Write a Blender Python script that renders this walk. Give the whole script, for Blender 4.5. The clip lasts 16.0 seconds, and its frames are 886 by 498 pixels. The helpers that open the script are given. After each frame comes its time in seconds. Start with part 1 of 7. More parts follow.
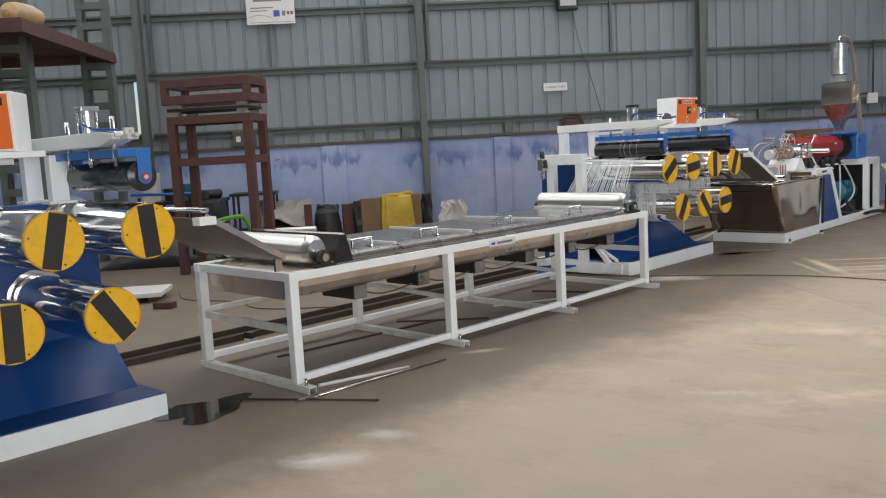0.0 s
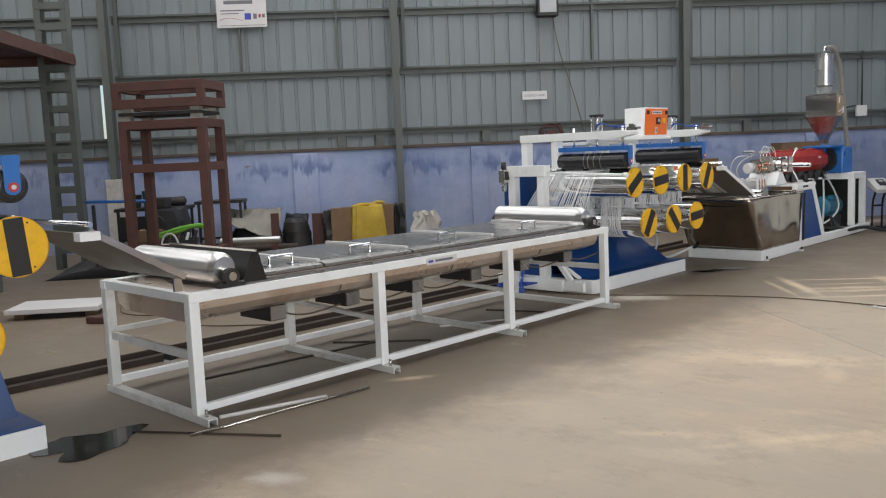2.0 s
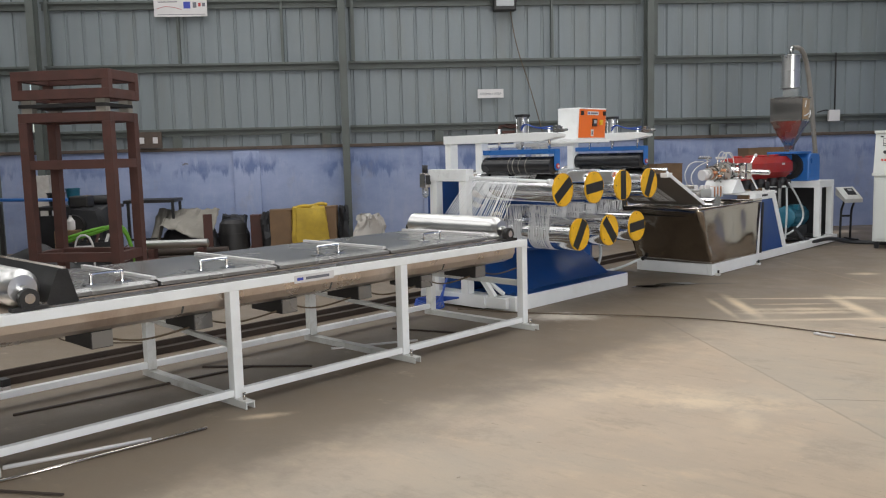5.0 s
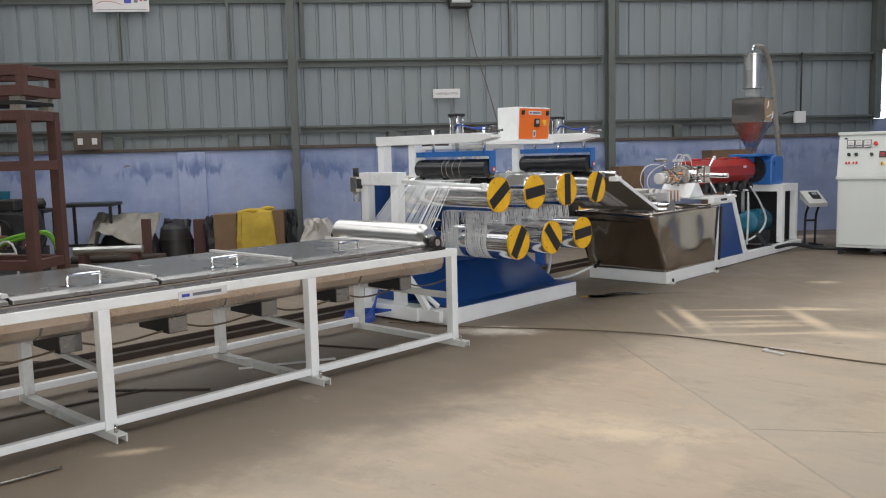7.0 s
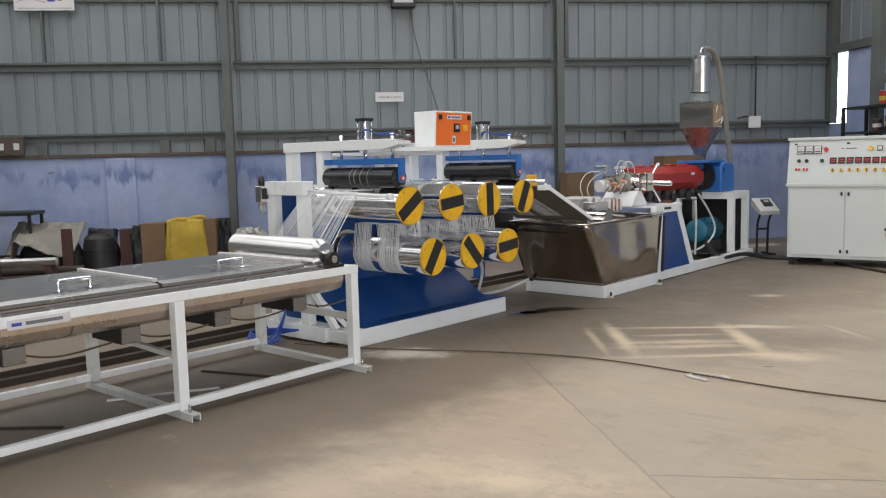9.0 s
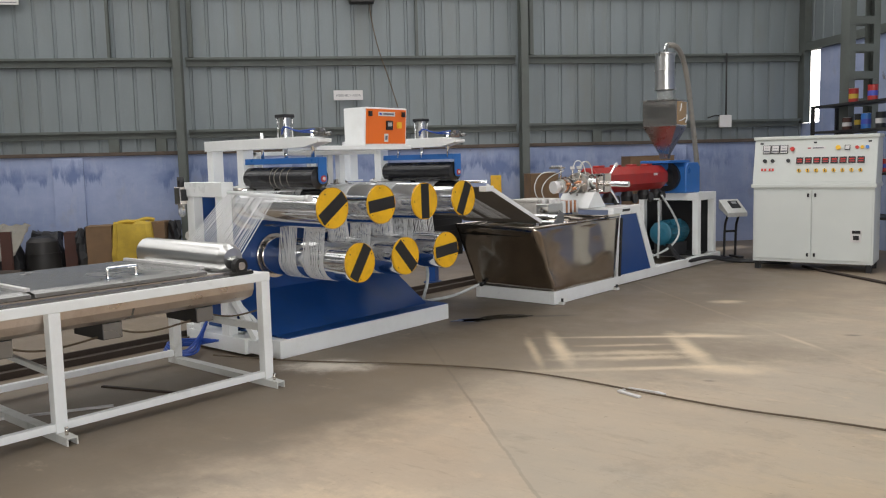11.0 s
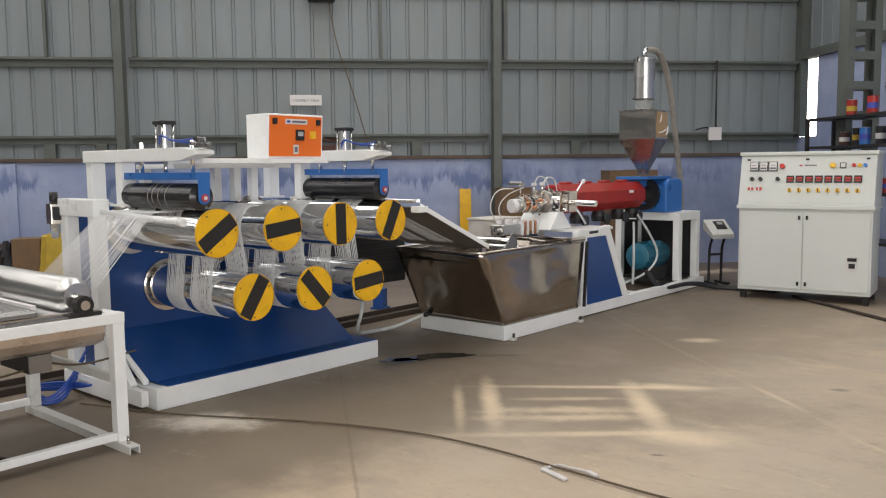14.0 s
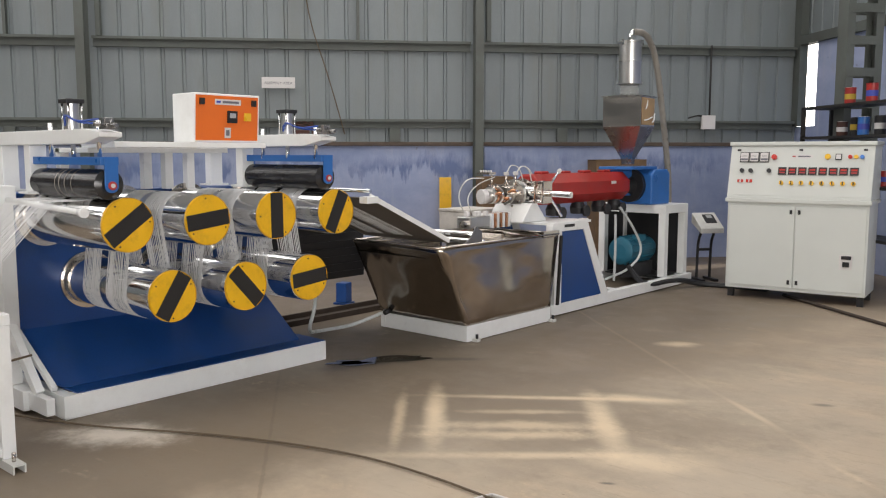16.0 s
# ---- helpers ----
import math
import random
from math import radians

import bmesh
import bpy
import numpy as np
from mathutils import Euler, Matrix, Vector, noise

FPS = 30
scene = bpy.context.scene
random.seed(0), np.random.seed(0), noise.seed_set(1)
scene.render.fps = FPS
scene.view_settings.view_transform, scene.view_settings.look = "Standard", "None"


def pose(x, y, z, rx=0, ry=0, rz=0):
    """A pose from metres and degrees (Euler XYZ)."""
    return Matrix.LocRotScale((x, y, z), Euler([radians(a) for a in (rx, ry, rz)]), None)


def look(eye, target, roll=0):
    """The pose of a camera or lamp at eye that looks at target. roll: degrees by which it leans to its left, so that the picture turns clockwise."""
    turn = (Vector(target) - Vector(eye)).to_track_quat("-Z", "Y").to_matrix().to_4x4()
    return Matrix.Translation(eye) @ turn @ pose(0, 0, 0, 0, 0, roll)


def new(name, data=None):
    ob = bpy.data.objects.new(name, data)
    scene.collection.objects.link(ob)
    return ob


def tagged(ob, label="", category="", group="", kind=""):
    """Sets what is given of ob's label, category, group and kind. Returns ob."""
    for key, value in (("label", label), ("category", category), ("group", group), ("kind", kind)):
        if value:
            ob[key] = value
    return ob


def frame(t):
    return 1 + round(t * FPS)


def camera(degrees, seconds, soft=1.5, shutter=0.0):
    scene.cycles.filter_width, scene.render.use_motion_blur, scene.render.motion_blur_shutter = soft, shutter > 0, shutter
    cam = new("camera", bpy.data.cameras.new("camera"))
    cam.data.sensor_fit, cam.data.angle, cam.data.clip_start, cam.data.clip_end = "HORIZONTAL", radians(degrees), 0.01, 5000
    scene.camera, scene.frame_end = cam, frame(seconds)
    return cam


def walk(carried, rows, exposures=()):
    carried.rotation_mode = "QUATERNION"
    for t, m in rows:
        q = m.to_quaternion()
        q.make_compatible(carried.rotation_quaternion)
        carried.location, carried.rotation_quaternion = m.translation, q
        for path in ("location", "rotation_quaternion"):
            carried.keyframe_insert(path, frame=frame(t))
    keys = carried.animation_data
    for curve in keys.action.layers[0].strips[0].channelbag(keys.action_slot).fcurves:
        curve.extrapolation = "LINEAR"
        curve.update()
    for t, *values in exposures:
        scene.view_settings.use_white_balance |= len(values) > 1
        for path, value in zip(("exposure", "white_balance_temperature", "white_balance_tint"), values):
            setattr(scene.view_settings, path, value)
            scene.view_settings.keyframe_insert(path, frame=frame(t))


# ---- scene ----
cam = camera(55.4, 16.0, soft=1.15)
PATH = [
    (0, (-0.066, 1.881, 1.487), (-1.451, 3.304, 1.248), -3.1),
    (0.5, (-0.077, 2.047, 1.484), (-1.462, 3.471, 1.25), -2.9),
    (1, (-0.096, 2.22, 1.483), (-1.478, 3.647, 1.253), -2.7),
    (1.5, (-0.078, 2.375, 1.484), (-1.46, 3.802, 1.258), -2.5),
    (2, (-0.032, 2.558, 1.484), (-1.42, 3.981, 1.263), -2.4),
    (2.5, (-0.011, 2.739, 1.473), (-1.401, 4.161, 1.261), -2.3),
    (3, (-0.05, 2.912, 1.473), (-1.435, 4.341, 1.267), -2.1),
    (3.5, (-0.084, 3.07, 1.48), (-1.461, 4.506, 1.273), -1.9),
    (4, (-0.073, 3.258, 1.477), (-1.449, 4.693, 1.263), -1.8),
    (4.2, (-0.054, 3.355, 1.473), (-1.436, 4.785, 1.255), -1.8),
    (6.3, (-0.002, 4.108, 1.519), (-1.367, 5.551, 1.285), -1.0),
    (6.5, (-0.036, 4.191, 1.494), (-1.397, 5.64, 1.27), -1.4),
    (7, (-0.053, 4.372, 1.477), (-1.4, 5.834, 1.256), -1.4),
    (7.5, (-0.065, 4.559, 1.478), (-1.399, 6.032, 1.257), -1.4),
    (7.9, (-0.068, 4.686, 1.486), (-1.388, 6.174, 1.278), -0.9),
    (8, (-0.07, 4.724, 1.487), (-1.391, 6.21, 1.269), -1.3),
    (8.5, (-0.043, 4.951, 1.486), (-1.359, 6.442, 1.273), -1.4),
    (9, (-0.008, 5.153, 1.49), (-1.317, 6.65, 1.278), -1.4),
    (11.3, (0.09, 5.896, 1.463), (-1.202, 7.407, 1.251), -1.3),
    (11.5, (0.03, 5.972, 1.509), (-1.254, 7.489, 1.283), -1.0),
    (12, (-0.017, 6.179, 1.517), (-1.307, 7.692, 1.301), -1.0),
    (12.5, (-0.027, 6.364, 1.532), (-1.323, 7.874, 1.328), -0.8),
    (13, (-0.014, 6.583, 1.529), (-1.321, 8.085, 1.339), -0.8),
    (13.5, (-0.025, 6.775, 1.527), (-1.337, 8.274, 1.341), -0.8),
    (14, (-0.109, 6.959, 1.521), (-1.415, 8.461, 1.328), -0.6),
    (14.5, (-0.184, 7.123, 1.521), (-1.483, 8.63, 1.317), -0.4),
    (15, (-0.191, 7.289, 1.514), (-1.493, 8.792, 1.303), -0.2),
    (15.5, (-0.171, 7.458, 1.526), (-1.479, 8.955, 1.306), -0.0),
    (16, (-0.179, 7.613, 1.517), (-1.492, 9.105, 1.295), 0.0),
]
walk(cam, [(t, look(eye, target, roll)) for t, eye, target, roll in PATH],
     exposures=[(0, -0.05, 6350, 10), (4.2, -0.04, 6380, 10), (9.2, -0.06, 6380, 10), (11.3, -0.08, 6560, 10), (16, 0.03, 6740, 12)])

# ---- light ----
TH = 48.5                      # the hall is turned against the machine line
HALL = Matrix.Rotation(radians(TH), 4, "Z")
U, N = Vector((math.cos(radians(TH)), math.sin(radians(TH)))), Vector((-math.sin(radians(TH)), math.cos(radians(TH))))
ROOF = 6.6
S0, S1, Q0, Q1 = -13.0, 12.4, -7.0, 17.1    # inner faces of the hall


def hall(s, q, z=0.0):
    p = U * s + N * q
    return Vector((p.x, p.y, z))


world = bpy.data.worlds.new("sky")
scene.world = world
world.use_nodes = True
wn = world.node_tree.nodes
sky = wn.new("ShaderNodeTexSky")
sky.sky_type, sky.sun_disc, sky.sun_elevation, sky.sun_rotation = "NISHITA", False, radians(50), radians(200)
wn["Background"].inputs["Strength"].default_value = 0.15
world.node_tree.links.new(sky.outputs[0], wn["Background"].inputs["Color"])

sun_data = bpy.data.lights.new("sun", "SUN")
sun_data.energy, sun_data.angle, sun_data.color = 2.5, radians(0.6), (1.0, 0.95, 0.87)
new("sun", sun_data).matrix_world = look((0, 0, 0), (-0.2, -0.6, -0.76))


def daylight(name, centre, target, wide, high, watts, colour=(1.0, 0.985, 0.97)):
    data = bpy.data.lights.new(name, "AREA")
    data.shape, data.size, data.size_y, data.energy, data.color = "RECTANGLE", wide, high, watts, colour
    ob = new(name, data)
    ob.matrix_world = look(centre, target)
    return ob


DOOR_S = (2.0, 11.0)
DOOR_H = 4.6
daylight("door_daylight", hall(sum(DOOR_S) / 2, Q0 - 0.2, DOOR_H / 2), hall(sum(DOOR_S) / 2, 10, DOOR_H / 2), DOOR_S[1] - DOOR_S[0] - 0.1, DOOR_H - 0.1, 1130)
# the upper band of the north wall is translucent sheeting
CLERE = (5.15, 6.5)
daylight("clerestory_daylight", hall((S0 + S1) / 2, Q1 + 0.05, sum(CLERE) / 2), hall((S0 + S1) / 2, Q1 - 10, sum(CLERE) / 2 - 4.0), S1 - S0 - 0.4, CLERE[1] - CLERE[0] - 0.05, 330)
# the roof is unseen; these strips are assumed, sized for bright roll tops
SKYLIGHTS = [(-8.5, 3.2), (-4.0, 3.2), (0.5, 3.2), (5.0, 3.2), (9.3, 3.2)]
SKY_Q = (5.5, 16.5)
for s, w in SKYLIGHTS:
    lamp = daylight("skylight_daylight", hall(s, sum(SKY_Q) / 2, ROOF + 0.12), hall(s, sum(SKY_Q) / 2, 0), w - 0.06, SKY_Q[1] - SKY_Q[0] - 0.1, 240)
    lamp.matrix_world = Matrix.Translation(hall(s, sum(SKY_Q) / 2, ROOF + 0.12)) @ HALL


# ---- materials ----
def mat(name, base, rough=0.5, metal=0.0, vary=0.12, scale=6.0, bump=0.05, fine=90.0, dirt=None, dirt_amount=0.0, dirt_scale=2.0, stretch=None, rough_vary=0.1, coat=0.0):
    """Painted, metal or plain surface with large mottling, fine grain, optional dirt and a little relief."""
    m = bpy.data.materials.new(name)
    m.use_nodes = True
    nt = m.node_tree
    b = nt.nodes["Principled BSDF"]
    b.inputs["Roughness"].default_value, b.inputs["Metallic"].default_value = rough, metal
    b.inputs["Coat Weight"].default_value = coat
    co = nt.nodes.new("ShaderNodeTexCoord")
    src = co.outputs["Object"]
    if stretch:
        mp = nt.nodes.new("ShaderNodeMapping")
        mp.inputs["Scale"].default_value = stretch
        nt.links.new(src, mp.inputs["Vector"])
        src = mp.outputs["Vector"]
    n1, n2 = nt.nodes.new("ShaderNodeTexNoise"), nt.nodes.new("ShaderNodeTexNoise")
    n1.inputs["Scale"].default_value, n1.inputs["Detail"].default_value = scale, 5
    n2.inputs["Scale"].default_value, n2.inputs["Detail"].default_value = fine, 3
    for n in (n1, n2):
        nt.links.new(src, n.inputs["Vector"])
    info = nt.nodes.new("ShaderNodeObjectInfo")
    add = nt.nodes.new("ShaderNodeMath")
    add.operation = "MULTIPLY_ADD"
    add.inputs[1].default_value, add.inputs[2].default_value = 0.35, 0.0
    nt.links.new(info.outputs["Random"], add.inputs[0])
    mixn = nt.nodes.new("ShaderNodeMath")
    mixn.operation = "MULTIPLY_ADD"
    mixn.inputs[1].default_value = 0.35
    nt.links.new(n2.outputs["Fac"], mixn.inputs[0])
    nt.links.new(n1.outputs["Fac"], mixn.inputs[2])
    ramp = nt.nodes.new("ShaderNodeValToRGB")
    lo = [c * (1 - vary) for c in base]
    hi = [min(1, c * (1 + vary)) for c in base]
    ramp.color_ramp.elements[0].position, ramp.color_ramp.elements[0].color = 0.42, (*lo, 1)
    ramp.color_ramp.elements[1].position, ramp.color_ramp.elements[1].color = 0.95, (*hi, 1)
    nt.links.new(mixn.outputs[0], ramp.inputs[0])
    out = ramp.outputs[0]
    if dirt:
        n3 = nt.nodes.new("ShaderNodeTexNoise")
        n3.inputs["Scale"].default_value, n3.inputs["Detail"].default_value, n3.inputs["Roughness"].default_value = dirt_scale, 8, 0.68
        nt.links.new(src, n3.inputs["Vector"])
        r3 = nt.nodes.new("ShaderNodeMapRange")
        r3.inputs[1].default_value, r3.inputs[2].default_value = 0.5, 0.72
        r3.inputs[4].default_value = dirt_amount
        nt.links.new(n3.outputs["Fac"], r3.inputs[0])
        mx = nt.nodes.new("ShaderNodeMix")
        mx.data_type = "RGBA"
        mx.inputs[7].default_value = (*dirt, 1)
        nt.links.new(r3.outputs[0], mx.inputs[0])
        nt.links.new(out, mx.inputs[6])
        out = mx.outputs[2]
    nt.links.new(out, b.inputs["Base Color"])
    rr = nt.nodes.new("ShaderNodeMapRange")
    rr.inputs[1].default_value, rr.inputs[2].default_value = 0.3, 0.7
    rr.inputs[3].default_value, rr.inputs[4].default_value = max(0.02, rough - rough_vary), min(1, rough + rough_vary)
    nt.links.new(n1.outputs["Fac"], rr.inputs[0])
    nt.links.new(rr.outputs[0], b.inputs["Roughness"])
    if bump:
        bp = nt.nodes.new("ShaderNodeBump")
        bp.inputs["Strength"].default_value, bp.inputs["Distance"].default_value = bump, 0.01
        nt.links.new(mixn.outputs[0], bp.inputs["Height"])
        nt.links.new(bp.outputs[0], b.inputs["Normal"])
    return m


WHITE = mat("white_enamel", (0.85, 0.86, 0.85), 0.36, vary=0.04, scale=4, bump=0.03, dirt=(0.52, 0.49, 0.44), dirt_amount=0.16, dirt_scale=5)
WHITEG = mat("patchy_grey_white", (0.66, 0.66, 0.63), 0.45, vary=0.08, scale=5, bump=0.04, dirt=(0.30, 0.26, 0.21), dirt_amount=0.55, dirt_scale=6)
CREAM = mat("cabinet_cream", (0.63, 0.655, 0.625), 0.42, vary=0.03, scale=3, bump=0.02, fine=400)
BLUE = mat("blue_enamel", (0.007, 0.056, 0.225), 0.38, vary=0.14, scale=3, bump=0.02, dirt=(0.02, 0.055, 0.14), dirt_amount=0.45, dirt_scale=4)
BLUEL = mat("light_blue_enamel", (0.03, 0.15, 0.46), 0.35, vary=0.1, scale=5, bump=0.03)
STEEL = mat("stainless_sheet", (0.66, 0.61, 0.56), 0.20, 1.0, vary=0.10, scale=2.2, bump=0.0, fine=160, stretch=(1, 1, 6), rough_vary=0.07)
# darker copy of the stainless with shade put into its colour
STEELC = mat("shaded_stainless", (0.36, 0.325, 0.285), 0.26, 1.0, vary=0.12, scale=2.2, bump=0.0, fine=160, rough_vary=0.08)
STEELD = mat("dull_stainless_lid", (0.27, 0.265, 0.255), 0.26, 0.7, vary=0.05, scale=2, bump=0.0, fine=40, rough_vary=0.05)
TANKS = mat("dented_tank_sheet", (0.47, 0.42, 0.365), 0.17, 1.0, vary=0.14, scale=2.0, bump=0.0, fine=120, rough_vary=0.06, dirt=(0.27, 0.22, 0.17), dirt_amount=0.5, dirt_scale=2.5)
TROUGH = mat("stained_trough_sheet", (0.66, 0.575, 0.50), 0.30, 0.9, vary=0.12, scale=2.6, bump=0.0, fine=120, rough_vary=0.08, dirt=(0.34, 0.22, 0.15), dirt_amount=0.55, dirt_scale=2.2)
# chute steel, the dark floor's brown reflection put into its colour
CHUTES = mat("floor_mirroring_stainless", (0.20, 0.172, 0.145), 0.5, 0.35, vary=0.10, scale=3, bump=0.0, fine=120)
SUCTION = mat("tan_translucent_hose", (0.27, 0.25, 0.22), 0.35, vary=0.12, scale=12, bump=0.02)
CHROME = mat("polished_roll", (0.82, 0.82, 0.82), 0.10, 1.0, vary=0.04, scale=3, bump=0.0, fine=60, rough_vary=0.012)
BRUSHED = mat("turned_roll", (0.66, 0.65, 0.63), 0.30, 1.0, vary=0.04, scale=4, bump=0.0, fine=60, rough_vary=0.012)
RUBBER = mat("black_rubber", (0.024, 0.024, 0.026), 0.22, vary=0.25, scale=5, bump=0.04)
BLACK = mat("black_paint", (0.020, 0.020, 0.022), 0.45, vary=0.2, scale=8, bump=0.03)
YELLOW = mat("yellow_paint", (0.84, 0.47, 0.010), 0.42, vary=0.07, scale=9, bump=0.03, dirt=(0.40, 0.22, 0.02), dirt_amount=0.4, dirt_scale=12)
TAPE = mat("black_tape", (0.018, 0.017, 0.016), 0.5, vary=0.25, scale=14, bump=0.05)
ORANGE = mat("orange_panel", (0.82, 0.17, 0.02), 0.45, vary=0.04, scale=5, bump=0.01)
RED = mat("red_cover", (0.36, 0.022, 0.018), 0.42, vary=0.16, scale=5, bump=0.04, dirt=(0.16, 0.03, 0.02), dirt_amount=0.5)
RUST = mat("red_oxide_primer", (0.086, 0.036, 0.028), 0.72, vary=0.22, scale=6, bump=0.10, dirt=(0.055, 0.028, 0.02), dirt_amount=0.7, dirt_scale=4)
GIRT = mat("grey_green_girt", (0.105, 0.118, 0.108), 0.6, vary=0.14, scale=3, bump=0.04, dirt=(0.07, 0.065, 0.055), dirt_amount=0.5)
SHEET = mat("aged_zinc_sheet", (0.220, 0.248, 0.259), 0.58, 0.15, vary=0.14, scale=1.6, bump=0.03, stretch=(1.6, 1.6, 0.35), dirt=(0.205, 0.21, 0.19), dirt_amount=0.55, dirt_scale=1.4)
LEDGE = mat("brown_brick_ledge", (0.10, 0.075, 0.06), 0.85, vary=0.3, scale=9, bump=0.2)
TRENCH = mat("brown_channel_steel", (0.048, 0.034, 0.026), 0.8, vary=0.3, scale=6, bump=0.1)
STRAP = mat("white_strap", (0.80, 0.80, 0.80), 0.35, vary=0.04, scale=20, bump=0.0)
CABLE = mat("dark_cable", (0.11, 0.08, 0.05), 0.65, vary=0.2, scale=20, bump=0.03)
HOSE = mat("clear_pvc_hose", (0.55, 0.58, 0.58), 0.3, vary=0.06, scale=20, bump=0.0)
BLUEHOSE = mat("blue_air_hose", (0.02, 0.07, 0.35), 0.4, vary=0.06, scale=20, bump=0.0)
DARK = mat("dark_sheet_iron", (0.045, 0.043, 0.042), 0.5, 0.6, vary=0.25, scale=5, bump=0.05)
CARD = mat("brown_cardboard", (0.20, 0.125, 0.07), 0.85, vary=0.2, scale=5, bump=0.06, dirt=(0.10, 0.07, 0.045), dirt_amount=0.6)
SACKY = mat("yellow_woven_sack", (0.52, 0.36, 0.045), 0.75, vary=0.15, scale=9, bump=0.12)
SACKW = mat("white_woven_sack", (0.58, 0.55, 0.51), 0.7, vary=0.15, scale=7, bump=0.12, dirt=(0.25, 0.2, 0.15), dirt_amount=0.6)
TARP = mat("grey_cloth", (0.27, 0.25, 0.215), 0.85, vary=0.2, scale=4, bump=0.12)
BRASS = mat("copper_bands", (0.62, 0.30, 0.16), 0.3, 1.0, vary=0.1, scale=10, bump=0.02)
TEAL = mat("teal_motor_paint", (0.015, 0.13, 0.20), 0.45, vary=0.15, scale=6, bump=0.03)
GREEN = mat("green_hose", (0.16, 0.42, 0.04), 0.5, vary=0.1, scale=10, bump=0.02)
PAPER = mat("white_printed_sheet", (0.66, 0.64, 0.63), 0.5, vary=0.04, scale=4, bump=0.0)
INK = mat("grey_print", (0.16, 0.16, 0.18), 0.6, vary=0.05, bump=0.0)
INKRED = mat("red_print", (0.45, 0.05, 0.05), 0.6, vary=0.05, bump=0.0)
INKBLUE = mat("blue_print", (0.05, 0.07, 0.38), 0.6, vary=0.05, bump=0.0)
REDLAMP = mat("red_button", (0.55, 0.03, 0.02), 0.35, vary=0.05, bump=0.0)
BLUELAMP = mat("blue_button", (0.05, 0.2, 0.6), 0.35, vary=0.05, bump=0.0)
YELLAMP = mat("yellow_button", (0.85, 0.5, 0.03), 0.35, vary=0.05, bump=0.0)
TAN = mat("tan_film", (0.42, 0.27, 0.13), 0.4, vary=0.2, scale=6, bump=0.05)
LAMPGLASS = mat("floodlight_glass", (0.45, 0.46, 0.47), 0.15, vary=0.05, bump=0.0)


def acrylic():
    m = bpy.data.materials.new("smoky_clear_acrylic")
    m.use_nodes = True
    b = m.node_tree.nodes["Principled BSDF"]
    b.inputs["Base Color"].default_value = (0.75, 0.76, 0.74, 1)
    b.inputs["Roughness"].default_value = 0.12
    b.inputs["Transmission Weight"].default_value = 0.75
    b.inputs["IOR"].default_value = 1.2
    return m


ACRYLIC = acrylic()


def link(nt, a, b):
    nt.links.new(a, b)


def node(nt, kind, **values):
    n = nt.nodes.new(kind)
    for k, v in values.items():
        if k == "op":
            n.operation = v
        elif k.startswith("i"):
            n.inputs[int(k[1:])].default_value = v
    return n


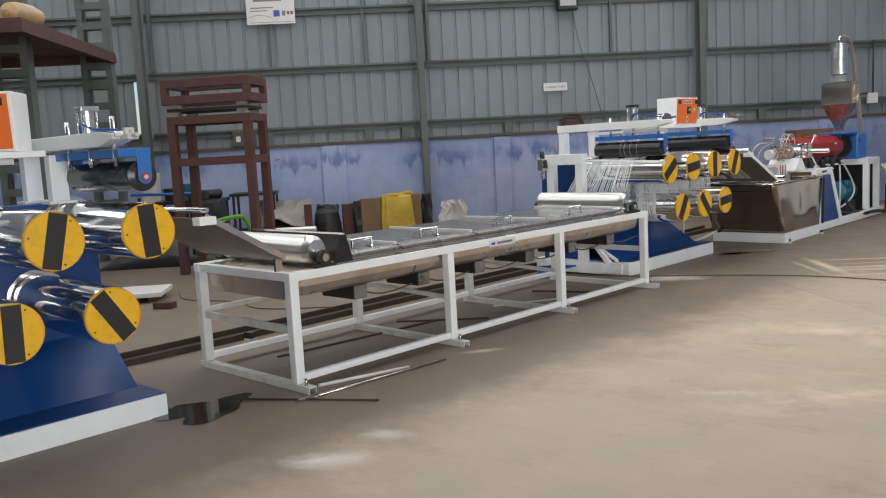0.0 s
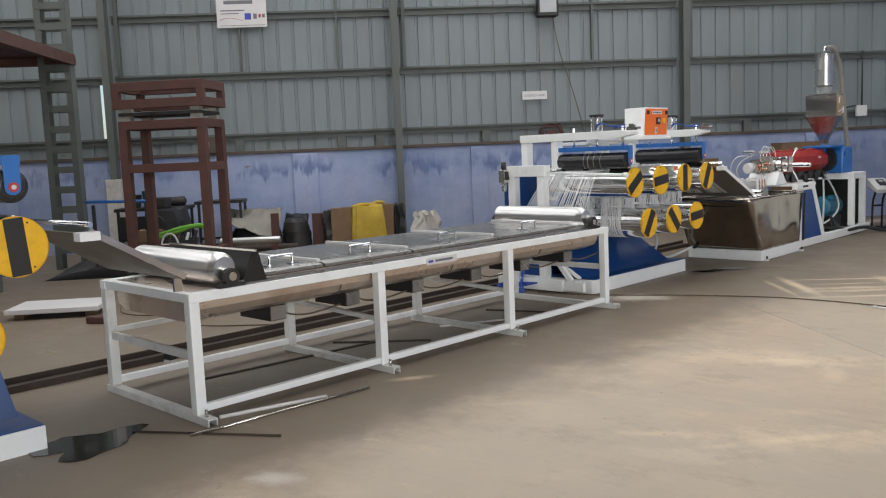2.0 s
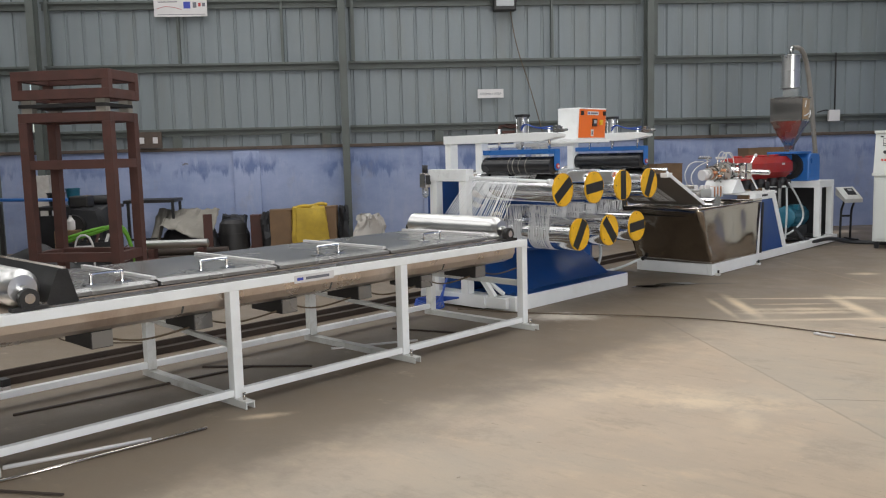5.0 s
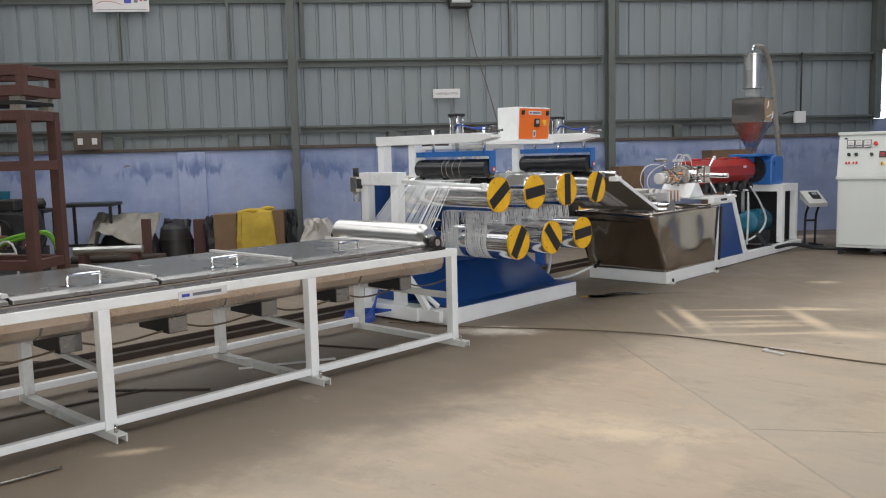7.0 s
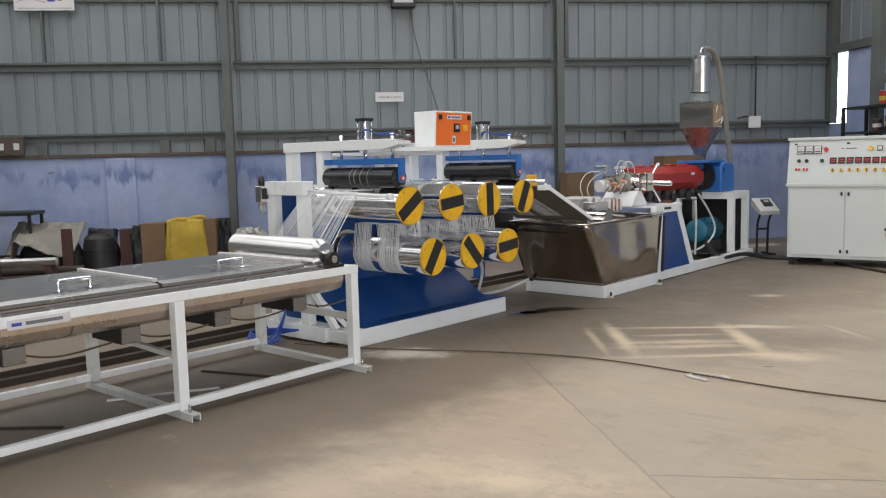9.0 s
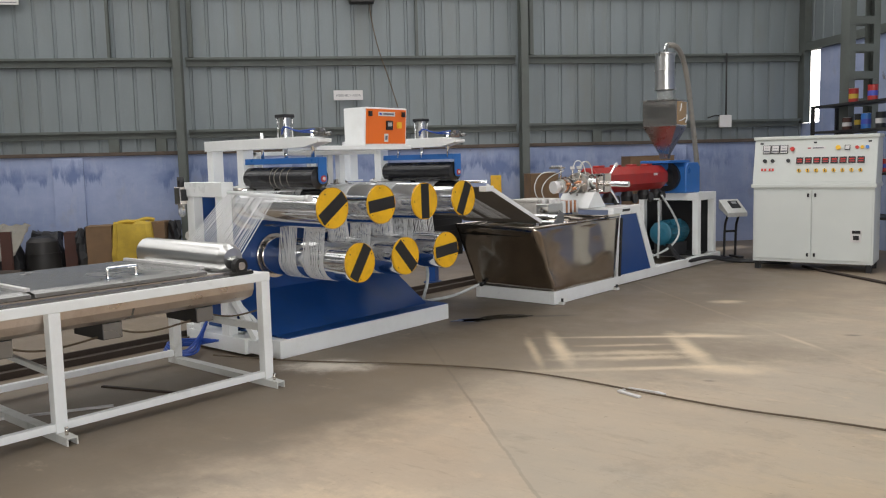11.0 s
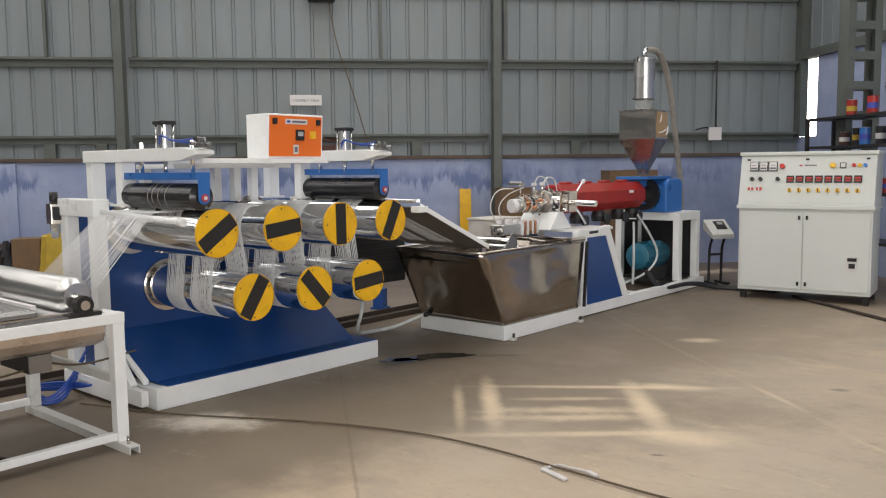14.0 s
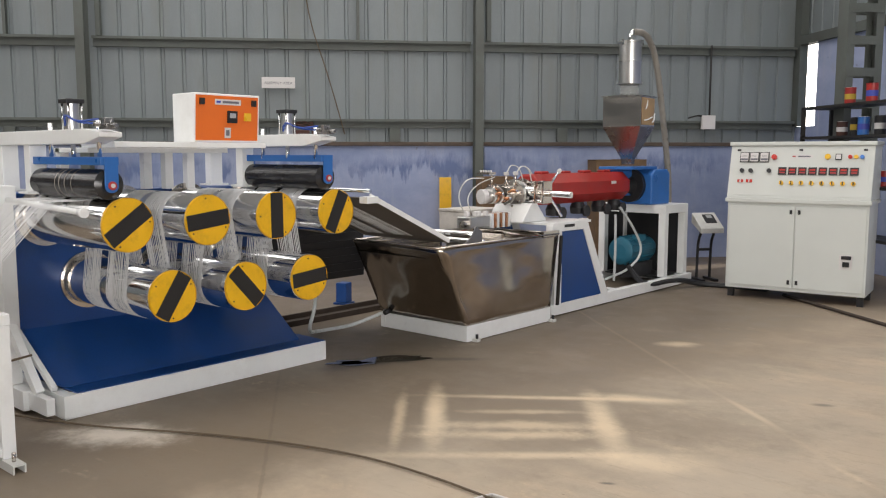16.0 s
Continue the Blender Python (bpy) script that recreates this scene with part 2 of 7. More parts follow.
def concrete():
    """Power-trowelled slab: dusty tan where people walk, dark grey of oil and painted shade along the machines, with
    cracks, stains, dry rinse marks and painted daylight glare.
    """
    m = bpy.data.materials.new("worn_concrete")
    m.use_nodes = True
    nt = m.node_tree
    b = nt.nodes["Principled BSDF"]
    co = node(nt, "ShaderNodeTexCoord").outputs["Object"]
    sep = node(nt, "ShaderNodeSeparateXYZ")
    link(nt, co, sep.inputs[0])

    def noise_tex(scale, detail=6, rough=0.6, stretch=None):
        n = node(nt, "ShaderNodeTexNoise")
        n.inputs["Scale"].default_value, n.inputs["Detail"].default_value, n.inputs["Roughness"].default_value = scale, detail, rough
        src = co
        if stretch:
            mp = node(nt, "ShaderNodeMapping")
            mp.inputs["Scale"].default_value = stretch
            mp.inputs["Rotation"].default_value = (0, 0, radians(-20))
            link(nt, co, mp.inputs[0])
            src = mp.outputs[0]
        link(nt, src, n.inputs["Vector"])
        return n.outputs["Fac"]

    def math_(op, a, c, d=None):
        n = node(nt, "ShaderNodeMath", op=op)
        for k, v in enumerate((a, c, d)):
            if v is None:
                continue
            if isinstance(v, (int, float)):
                n.inputs[k].default_value = v
            else:
                link(nt, v, n.inputs[k])
        return n.outputs[0]

    def smooth(v, lo, hi):
        n = node(nt, "ShaderNodeMapRange")
        n.interpolation_type = "SMOOTHSTEP"
        n.inputs[1].default_value, n.inputs[2].default_value = lo, hi
        link(nt, v, n.inputs[0])
        return n.outputs[0]

    def mix(f, a, c):
        n = node(nt, "ShaderNodeMix")
        n.data_type = "RGBA"
        for k, v in ((0, f), (6, a), (7, c)):
            if isinstance(v, tuple):
                n.inputs[k].default_value = (*v, 1)
            elif isinstance(v, (int, float)):
                n.inputs[k].default_value = v
            else:
                link(nt, v, n.inputs[k])
        return n.outputs[2]

    big, mid, fine, streak = noise_tex(0.45, 4), noise_tex(2.3, 8, 0.65), noise_tex(40, 4, 0.7), noise_tex(1.1, 6, 0.6, (0.5, 3.0, 1))
    dust = mix(smooth(mid, 0.35, 0.7), (0.46, 0.37, 0.265), (0.65, 0.53, 0.385))
    grey = mix(smooth(big, 0.4, 0.62), (0.52, 0.445, 0.35), (0.55, 0.505, 0.43))
    base = mix(0.5, dust, grey)
    base = mix(math_("MULTIPLY", smooth(streak, 0.5, 0.72), 0.45), base, (0.66, 0.53, 0.37))
    # oily, foot-blackened strip along the machine line, with its shade painted in
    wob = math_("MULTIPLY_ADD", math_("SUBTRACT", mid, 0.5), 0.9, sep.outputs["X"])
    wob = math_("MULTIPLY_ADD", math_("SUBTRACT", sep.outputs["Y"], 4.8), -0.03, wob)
    oil_shade = smooth(math_("MULTIPLY", wob, -1.0), 2.85, 3.75)
    base = mix(math_("MULTIPLY", oil_shade, 0.80), base, (0.125, 0.104, 0.08))
    # the slab is darkened further beside the tank and the extruder
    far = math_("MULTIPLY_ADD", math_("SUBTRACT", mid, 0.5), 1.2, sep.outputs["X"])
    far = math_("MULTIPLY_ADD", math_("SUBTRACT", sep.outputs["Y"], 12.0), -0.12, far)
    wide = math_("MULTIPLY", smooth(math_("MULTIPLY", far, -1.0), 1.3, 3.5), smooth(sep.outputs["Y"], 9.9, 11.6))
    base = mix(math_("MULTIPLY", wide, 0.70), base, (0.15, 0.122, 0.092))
    clean = math_("SUBTRACT", 1.0, math_("MULTIPLY", math_("MAXIMUM", oil_shade, wide), 0.85))
    # contact shade under and behind the machines, painted into the slab colour
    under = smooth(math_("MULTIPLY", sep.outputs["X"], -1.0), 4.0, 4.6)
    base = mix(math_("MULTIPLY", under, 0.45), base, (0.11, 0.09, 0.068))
    # dried rinse marks
    blot = noise_tex(1.7, 9, 0.72, (1.0, 1.6, 1))
    base = mix(math_("MULTIPLY", smooth(blot, 0.60, 0.70), 0.35), base, (0.62, 0.54, 0.41))
    # a rectangle of reflected daylight painted over darker patches, and single smears of scum

    def spot(x, y, rx, ry, turn, amount, colour, ragged=0.9):
        nonlocal base
        c_, s_ = math.cos(radians(turn)), math.sin(radians(turn))
        a = math_("MULTIPLY_ADD", sep.outputs["X"], c_ / rx, math_("MULTIPLY_ADD", sep.outputs["Y"], s_ / rx, -(c_ * x + s_ * y) / rx))
        c = math_("MULTIPLY_ADD", sep.outputs["X"], -s_ / ry, math_("MULTIPLY_ADD", sep.outputs["Y"], c_ / ry, (s_ * x - c_ * y) / ry))
        d = math_("SQRT", math_("ADD", math_("MULTIPLY", a, a), math_("MULTIPLY", c, c)), 0.0)
        d = math_("MULTIPLY_ADD", math_("SUBTRACT", ragn, 0.5), ragged * 2, d)
        f = math_("SUBTRACT", 1.0, smooth(d, 0.08, 1.15))
        base = mix(math_("MULTIPLY", f, amount), base, colour)

    ragn = noise_tex(4.5, 9, 0.75)
    SCUM_GLARE = (0.88, 0.755, 0.55)
    DARKER = (0.22, 0.18, 0.135)
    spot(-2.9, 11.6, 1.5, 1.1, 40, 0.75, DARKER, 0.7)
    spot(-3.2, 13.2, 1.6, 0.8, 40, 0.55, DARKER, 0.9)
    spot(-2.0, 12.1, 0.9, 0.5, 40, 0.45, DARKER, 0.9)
    spot(-3.38, 11.18, 0.74, 0.085, -49, 0.78, SCUM_GLARE, 0.35)
    spot(-2.58, 11.73, 0.72, 0.11, -51, 0.78, SCUM_GLARE, 0.45)
    spot(-3.02, 11.98, 1.05, 0.055, 37, 0.62, SCUM_GLARE, 0.5)
    spot(-2.60, 11.00, 0.95, 0.065, 41, 0.66, SCUM_GLARE, 0.45)
    spot(-2.10, 11.32, 0.42, 0.20, 25, 0.78, SCUM_GLARE, 0.8)
    spot(-3.50, 11.00, 0.66, 0.05, -49, 0.5, SCUM_GLARE, 0.6)
    spot(-2.66, 12.27, 0.38, 0.11, 25, 0.62, SCUM_GLARE, 0.7)
    spot(-2.91, 11.36, 0.62, 0.10, 40, 0.55, SCUM_GLARE, 1.0)
    spot(-2.85, 11.20, 0.62, 0.09, 40, 0.6, SCUM_GLARE, 1.0)
    spot(-3.0, 11.62, 0.55, 0.05, 40, 0.4, SCUM_GLARE, 0.9)
    spot(-2.0, 12.45, 0.34, 0.035, -39, 0.6, SCUM_GLARE, 0.4)
    spot(-1.23, 11.77, 0.25, 0.03, -34, 0.6, SCUM_GLARE, 0.4)
    spot(-3.16, 13.87, 0.22, 0.12, 40, 0.55, SCUM_GLARE, 0.7)
    spot(-3.27, 4.31, 0.26, 0.14, 50, 1.0, (0.85, 0.86, 0.84), 1.0)
    spot(-3.31, 4.28, 0.13, 0.045, 50, 1.0, (0.88, 0.89, 0.88), 0.45)
    spot(-3.25, 4.36, 0.13, 0.03, 40, 0.9, (0.88, 0.89, 0.88), 0.45)
    spot(-4.45, 9.80, 0.42, 0.24, 40, 0.95, (0.74, 0.72, 0.66), 0.9)
    spot(-2.26, 6.33, 0.22, 0.07, 30, 0.6, SCUM_GLARE, 1.5)
    spot(-1.95, 6.16, 0.42, 0.13, 20, 0.5, SCUM_GLARE, 1.6)
    spot(-1.55, 6.75, 0.9, 0.22, 35, 0.55, SCUM_GLARE, 1.6)
    spot(-1.71, 6.60, 0.62, 0.06, 52, 0.75, SCUM_GLARE, 0.8)
    spot(-2.29, 8.19, 0.34, 0.07, 35, 0.6, SCUM_GLARE, 0.9)
    spot(-1.94, 8.01, 0.10, 0.30, 20, 0.5, SCUM_GLARE, 1.0)
    spot(-2.2, 8.2, 0.30, 0.16, 30, 0.6, SCUM_GLARE, 1.2)
    spot(-1.14, 9.35, 0.9, 0.35, 40, 0.4, (0.70, 0.55, 0.33), 1.2)
    spot(-3.33, 4.72, 0.16, 0.10, 30, 0.6, (0.85, 0.86, 0.84), 1.0)
    spot(-4.09, 6.37, 0.20, 0.06, 60, 0.7, SCUM_GLARE, 0.8)
    spot(-2.9, 3.9, 1.3, 0.8, 20, 0.22, (0.22, 0.18, 0.135), 1.2)
    spot(-2.7, 8.6, 1.1, 0.55, 50, 0.2, (0.24, 0.20, 0.15), 1.3)
    spot(-0.9, 10.2, 1.4, 0.6, 35, 0.30, (0.70, 0.56, 0.36), 1.3)
    spot(-2.35, 8.25, 0.9, 0.28, 30, 0.5, SCUM_GLARE, 1.6)
    spot(-1.13, 8.98, 0.06, 0.05, 0, 0.8, (0.7, 0.68, 0.62), 0.6)
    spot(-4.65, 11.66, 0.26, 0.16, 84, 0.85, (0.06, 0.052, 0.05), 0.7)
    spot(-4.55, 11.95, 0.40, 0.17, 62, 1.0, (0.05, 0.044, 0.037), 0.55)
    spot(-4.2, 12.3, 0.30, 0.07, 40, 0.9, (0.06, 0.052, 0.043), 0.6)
    spot(-2.1, 10.95, 0.05, 0.02, 30, 0.9, (0.05, 0.045, 0.04), 0.4)
    spot(-1.75, 12.9, 0.09, 0.04, 30, 0.9, (0.06, 0.05, 0.045), 0.6)
    # slab joints and cracks

    def crack(a, c, d, width, depth, colour):
        lin = math_("MULTIPLY_ADD", sep.outputs["X"], a, math_("MULTIPLY_ADD", sep.outputs["Y"], c, d))
        lin = math_("MULTIPLY_ADD", math_("SUBTRACT", noise_tex(3.0, 8, 0.7), 0.5), 0.05, lin)
        f = math_("SUBTRACT", 1.0, smooth(math_("ABSOLUTE", lin, 0.0), width * 0.4, width))
        return math_("MULTIPLY", f, depth), colour

    k = math.atan2(8.45 - 10.9, -1.6 + 4.5)
    a, c = -math.sin(k), math.cos(k)
    # the bay beyond the joint was poured later and is greyer
    side = math_("MULTIPLY_ADD", sep.outputs["X"], a, math_("MULTIPLY_ADD", sep.outputs["Y"], c, 4.5 * a - 10.9 * c))
    side = math_("MULTIPLY_ADD", math_("SUBTRACT", ragn, 0.5), 0.03, side)
    base = mix(math_("MULTIPLY", math_("MULTIPLY", smooth(side, -0.005, 0.015), 0.30), clean), base, (0.43, 0.415, 0.36))
    base = mix(math_("MULTIPLY", math_("MULTIPLY", smooth(math_("MULTIPLY", side, -1.0), 0.0, 0.02), 0.16), clean), base, (0.68, 0.56, 0.44))
    for ox, oy, wide_, deep, tone in ((-4.5, 10.9, 0.013, 0.34, (0.13, 0.11, 0.09)), (-2.21, 12.61, 0.022, 0.09, (0.72, 0.60, 0.43))):
        f, colour = crack(a, c, -(a * ox + c * oy), wide_, deep, tone)
        base = mix(f, base, colour)
    f, colour = crack(0.55, -0.83, -(0.55 * -1.76 - 0.83 * 8.66), 0.010, 0.55, (0.12, 0.10, 0.08))
    base = mix(math_("MULTIPLY", f, smooth(side, 0.0, 0.02)), base, colour)
    scuff = noise_tex(7.0, 10, 0.78, (0.35, 2.2, 1))
    base = mix(math_("MULTIPLY", smooth(scuff, 0.54, 0.66), 0.24), base, (0.22, 0.175, 0.13))
    pale = noise_tex(0.62, 7, 0.62)
    near = smooth(math_("MULTIPLY", sep.outputs["Y"], -1.0), -9.5, -5.0)
    base = mix(math_("MULTIPLY", math_("MULTIPLY", smooth(pale, 0.42, 0.60), 0.42), clean), base, (0.49, 0.46, 0.385))
    base = mix(math_("MULTIPLY", math_("MULTIPLY", near, 0.25), clean), base, (0.49, 0.475, 0.415))
    cloud = noise_tex(1.05, 9, 0.7)
    base = mix(math_("MULTIPLY", smooth(cloud, 0.54, 0.66), 0.34), base, (0.29, 0.245, 0.195))
    rinse = noise_tex(2.9, 10, 0.74, (0.8, 1.3, 1))
    base = mix(math_("MULTIPLY", math_("MULTIPLY", smooth(rinse, 0.57, 0.70), 0.4), clean), base, (0.74, 0.61, 0.42))
    drag = noise_tex(1.5, 9, 0.72, (0.7, 1.25, 1))
    base = mix(math_("MULTIPLY", smooth(drag, 0.55, 0.68), 0.30), base, (0.24, 0.205, 0.165))
    base = mix(math_("MULTIPLY", math_("MULTIPLY", math_("SUBTRACT", 1.0, smooth(drag, 0.33, 0.44)), 0.30), clean), base, (0.74, 0.62, 0.45))
    speck = noise_tex(13, 6, 0.7)
    base = mix(math_("MULTIPLY", smooth(speck, 0.66, 0.70), 0.5), base, (0.16, 0.135, 0.11))
    base = mix(math_("MULTIPLY", smooth(fine, 0.62, 0.75), 0.3), base, (0.14, 0.12, 0.10))
    tint = node(nt, "ShaderNodeMix")
    tint.data_type, tint.blend_type = "RGBA", "MULTIPLY"
    tint.inputs[0].default_value = 1.0
    tint.inputs[7].default_value = (0.99, 0.92, 0.86, 1)
    link(nt, base, tint.inputs[6])
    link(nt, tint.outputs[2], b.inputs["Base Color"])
    r = math_("MULTIPLY_ADD", mid, 0.35, 0.42)
    r = math_("MULTIPLY_ADD", oil_shade, -0.10, r)
    link(nt, r, b.inputs["Roughness"])
    b.inputs["Specular IOR Level"].default_value = 0.4
    bp = node(nt, "ShaderNodeBump")
    bp.inputs["Strength"].default_value, bp.inputs["Distance"].default_value = 0.2, 0.01
    link(nt, math_("MULTIPLY_ADD", fine, 0.5, mid), bp.inputs["Height"])
    link(nt, bp.outputs[0], b.inputs["Normal"])
    return m


def limewash():
    """Blue distemper that has flaked off in tongues below the ledge and gone dirty at the foot."""
    m = bpy.data.materials.new("flaking_blue_limewash")
    m.use_nodes = True
    nt = m.node_tree
    b = nt.nodes["Principled BSDF"]
    co = node(nt, "ShaderNodeTexCoord").outputs["Object"]
    sep = node(nt, "ShaderNodeSeparateXYZ")
    link(nt, co, sep.inputs[0])

    def tex(scale, stretch, detail=8, rough=0.65):
        mp = node(nt, "ShaderNodeMapping")
        mp.inputs["Scale"].default_value = stretch
        link(nt, co, mp.inputs[0])
        n = node(nt, "ShaderNodeTexNoise")
        n.inputs["Scale"].default_value, n.inputs["Detail"].default_value, n.inputs["Roughness"].default_value = scale, detail, rough
        link(nt, mp.outputs[0], n.inputs["Vector"])
        return n.outputs["Fac"]

    def rng(v, lo, hi, top=1.0):
        n = node(nt, "ShaderNodeMapRange")
        n.inputs[1].default_value, n.inputs[2].default_value, n.inputs[4].default_value = lo, hi, top
        link(nt, v, n.inputs[0])
        return n.outputs[0]

    def mix(f, a, c):
        n = node(nt, "ShaderNodeMix")
        n.data_type = "RGBA"
        for k, v in ((0, f), (6, a), (7, c)):
            if isinstance(v, tuple):
                n.inputs[k].default_value = (*v, 1)
            else:
                link(nt, v, n.inputs[k])
        return n.outputs[2]

    drip = tex(3.0, (1.9, 1.9, 0.30), 6, 0.66)
    patch = tex(0.8, (1, 1, 1.6))
    base = mix(rng(patch, 0.35, 0.65), (0.255, 0.315, 0.495), (0.375, 0.425, 0.60))
    wipe = tex(2.6, (2.2, 2.2, 0.5), 7, 0.7)
    base = mix(rng(wipe, 0.52, 0.74, 0.4), base, (0.47, 0.49, 0.58))
    # tongues of bare darker blue hanging from the upper band
    h = node(nt, "ShaderNodeMath", op="MULTIPLY_ADD", i1=0.8)
    link(nt, sep.outputs["Z"], h.inputs[0])
    link(nt, drip, h.inputs[2])
    tongue = rng(h.outputs[0], 1.50, 1.57)
    top = node(nt, "ShaderNodeMath", op="MULTIPLY_ADD", i1=0.8)
    link(nt, wipe, top.inputs[0])
    link(nt, sep.outputs["Z"], top.inputs[2])
    clear = rng(top.outputs[0], 1.93, 1.76)
    both = node(nt, "ShaderNodeMath", op="MULTIPLY")
    link(nt, tongue, both.inputs[0])
    link(nt, clear, both.inputs[1])
    part_ = node(nt, "ShaderNodeMath", op="MULTIPLY", i1=0.85)
    link(nt, both.outputs[0], part_.inputs[0])
    broken = node(nt, "ShaderNodeMath", op="MULTIPLY")
    link(nt, part_.outputs[0], broken.inputs[0])
    link(nt, rng(tex(1.1, (1, 1, 1.2), 5, 0.6), 0.40, 0.56), broken.inputs[1])
    base = mix(broken.outputs[0], base, (0.125, 0.175, 0.345))
    grime = tex(1.9, (1, 1, 0.6))
    base = mix(rng(grime, 0.58, 0.74, 0.5), base, (0.30, 0.28, 0.27))
    flake = tex(3.1, (1, 1, 1.3), 6, 0.6)
    base = mix(rng(flake, 0.69, 0.72, 0.8), base, (0.17, 0.15, 0.14))
    spots = tex(11, (1, 1, 0.8), 4)
    base = mix(rng(spots, 0.69, 0.74, 0.6), base, (0.15, 0.17, 0.25))
    link(nt, base, b.inputs["Base Color"])
    b.inputs["Roughness"].default_value = 0.88
    bp = node(nt, "ShaderNodeBump")
    bp.inputs["Strength"].default_value, bp.inputs["Distance"].default_value = 0.25, 0.01
    link(nt, drip, bp.inputs["Height"])
    link(nt, bp.outputs[0], b.inputs["Normal"])
    return m


CONCRETE, LIMEWASH = concrete(), limewash()


def water():
    m = bpy.data.materials.new("spilled_water")
    m.use_nodes = True
    b = m.node_tree.nodes["Principled BSDF"]
    b.inputs["Base Color"].default_value = (0.030, 0.028, 0.022, 1)
    b.inputs["Roughness"].default_value = 0.06
    return m


WATER = water()


def glow():
    """Glowing surface added outside for the blown-out daylight, seen through the corner gap."""
    m = bpy.data.materials.new("glowing_backdrop")
    m.use_nodes = True
    b = m.node_tree.nodes["Principled BSDF"]
    b.inputs["Base Color"].default_value = (0.8, 0.78, 0.74, 1)
    b.inputs["Emission Color"].default_value = (1.0, 0.96, 0.9, 1)
    b.inputs["Emission Strength"].default_value = 5.0
    return m


DAYLIGHT_GLOW = glow()


# ---- mesh helpers ----
class G:
    """A mesh under construction, in metres; o is taken off every point when it is finished."""

    def __init__(self, o=(0, 0, 0)):
        self.bm, self.o = bmesh.new(), Vector(o)

    def v(self, p):
        return self.bm.verts.new(Vector(p) - self.o)

    def f(self, vs, smooth=False):
        try:
            face = self.bm.faces.new(vs)
            face.smooth = smooth
            return face
        except ValueError:
            return None

    def box(self, x0, x1, y0, y1, z0, z1):
        a = [self.v((x, y, z)) for z in (z0, z1) for x, y in ((x0, y0), (x1, y0), (x1, y1), (x0, y1))]
        for q in ((3, 2, 1, 0), (4, 5, 6, 7), (0, 1, 5, 4), (1, 2, 6, 5), (2, 3, 7, 6), (3, 0, 4, 7)):
            self.f([a[i] for i in q])
        return self

    def bar(self, p, q, w, h, up=(0, 0, 1)):
        p, q = Vector(p), Vector(q)
        d = (q - p).normalized()
        side = d.cross(Vector(up))
        if side.length < 1e-4:
            side = d.cross(Vector((1, 0, 0)))
        side.normalize()
        top = side.cross(d).normalized()
        a = [self.v(e + side * sx * w / 2 + top * sz * h / 2) for e in (p, q) for sx, sz in ((-1, -1), (1, -1), (1, 1), (-1, 1))]
        for k in ((0, 1, 2, 3), (7, 6, 5, 4), (0, 4, 5, 1), (1, 5, 6, 2), (2, 6, 7, 3), (3, 7, 4, 0)):
            self.f([a[i] for i in k])
        return self

    def lathe(self, p, q, profile, n=24, caps=True):
        """profile: (share of the way from p to q, radius)."""
        p, q = Vector(p), Vector(q)
        d = (q - p).normalized()
        s = d.orthogonal().normalized()
        t = d.cross(s)
        rings = []
        for k, r in profile:
            c = p.lerp(q, k)
            rings.append([self.v(c + (s * math.cos(2 * math.pi * i / n) + t * math.sin(2 * math.pi * i / n)) * r) for i in range(n)])
        for a, b in zip(rings, rings[1:]):
            for i in range(n):
                self.f([a[i], a[(i + 1) % n], b[(i + 1) % n], b[i]], True)
        if caps:
            self.f(rings[0][::-1])
            self.f(rings[-1])
        return self

    def cyl(self, p, q, r, n=20):
        return self.lathe(p, q, ((0, r), (1, r)), n)

    def ring(self, p, q, r0, r1, n=28):
        return self.lathe(p, q, ((0, r0), (0, r1), (1, r1), (1, r0), (0, r0)), n, False)

    def prism(self, pts, vec):
        vec = Vector(vec)
        a = [self.v(p) for p in pts]
        b = [self.v(Vector(p) + vec) for p in pts]
        self.f(a[::-1])
        self.f(b)
        for i in range(len(a)):
            j = (i + 1) % len(a)
            self.f([a[i], a[j], b[j], b[i]])
        return self

    def path(self, pts, r, n=8, rounds=3):
        pts = [Vector(p) for p in pts]
        for _ in range(rounds):
            out = [pts[0]]
            for a, b in zip(pts, pts[1:]):
                out += [a.lerp(b, 0.25), a.lerp(b, 0.75)]
            pts = out + [pts[-1]]
        rings, s = [], None
        for i, p in enumerate(pts):
            d = (pts[min(i + 1, len(pts) - 1)] - pts[max(i - 1, 0)]).normalized()
            s = d.orthogonal().normalized() if s is None else (s - d * s.dot(d)).normalized()
            t = d.cross(s)
            rings.append([self.v(p + (s * math.cos(2 * math.pi * k / n) + t * math.sin(2 * math.pi * k / n)) * r) for k in range(n)])
        for a, b in zip(rings, rings[1:]):
            for k in range(n):
                self.f([a[k], a[(k + 1) % n], b[(k + 1) % n], b[k]], True)
        self.f(rings[0][::-1])
        self.f(rings[-1])
        return self

    def sheet(self, pts_a, pts_b, smooth=False):
        a, b = [self.v(p) for p in pts_a], [self.v(p) for p in pts_b]
        for i in range(len(a) - 1):
            self.f([a[i], a[i + 1], b[i + 1], b[i]], smooth)
        return self

    def to(self, name, material, parent=None, label="", bevel=0.0):
        bmesh.ops.recalc_face_normals(self.bm, faces=self.bm.faces[:])
        for e in self.bm.edges:
            if len(e.link_faces) == 2 and e.calc_face_angle(0.0) > 0.42:
                e.smooth = False
        me = bpy.data.meshes.new(name)
        self.bm.to_mesh(me)
        self.bm.free()
        me.materials.append(material)
        ob = new(name, me)
        if parent is not None:
            ob.parent = parent
        if bevel:
            mod = ob.modifiers.new("rounded", "BEVEL")
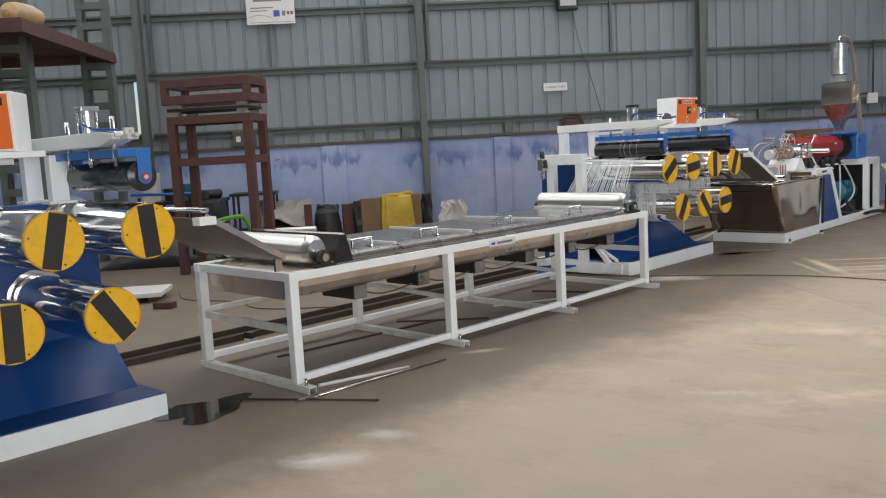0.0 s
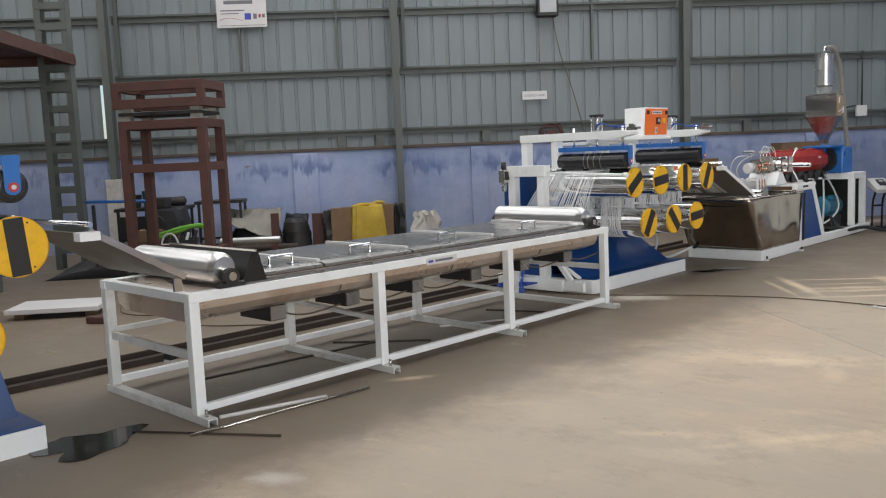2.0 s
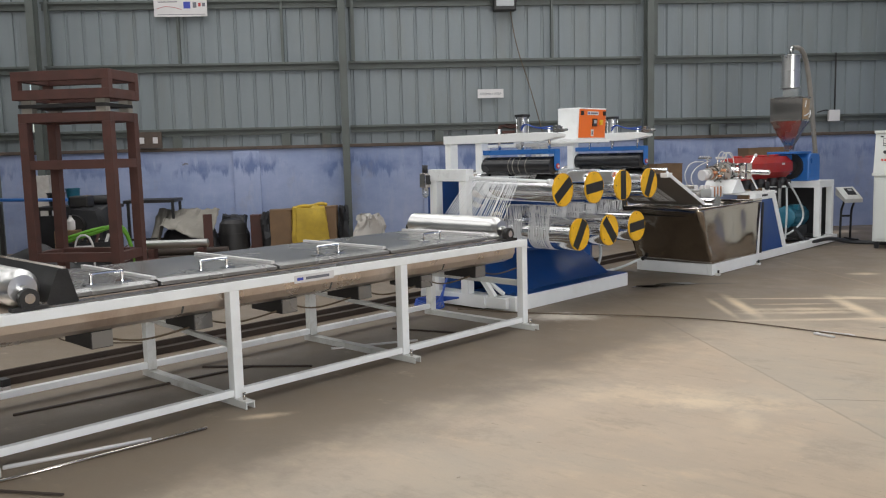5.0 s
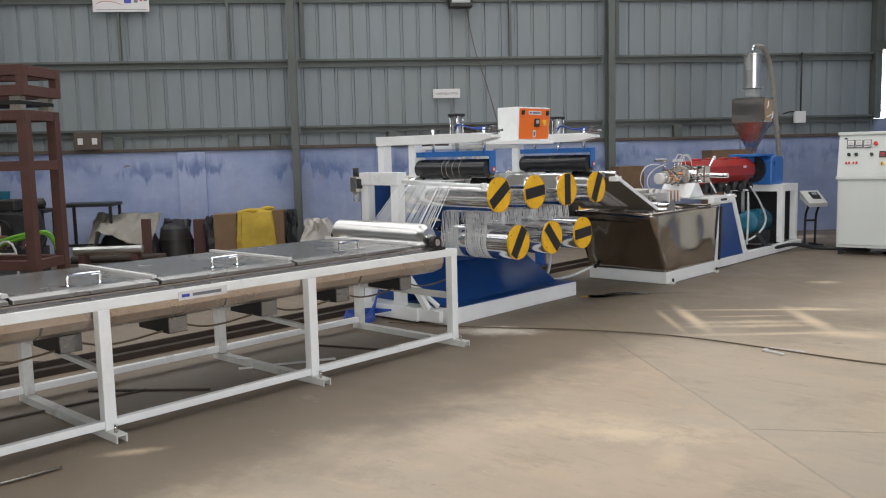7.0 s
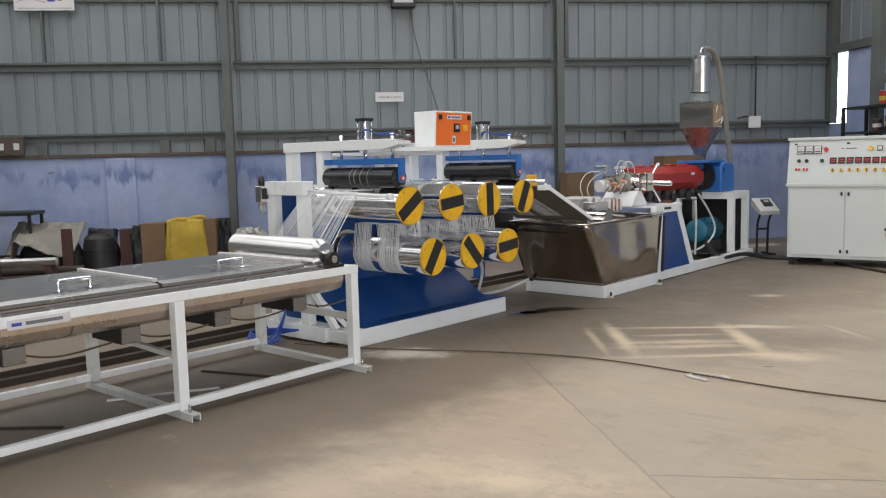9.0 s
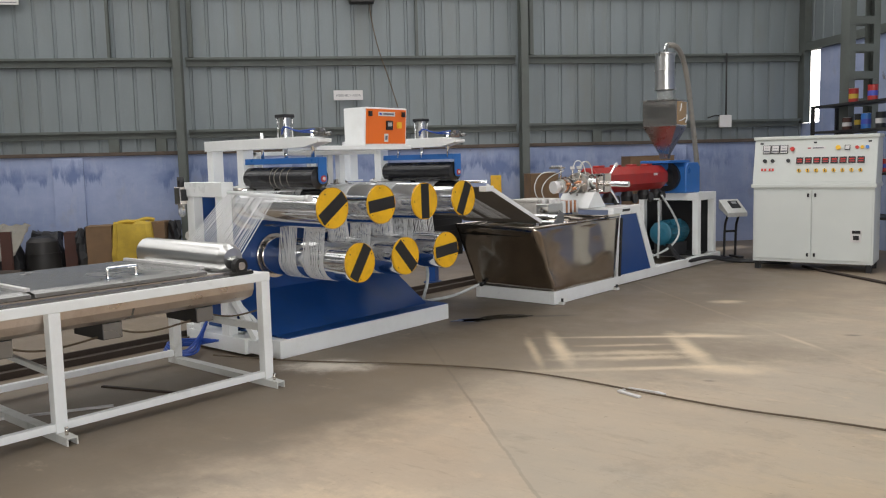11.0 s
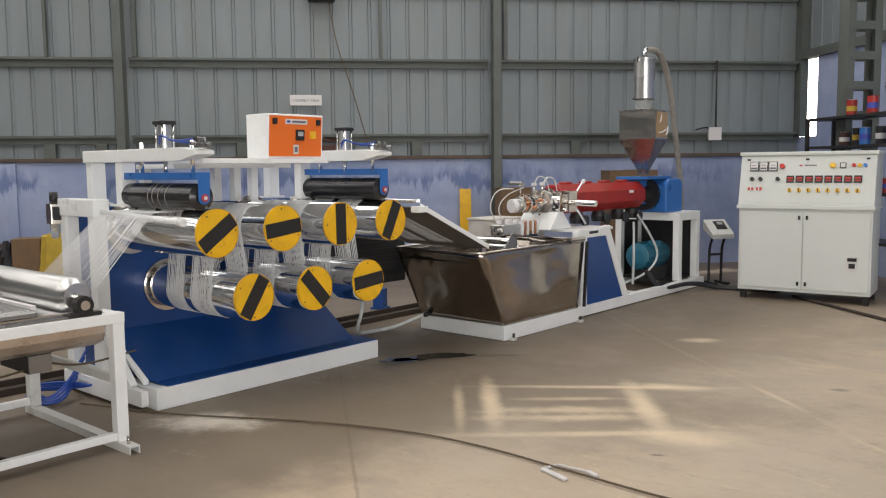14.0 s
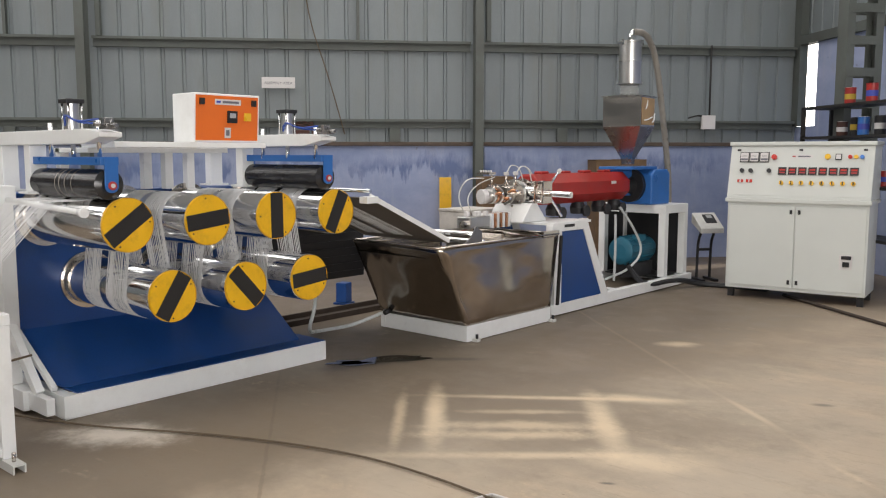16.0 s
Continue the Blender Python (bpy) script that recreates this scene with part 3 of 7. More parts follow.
            mod.width, mod.segments, mod.limit_method, mod.angle_limit = bevel, 2, "ANGLE", radians(50)
        if label:
            ob["label"] = label
        return ob


def thing(name, label, category, at=(0, 0, 0), rz=0.0, group="", kind=""):
    ob = new(name)
    ob.empty_display_size = 0.1
    ob.matrix_world = pose(*at, 0, 0, rz)
    return tagged(ob, label, category, group, kind)


def word(text, size, material, parent, m, name="lettering"):
    """Text in the built-in font, turned into a mesh; m places it in the parent's space, text in its x-y plane."""
    cu = bpy.data.curves.new(name, "FONT")
    cu.body, cu.size, cu.align_x, cu.align_y, cu.extrude = text, size, "CENTER", "CENTER", 0.0006
    tmp = new(name, cu)
    me = bpy.data.meshes.new_from_object(tmp.evaluated_get(bpy.context.evaluated_depsgraph_get()))
    bpy.data.objects.remove(tmp)
    me.materials.clear()
    me.materials.append(material)
    ob = new(name, me)
    ob.parent = parent
    ob.matrix_local = m
    return ob


# ---- the hall ----
def structure(name, g, material, label, category, m=HALL, bevel=0.0):
    ob = g.to(name, material, bevel=bevel)
    ob.matrix_world = m
    return tagged(ob, label, category, kind="structure")


structure("ground", G().box(-400, 400, -400, 400, -0.4, -0.2), LEDGE, "bare brown earth outside the hall", "ground")
structure("floor", G().box(S0 - 0.3, S1 + 0.3, Q0 - 0.3, Q1 + 0.3, -0.2, 0.0), CONCRETE, "worn dusty concrete slab with cracks, a strip of oil and painted shade, and painted glare", "floor", Matrix())
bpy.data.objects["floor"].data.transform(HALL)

WALL_TOP = 1.64
# masonry dado with pilasters on the far side
structure("wall_north", G().box(S0, S1, Q1 - 0.02, Q1 + 0.21, 0, WALL_TOP), LIMEWASH, "low masonry wall with flaking blue limewash", "wall")
for s, w in ((-4.6, 0.42), (0.62, 0.44), (3.75, 0.30), (7.78, 0.24), (10.1, 0.4)):
    structure("trim_pilaster", G().box(s - w / 2, s + w / 2, Q1 - 0.075, Q1 - 0.022, 0, WALL_TOP - 0.02), LIMEWASH, "shallow blue limewashed masonry pilaster", "pilaster", bevel=0.006)
structure("trim_ledge", G().box(S0, S1, Q1 - 0.07, Q1 + 0.2, WALL_TOP, WALL_TOP + 0.055), LEDGE, "dirty brown ledge capping the masonry wall", "ledge", bevel=0.008)


def ribbed(g, a0, a1, z0, z1, q, out, pitch=0.275, phase=0.0):
    """A trapezoidal sheet: broad pans with narrow ribs, from a0 to a1."""
    prof = []
    k0, k1 = round(a0 / pitch), round(a1 / pitch)
    for k in range(k0, k1):
        for da, dq in ((0.0, 0.0), (0.215, 0.0), (0.228, 0.022), (0.262, 0.022)):
            prof.append((k * pitch + da + phase, dq))
    prof += [(k1 * pitch + phase, 0.0), (k1 * pitch + 0.06 + phase, 0.0)]
    lo, hi = [], []
    for a, d in prof:
        lo.append(out(a, q + d, z0))
        hi.append(out(a, q + d, z1))
    g.sheet(lo, hi)


def clad(name, label, a0, a1, q, z0, z1, out, gap=None):
    root = thing(name, label, "wall", kind="structure")
    root.matrix_world = HALL
    wide = 1.1
    n = int(math.ceil((a1 - a0) / wide))
    for i in range(n):
        g = G()
        ribbed(g, a0 + i * wide - 0.001, min(a1, a0 + (i + 1) * wide), z0, z1, q + (0.004 if i % 2 else 0.0), out)
        if gap and a0 + i * wide - 0.3 < gap[0] < a0 + (i + 1) * wide + 0.3:
            # a slit left open between two girts
            for co, no in (((gap[0], 0, 0), (1, 0, 0)), ((gap[1], 0, 0), (1, 0, 0)), ((0, 0, gap[2]), (0, 0, 1)), ((0, 0, gap[3]), (0, 0, 1))):
                bmesh.ops.bisect_plane(g.bm, geom=g.bm.verts[:] + g.bm.edges[:] + g.bm.faces[:], plane_co=co, plane_no=no)
            inside = [f for f in g.bm.faces if gap[0] < f.calc_center_median().x < gap[1] and gap[2] < f.calc_center_median().z < gap[3]]
            bmesh.ops.delete(g.bm, geom=inside, context="FACES")
        if len(g.bm.faces):
            ob = g.to("sheet", SHEET, root)
            mod = ob.modifiers.new("gauge", "SOLIDIFY")
            mod.thickness = 0.002
    return root


clad("wall_north_cladding", "grey-green ribbed zinc sheets above the masonry", S0, S1 - 0.06, Q1 + 0.09, WALL_TOP + 0.05, CLERE[0], lambda a, q, z: (a, q, z), (-2.885, -2.835, 2.02, 2.95))

structure("window_1", G().box(S0, S1 - 0.06, Q1 + 0.20, Q1 + 0.22, CLERE[0] - 0.05, ROOF), SHEET, "upper band of translucent sheeting", "window")

# girts, columns and sag rods of the north wall
COLS = (-7.95, -2.66, 2.31, 7.55)
for z, h in ((1.95, 0.12), (3.02, 0.13), (4.05, 0.13), (5.1, 0.13)):
    edges = [S0, *[c for c in COLS], S1]
    for a, b in zip(edges, edges[1:]):
        g = G()
        g.box(a + 0.08, b - 0.08, Q1 + 0.02, Q1 + 0.085, z - h / 2, z + h / 2)
        g.box(a + 0.08, b - 0.08, Q1 - 0.04, Q1 + 0.02, z + h / 2 - 0.012, z + h / 2)
        g.box(a + 0.08, b - 0.08, Q1 - 0.04, Q1 - 0.032, z + h / 2 - 0.035, z + h / 2 - 0.012)
        structure("trim_girt", g, GIRT, "grey-green steel girt carrying the wall sheets", "girt")
for c in COLS:
    g = G()
    w = 0.058
    g.box(c - w, c + w, Q1 - 0.30, Q1 - 0.285, 0, ROOF)
    g.box(c - w, c + w, Q1 - 0.09, Q1 - 0.075, 0, ROOF)
    g.box(c - 0.006, c + 0.006, Q1 - 0.285, Q1 - 0.09, 0, ROOF)
    g.box(c - 0.14, c + 0.14, Q1 - 0.36, Q1 - 0.076, 0, 0.02)
    structure("trim_column", g, GIRT, "grey-green steel I-section wall column", "column")
for s in (5.9, 6.6 - 5.3, -0.4):
    structure("trim_sag_rod", G().box(s - 0.02, s + 0.02, Q1 - 0.03, Q1 + 0.05, 3.09, ROOF), GIRT, "thin dark vertical steel stiffener on the wall", "stiffener")
for c in (2.31, 7.55, -2.66):
    structure("trim_stub", G().box(c + 0.14, c + 0.20, Q1 - 0.06, Q1 + 0.03, 3.09, ROOF), GIRT, "short grey steel strut beside the column", "strut")

# east wall: masonry with a daylight gap in the corner, sheets above
E_ = lambda a, q, z: (q, a, z)
structure("wall_east", G().box(S1, S1 + 0.12, Q0, 16.66, 0, 3.11), LIMEWASH, "pale blue limewashed masonry wall", "wall")
structure("wall_east_corner", G().box(S1, S1 + 0.12, 16.66, Q1 + 0.2, 0, 1.93), LIMEWASH, "low blue masonry below the corner gap", "wall")
clad("wall_east_cladding", "grey ribbed sheets above the side wall", Q0, Q1 - 0.05, S1 + 0.1, 3.23, ROOF, E_)
structure("trim_beam", G().box(S1 - 0.06, S1 + 0.09, Q0, Q1 - 0.05, 3.112, 3.24), GIRT, "grey-green beam over the side wall", "beam")
structure("trim_corner", G().box(S1 - 0.05, S1 + 0.07, Q1 - 0.06, Q1 + 0.3, 1.94, ROOF), GIRT, "dark steel corner post", "post")
structure("backdrop", G().box(16.0, 22.0, 26.0, 26.2, -0.2, 9.0), DAYLIGHT_GLOW, "added glowing panel for the daylight outside the corner gap", "backdrop")
# west and south walls close the hall behind the camera
structure("wall_west", G().box(S0 - 0.2, S0, Q0, Q1, 0, ROOF), SHEET, "grey sheet wall", "wall")
structure("wall_south_a", G().box(S0, DOOR_S[0], Q0 - 0.2, Q0, 0, ROOF), SHEET, "grey sheet wall beside the big door", "wall")
structure("wall_south_b", G().box(DOOR_S[1], S1 + 0.2, Q0 - 0.2, Q0, 0, ROOF), SHEET, "grey sheet wall beside the big door", "wall")
structure("wall_south_c", G().box(DOOR_S[0], DOOR_S[1], Q0 - 0.2, Q0, DOOR_H, ROOF), SHEET, "grey sheet wall above the big door", "wall")
g = G()
edges = sorted([S0 - 0.2] + [e for s, w in SKYLIGHTS for e in (s - w / 2, s + w / 2)] + [S1 + 0.25])
for a, b in zip(edges[::2], edges[1::2]):
    g.box(a, b, SKY_Q[0], SKY_Q[1], ROOF, ROOF + 0.08)
g.box(S0 - 0.2, S1 + 0.25, Q0 - 0.2, SKY_Q[0], ROOF, ROOF + 0.08)
g.box(S0 - 0.2, S1 + 0.25, SKY_Q[1], Q1 + 0.25, ROOF, ROOF + 0.08)
# unseen covers above the strips, added to keep the sun out
for s, w in SKYLIGHTS:
    g.box(s - w / 2 - 0.1, s + w / 2 + 0.1, SKY_Q[0] - 0.1, SKY_Q[1] + 0.1, ROOF + 0.20, ROOF + 0.22)
structure("ceiling", g, SHEET, "grey sheet roof with long skylight strips", "roof")


# ---- godet stands ----
def disc_end(thing_, name, x, y, z, r, turn):
    """A roll's yellow end plate with its black strip."""
    o = thing_.location
    plate = G(o).lathe((x, y, z), (x + 0.014, y, z), ((0, r), (0.6, r), (1, r - 0.004)), 40).to(name, YELLOW, thing_, "yellow end plate")
    g = G(o)
    ca, sa = math.cos(turn), math.sin(turn)
    w, l = 0.047, r * 0.955
    pts = []
    for a, b in ((-l, -w), (l, -w), (l, w), (-l, w)):
        pts.append((x + 0.0145, y + a * ca - b * sa, z + a * sa + b * ca))
    g.prism(pts, (0.002, 0, 0)).to("strip", TAPE, plate, "black strip across the plate")
    for k in range(3):
        a = turn + math.pi / 2 + 2 * math.pi / 3 * k
        g = G(o)
        g.cyl((x + 0.012, y + math.cos(a) * r * 0.86, z + math.sin(a) * r * 0.86), (x + 0.017, y + math.cos(a) * r * 0.86, z + math.sin(a) * r * 0.86), 0.005, 8)
        g.to("screw", BLACK, plate)
    G(o).ring((x - 0.004, y, z), (x + 0.0155, y, z), r - 0.001, r + 0.0012, 40).to("rim", YELLOW, plate, "worn yellow rim")
    return plate


PLATE_X, DISC_X = -5.55, -4.525
UP_Z, LO_Z, R_ = 1.134, 0.708, 0.155


def godet(shift, base_x, base_y1, turns, group):
    y = lambda v: v + shift
    stand = thing("godet_stand", "blue and white stand with seven polished rolls" if shift == 0 else "blue and white roll stand before the water bath", "roll stand", (base_x, y(9.71), 0), group=group)
    o = stand.location
    # base channels
    for nm, b in (("base_beam", (base_x - 0.075, base_x, y(9.71), base_y1)), ("base_beam", (-6.16, -6.09, y(9.71), base_y1))):
        G(o).box(b[0], b[1], b[2], b[3], 0.0, 0.14).to(nm, WHITE, stand, bevel=0.004)
    for ya, yb in ((y(9.713), y(9.787)), (base_y1 - 0.075, base_y1 - 0.003)):
        G(o).box(-6.09, base_x - 0.075, ya, yb, 0.0, 0.138).to("base_beam", WHITE, stand, bevel=0.004)
    # face plate, skirt and housing
    G(o).box(PLATE_X - 0.018, PLATE_X, y(9.74), y(11.60), 0.42, 1.285).to("face_plate", BLUE, stand, bevel=0.004)
    sk = -5.075            # foot of the slope on the deck
    G(o).box(sk - 0.45, base_x - 0.012, y(9.79), base_y1 - 0.004, 0.1405, 0.146).to("deck_plate", BLUE, stand, "blue deck plate on the base frame")
    g = G(o)
    g.prism([(PLATE_X, y(9.74), 0.435), (PLATE_X, y(11.60), 0.435), (sk, y(11.55), 0.147), (sk, y(9.80), 0.147), (sk - 0.05, y(9.74), 0.178)], (-0.006, 0, -0.006))
    g.to("skirt", BLUE, stand, "sloping blue skirt sheet")
    G(o).bar((PLATE_X + 0.005, y(9.722), 0.44), (sk + 0.02, y(9.722), 0.155), 0.034, 0.03).to("skirt_edge", WHITE, stand, "white edge bar", 0.003)
    G(o).prism([(PLATE_X, y(11.594), 0.147), (PLATE_X, y(11.594), 0.425), (sk - 0.02, y(11.545), 0.147)], (0, -0.006, 0)).to("skirt_end", BLUE, stand)
    if shift == 0:
        cover = G(o).box(-6.05, -5.50, 11.605, 12.62, 0.48, 1.0).to("motor_cover", BLACK, stand, "black ribbed drive cover", 0.006)
        for k in range(7):
            G(o).box(-5.502, -5.488, 11.62, 12.61, 0.52 + 0.065 * k, 0.54 + 0.065 * k).to("rib", BLACK, cover)
    G(o).box(-6.09, PLATE_X - 0.02, y(9.78), y(11.56), 0.14, 1.27).to("housing", BLUE, stand, bevel=0.006)
    # rolls
    rows = [(9.93 + 0.503 * k, UP_Z) for k in range(4)] + [(10.187 + 0.504 * k, LO_Z) for k in range(3)]
    for (yy, zz), tn in zip(rows, turns):
        roll = G(o).lathe((PLATE_X + 0.03, y(yy), zz), (DISC_X, y(yy), zz), ((0, R_ - 0.012), (0.02, R_), (0.985, R_), (1, R_ - 0.003)), 48).to("roll", CHROME, stand, "polished chrome roll")
        disc_end(stand, "end_plate", DISC_X + 0.002, y(yy), zz, R_ - 0.006, tn).parent = roll
        G(o).ring((PLATE_X, y(yy), zz), (PLATE_X + 0.022, y(yy), zz), 0.12, 0.185, 40).to("collar", STEEL, stand, "steel collar at the face plate")
    # end frame with the guide bar
    for x0 in (-5.49, -5.88):
        G(o).box(x0, x0 + 0.095, y(9.60), y(9.685), 0.14, 1.22).to("post", WHITE, stand, bevel=0.004)
    G(o).box(-5.89, -5.385, y(9.59), y(9.70), 1.22, 1.335).to("post_head", WHITE, stand, bevel=0.005)
    G(o).box(-5.95, -5.2, y(9.60), y(9.71), 0.02, 0.14).to("post_foot", WHITE, stand, bevel=0.004)
    G(o).bar((-5.42, y(9.64), 0.50), (-5.12, y(9.66), 0.13), 0.05, 0.05).to("brace", WHITE, stand, bevel=0.003)
    G(o).bar((-5.20, y(9.655), 0.08), (base_x - 0.05, y(9.655), 0.08), 0.05, 0.10).to("foot_beam", WHITE, stand, bevel=0.003)
    if shift == 0:
        g = G(o).cyl((-5.42, 9.65, 1.255), (-4.43, 9.65, 1.218), 0.016, 14)
        g.cyl((-4.47, 9.65, 1.2195), (-4.43, 9.65, 1.218), 0.026, 14)
        g.to("guide_bar", WHITE, stand, "white guide bar", 0.0)
    # filter and regulator on the end frame
    unit = G(o).box(-5.96, -5.88, y(9.54), y(9.62), 1.16, 1.30).to("regulator", STEEL, stand, "grey air filter regulator", 0.006)
    G(o).cyl((-5.92, y(9.58), 1.30), (-5.92, y(9.58), 1.38), 0.028, 12).to("knob", BLACK, unit)
    G(o).lathe((-5.92, y(9.58), 1.16), (-5.92, y(9.58), 1.06), ((0, 0.032), (0.8, 0.030), (1, 0.015)), 12).to("bowl", ACRYLIC, unit)
    G(o).box(-5.88, -5.86, y(9.55), y(9.61), 1.19, 1.28).to("bracket", BLACK, unit)
    # gantries, one over each end roll
    lift = 0.0 if shift == 0 else 0.055
    for k, yg in enumerate((9.82, 11.323)):
        yg = y(yg)
        beam = G(o)
        bl = 0.0 if shift == 0 else 0.022
        vx = 0.0 if shift == 0 else 0.075
        beam.prism([(-5.82, yg - 0.07, 1.575), (-4.62, yg - 0.07, 1.575), (-4.44, yg - 0.07, 1.61), (-4.44, yg - 0.07, 1.635), (-4.60, yg - 0.07, 1.655), (-5.82, yg - 0.07, 1.655)], (0, 0.13, 0))
        beam.to("gantry_beam", WHITE, stand, bevel=0.004).location.z += bl
        for x0 in (-5.82, -5.42):
            G(o).box(x0, x0 + 0.08, yg - 0.05, yg + 0.05, 1.30, 1.575).to("gantry_post", WHITE, stand, bevel=0.004)
            G(o).box(x0 - 0.03, x0 + 0.11, yg - 0.08, yg + 0.08, 1.286, 1.30).to("foot_flange", WHITE, stand)
        cyl = G(o).cyl((-4.88, yg, 1.656), (-4.88, yg, 1.80), 0.040, 24)
        for sx, sy in ((-1, -1), (1, -1), (1, 1), (-1, 1)):
            G(o).cyl((-4.88 + 0.037 * sx, yg + 0.037 * sy, 1.656), (-4.88 + 0.037 * sx, yg + 0.037 * sy, 1.80), 0.006, 6).to("tie_rod", CHROME, stand)
        cyl.to("air_cylinder", BRUSHED, stand, "bright air cylinder with black cap")
        G(o).box(-4.932, -4.828, yg - 0.052, yg + 0.052, 1.80, 1.825).to("cylinder_cap", BLACK if shift == 0 else BRUSHED, stand, bevel=0.004)
        G(o).cyl((-4.88, yg, 1.49), (-4.88, yg, 1.576), 0.014, 10).to("piston_rod", CHROME, stand)
        for xx in (-5.16, -4.58):
            G(o).cyl((xx, yg, 1.49), (xx, yg, 1.70 + lift), 0.013, 10).to("guide_rod", CHROME, stand)
        valve = G(o)
        valve.box(-4.52, -4.43, yg - 0.03, yg + 0.03, 1.650, 1.680)
        valve.box(-4.50, -4.47, yg - 0.02, yg + 0.03, 1.680, 1.712)
        valve.cyl((-4.445, yg, 1.68), (-4.445, yg, 1.70), 0.010, 8)
        valve.cyl((-4.43, yg, 1.67), (-4.38, yg, 1.67), 0.012, 8)
        valve.cyl((-4.47, yg - 0.045, 1.675), (-4.47, yg - 0.08, 1.675), 0.012, 8)
        vo = valve.to("valve", WHITEG if shift else STEELD, stand, "small air valve with fittings", 0.003)
        vo.location += Vector((vx, 0, -vx * 0.35))
        for d in (0.0, 0.025):
            G(o).path([(-4.86, yg - 0.05, 1.68 + d), (-4.78, yg - 0.09, 1.74), (-4.66, yg - 0.08, 1.69), (-4.52 + vx, yg - 0.03, 1.68 - vx * 0.35 + d)], 0.006, 6).to("air_hose", BLUEHOSE, stand)
        # nip roll in its blue yoke
        yn = y((9.945, 11.447)[k]) if shift else (9.848, 11.372)[k]
        zn = UP_Z + lift + ((R_ + 0.087) if shift else (0.222, 0.232)[k])
        G(o).box(-5.38, -4.515, yn - (0.135 if shift else 0.06), yn + 0.045, zn + 0.105, zn + 0.15).to("yoke", BLUEL, stand, "light blue yoke", 0.003)
        for xx in (-5.385, -4.522):
            g = G(o)
            g.prism([(xx, yn - 0.038, zn + 0.15)] + [(xx, yn - 0.038 * math.cos(radians(20 * k)), zn - 0.008 - 0.036 * math.sin(radians(20 * k))) for k in range(10)] + [(xx, yn + 0.038, zn + 0.15)], (0.012, 0, 0))
            g.to("yoke_arm", BLUEL, stand, bevel=0.002)
        nip = G(o).lathe((-5.36, yn, zn), (-4.53, yn, zn), ((0, 0.05), (0.02, 0.083), (0.98, 0.083), (1, 0.05)), 36).to("nip_roll", RUBBER, stand, "black rubber nip roll")
        if shift == 0 and k == 0:
            for xx, ww in ((-5.02, 0.006), (-4.97, 0.008), (-4.90, 0.006), (-4.82, 0.005)):
                G(o).ring((xx, yn, zn), (xx + ww, yn, zn), 0.070, 0.0838, 36).to("worn_band", TARP, nip, "pale worn band")
        G(o).cyl((-4.510, yn, zn - 0.005), (-4.503, yn, zn - 0.005), 0.024, 16).to("axle_cap", INKRED, stand, "red axle cap")
        G(o).cyl((-4.503, yn, zn - 0.005), (-4.498, yn, zn - 0.005), 0.012, 12).to("axle_nut", PAPER, stand)
    # shelf for the control box
    G(o).box(-5.12, -4.72, y(9.98), y(11.02), 1.56, 1.592).to("box_shelf", WHITE, stand, bevel=0.003)
    for xx, yy in ((-5.08, 10.05), (-5.08, 10.62), (-4.98, 10.72), (-5.08, 10.95)):
        G(o).box(xx - 0.48, xx - 0.42, y(yy) - 0.03, y(yy) + 0.03, 1.286, 1.56).to("shelf_post", WHITE, stand, bevel=0.003)
    G(o).box(-5.60, -5.12, y(10.02), y(11.0), 1.53, 1.56).to("shelf_beam", WHITE, stand, bevel=0.003)
    return stand


TURNS2 = (0.62, 0.12, 1.58, 1.12, 1.0, 2.3, 0.1)
godet(0.0, -4.91, 11.67, TURNS2, "roll stands")
TURNS1 = (0.3, 1.1, 1.35, 1.65, 0.9, 1.55, 2.15)
first = godet(-7.39, -4.79, 4.20, TURNS1, "roll stands")
first.location += Vector((0.12, 0, -0.010))


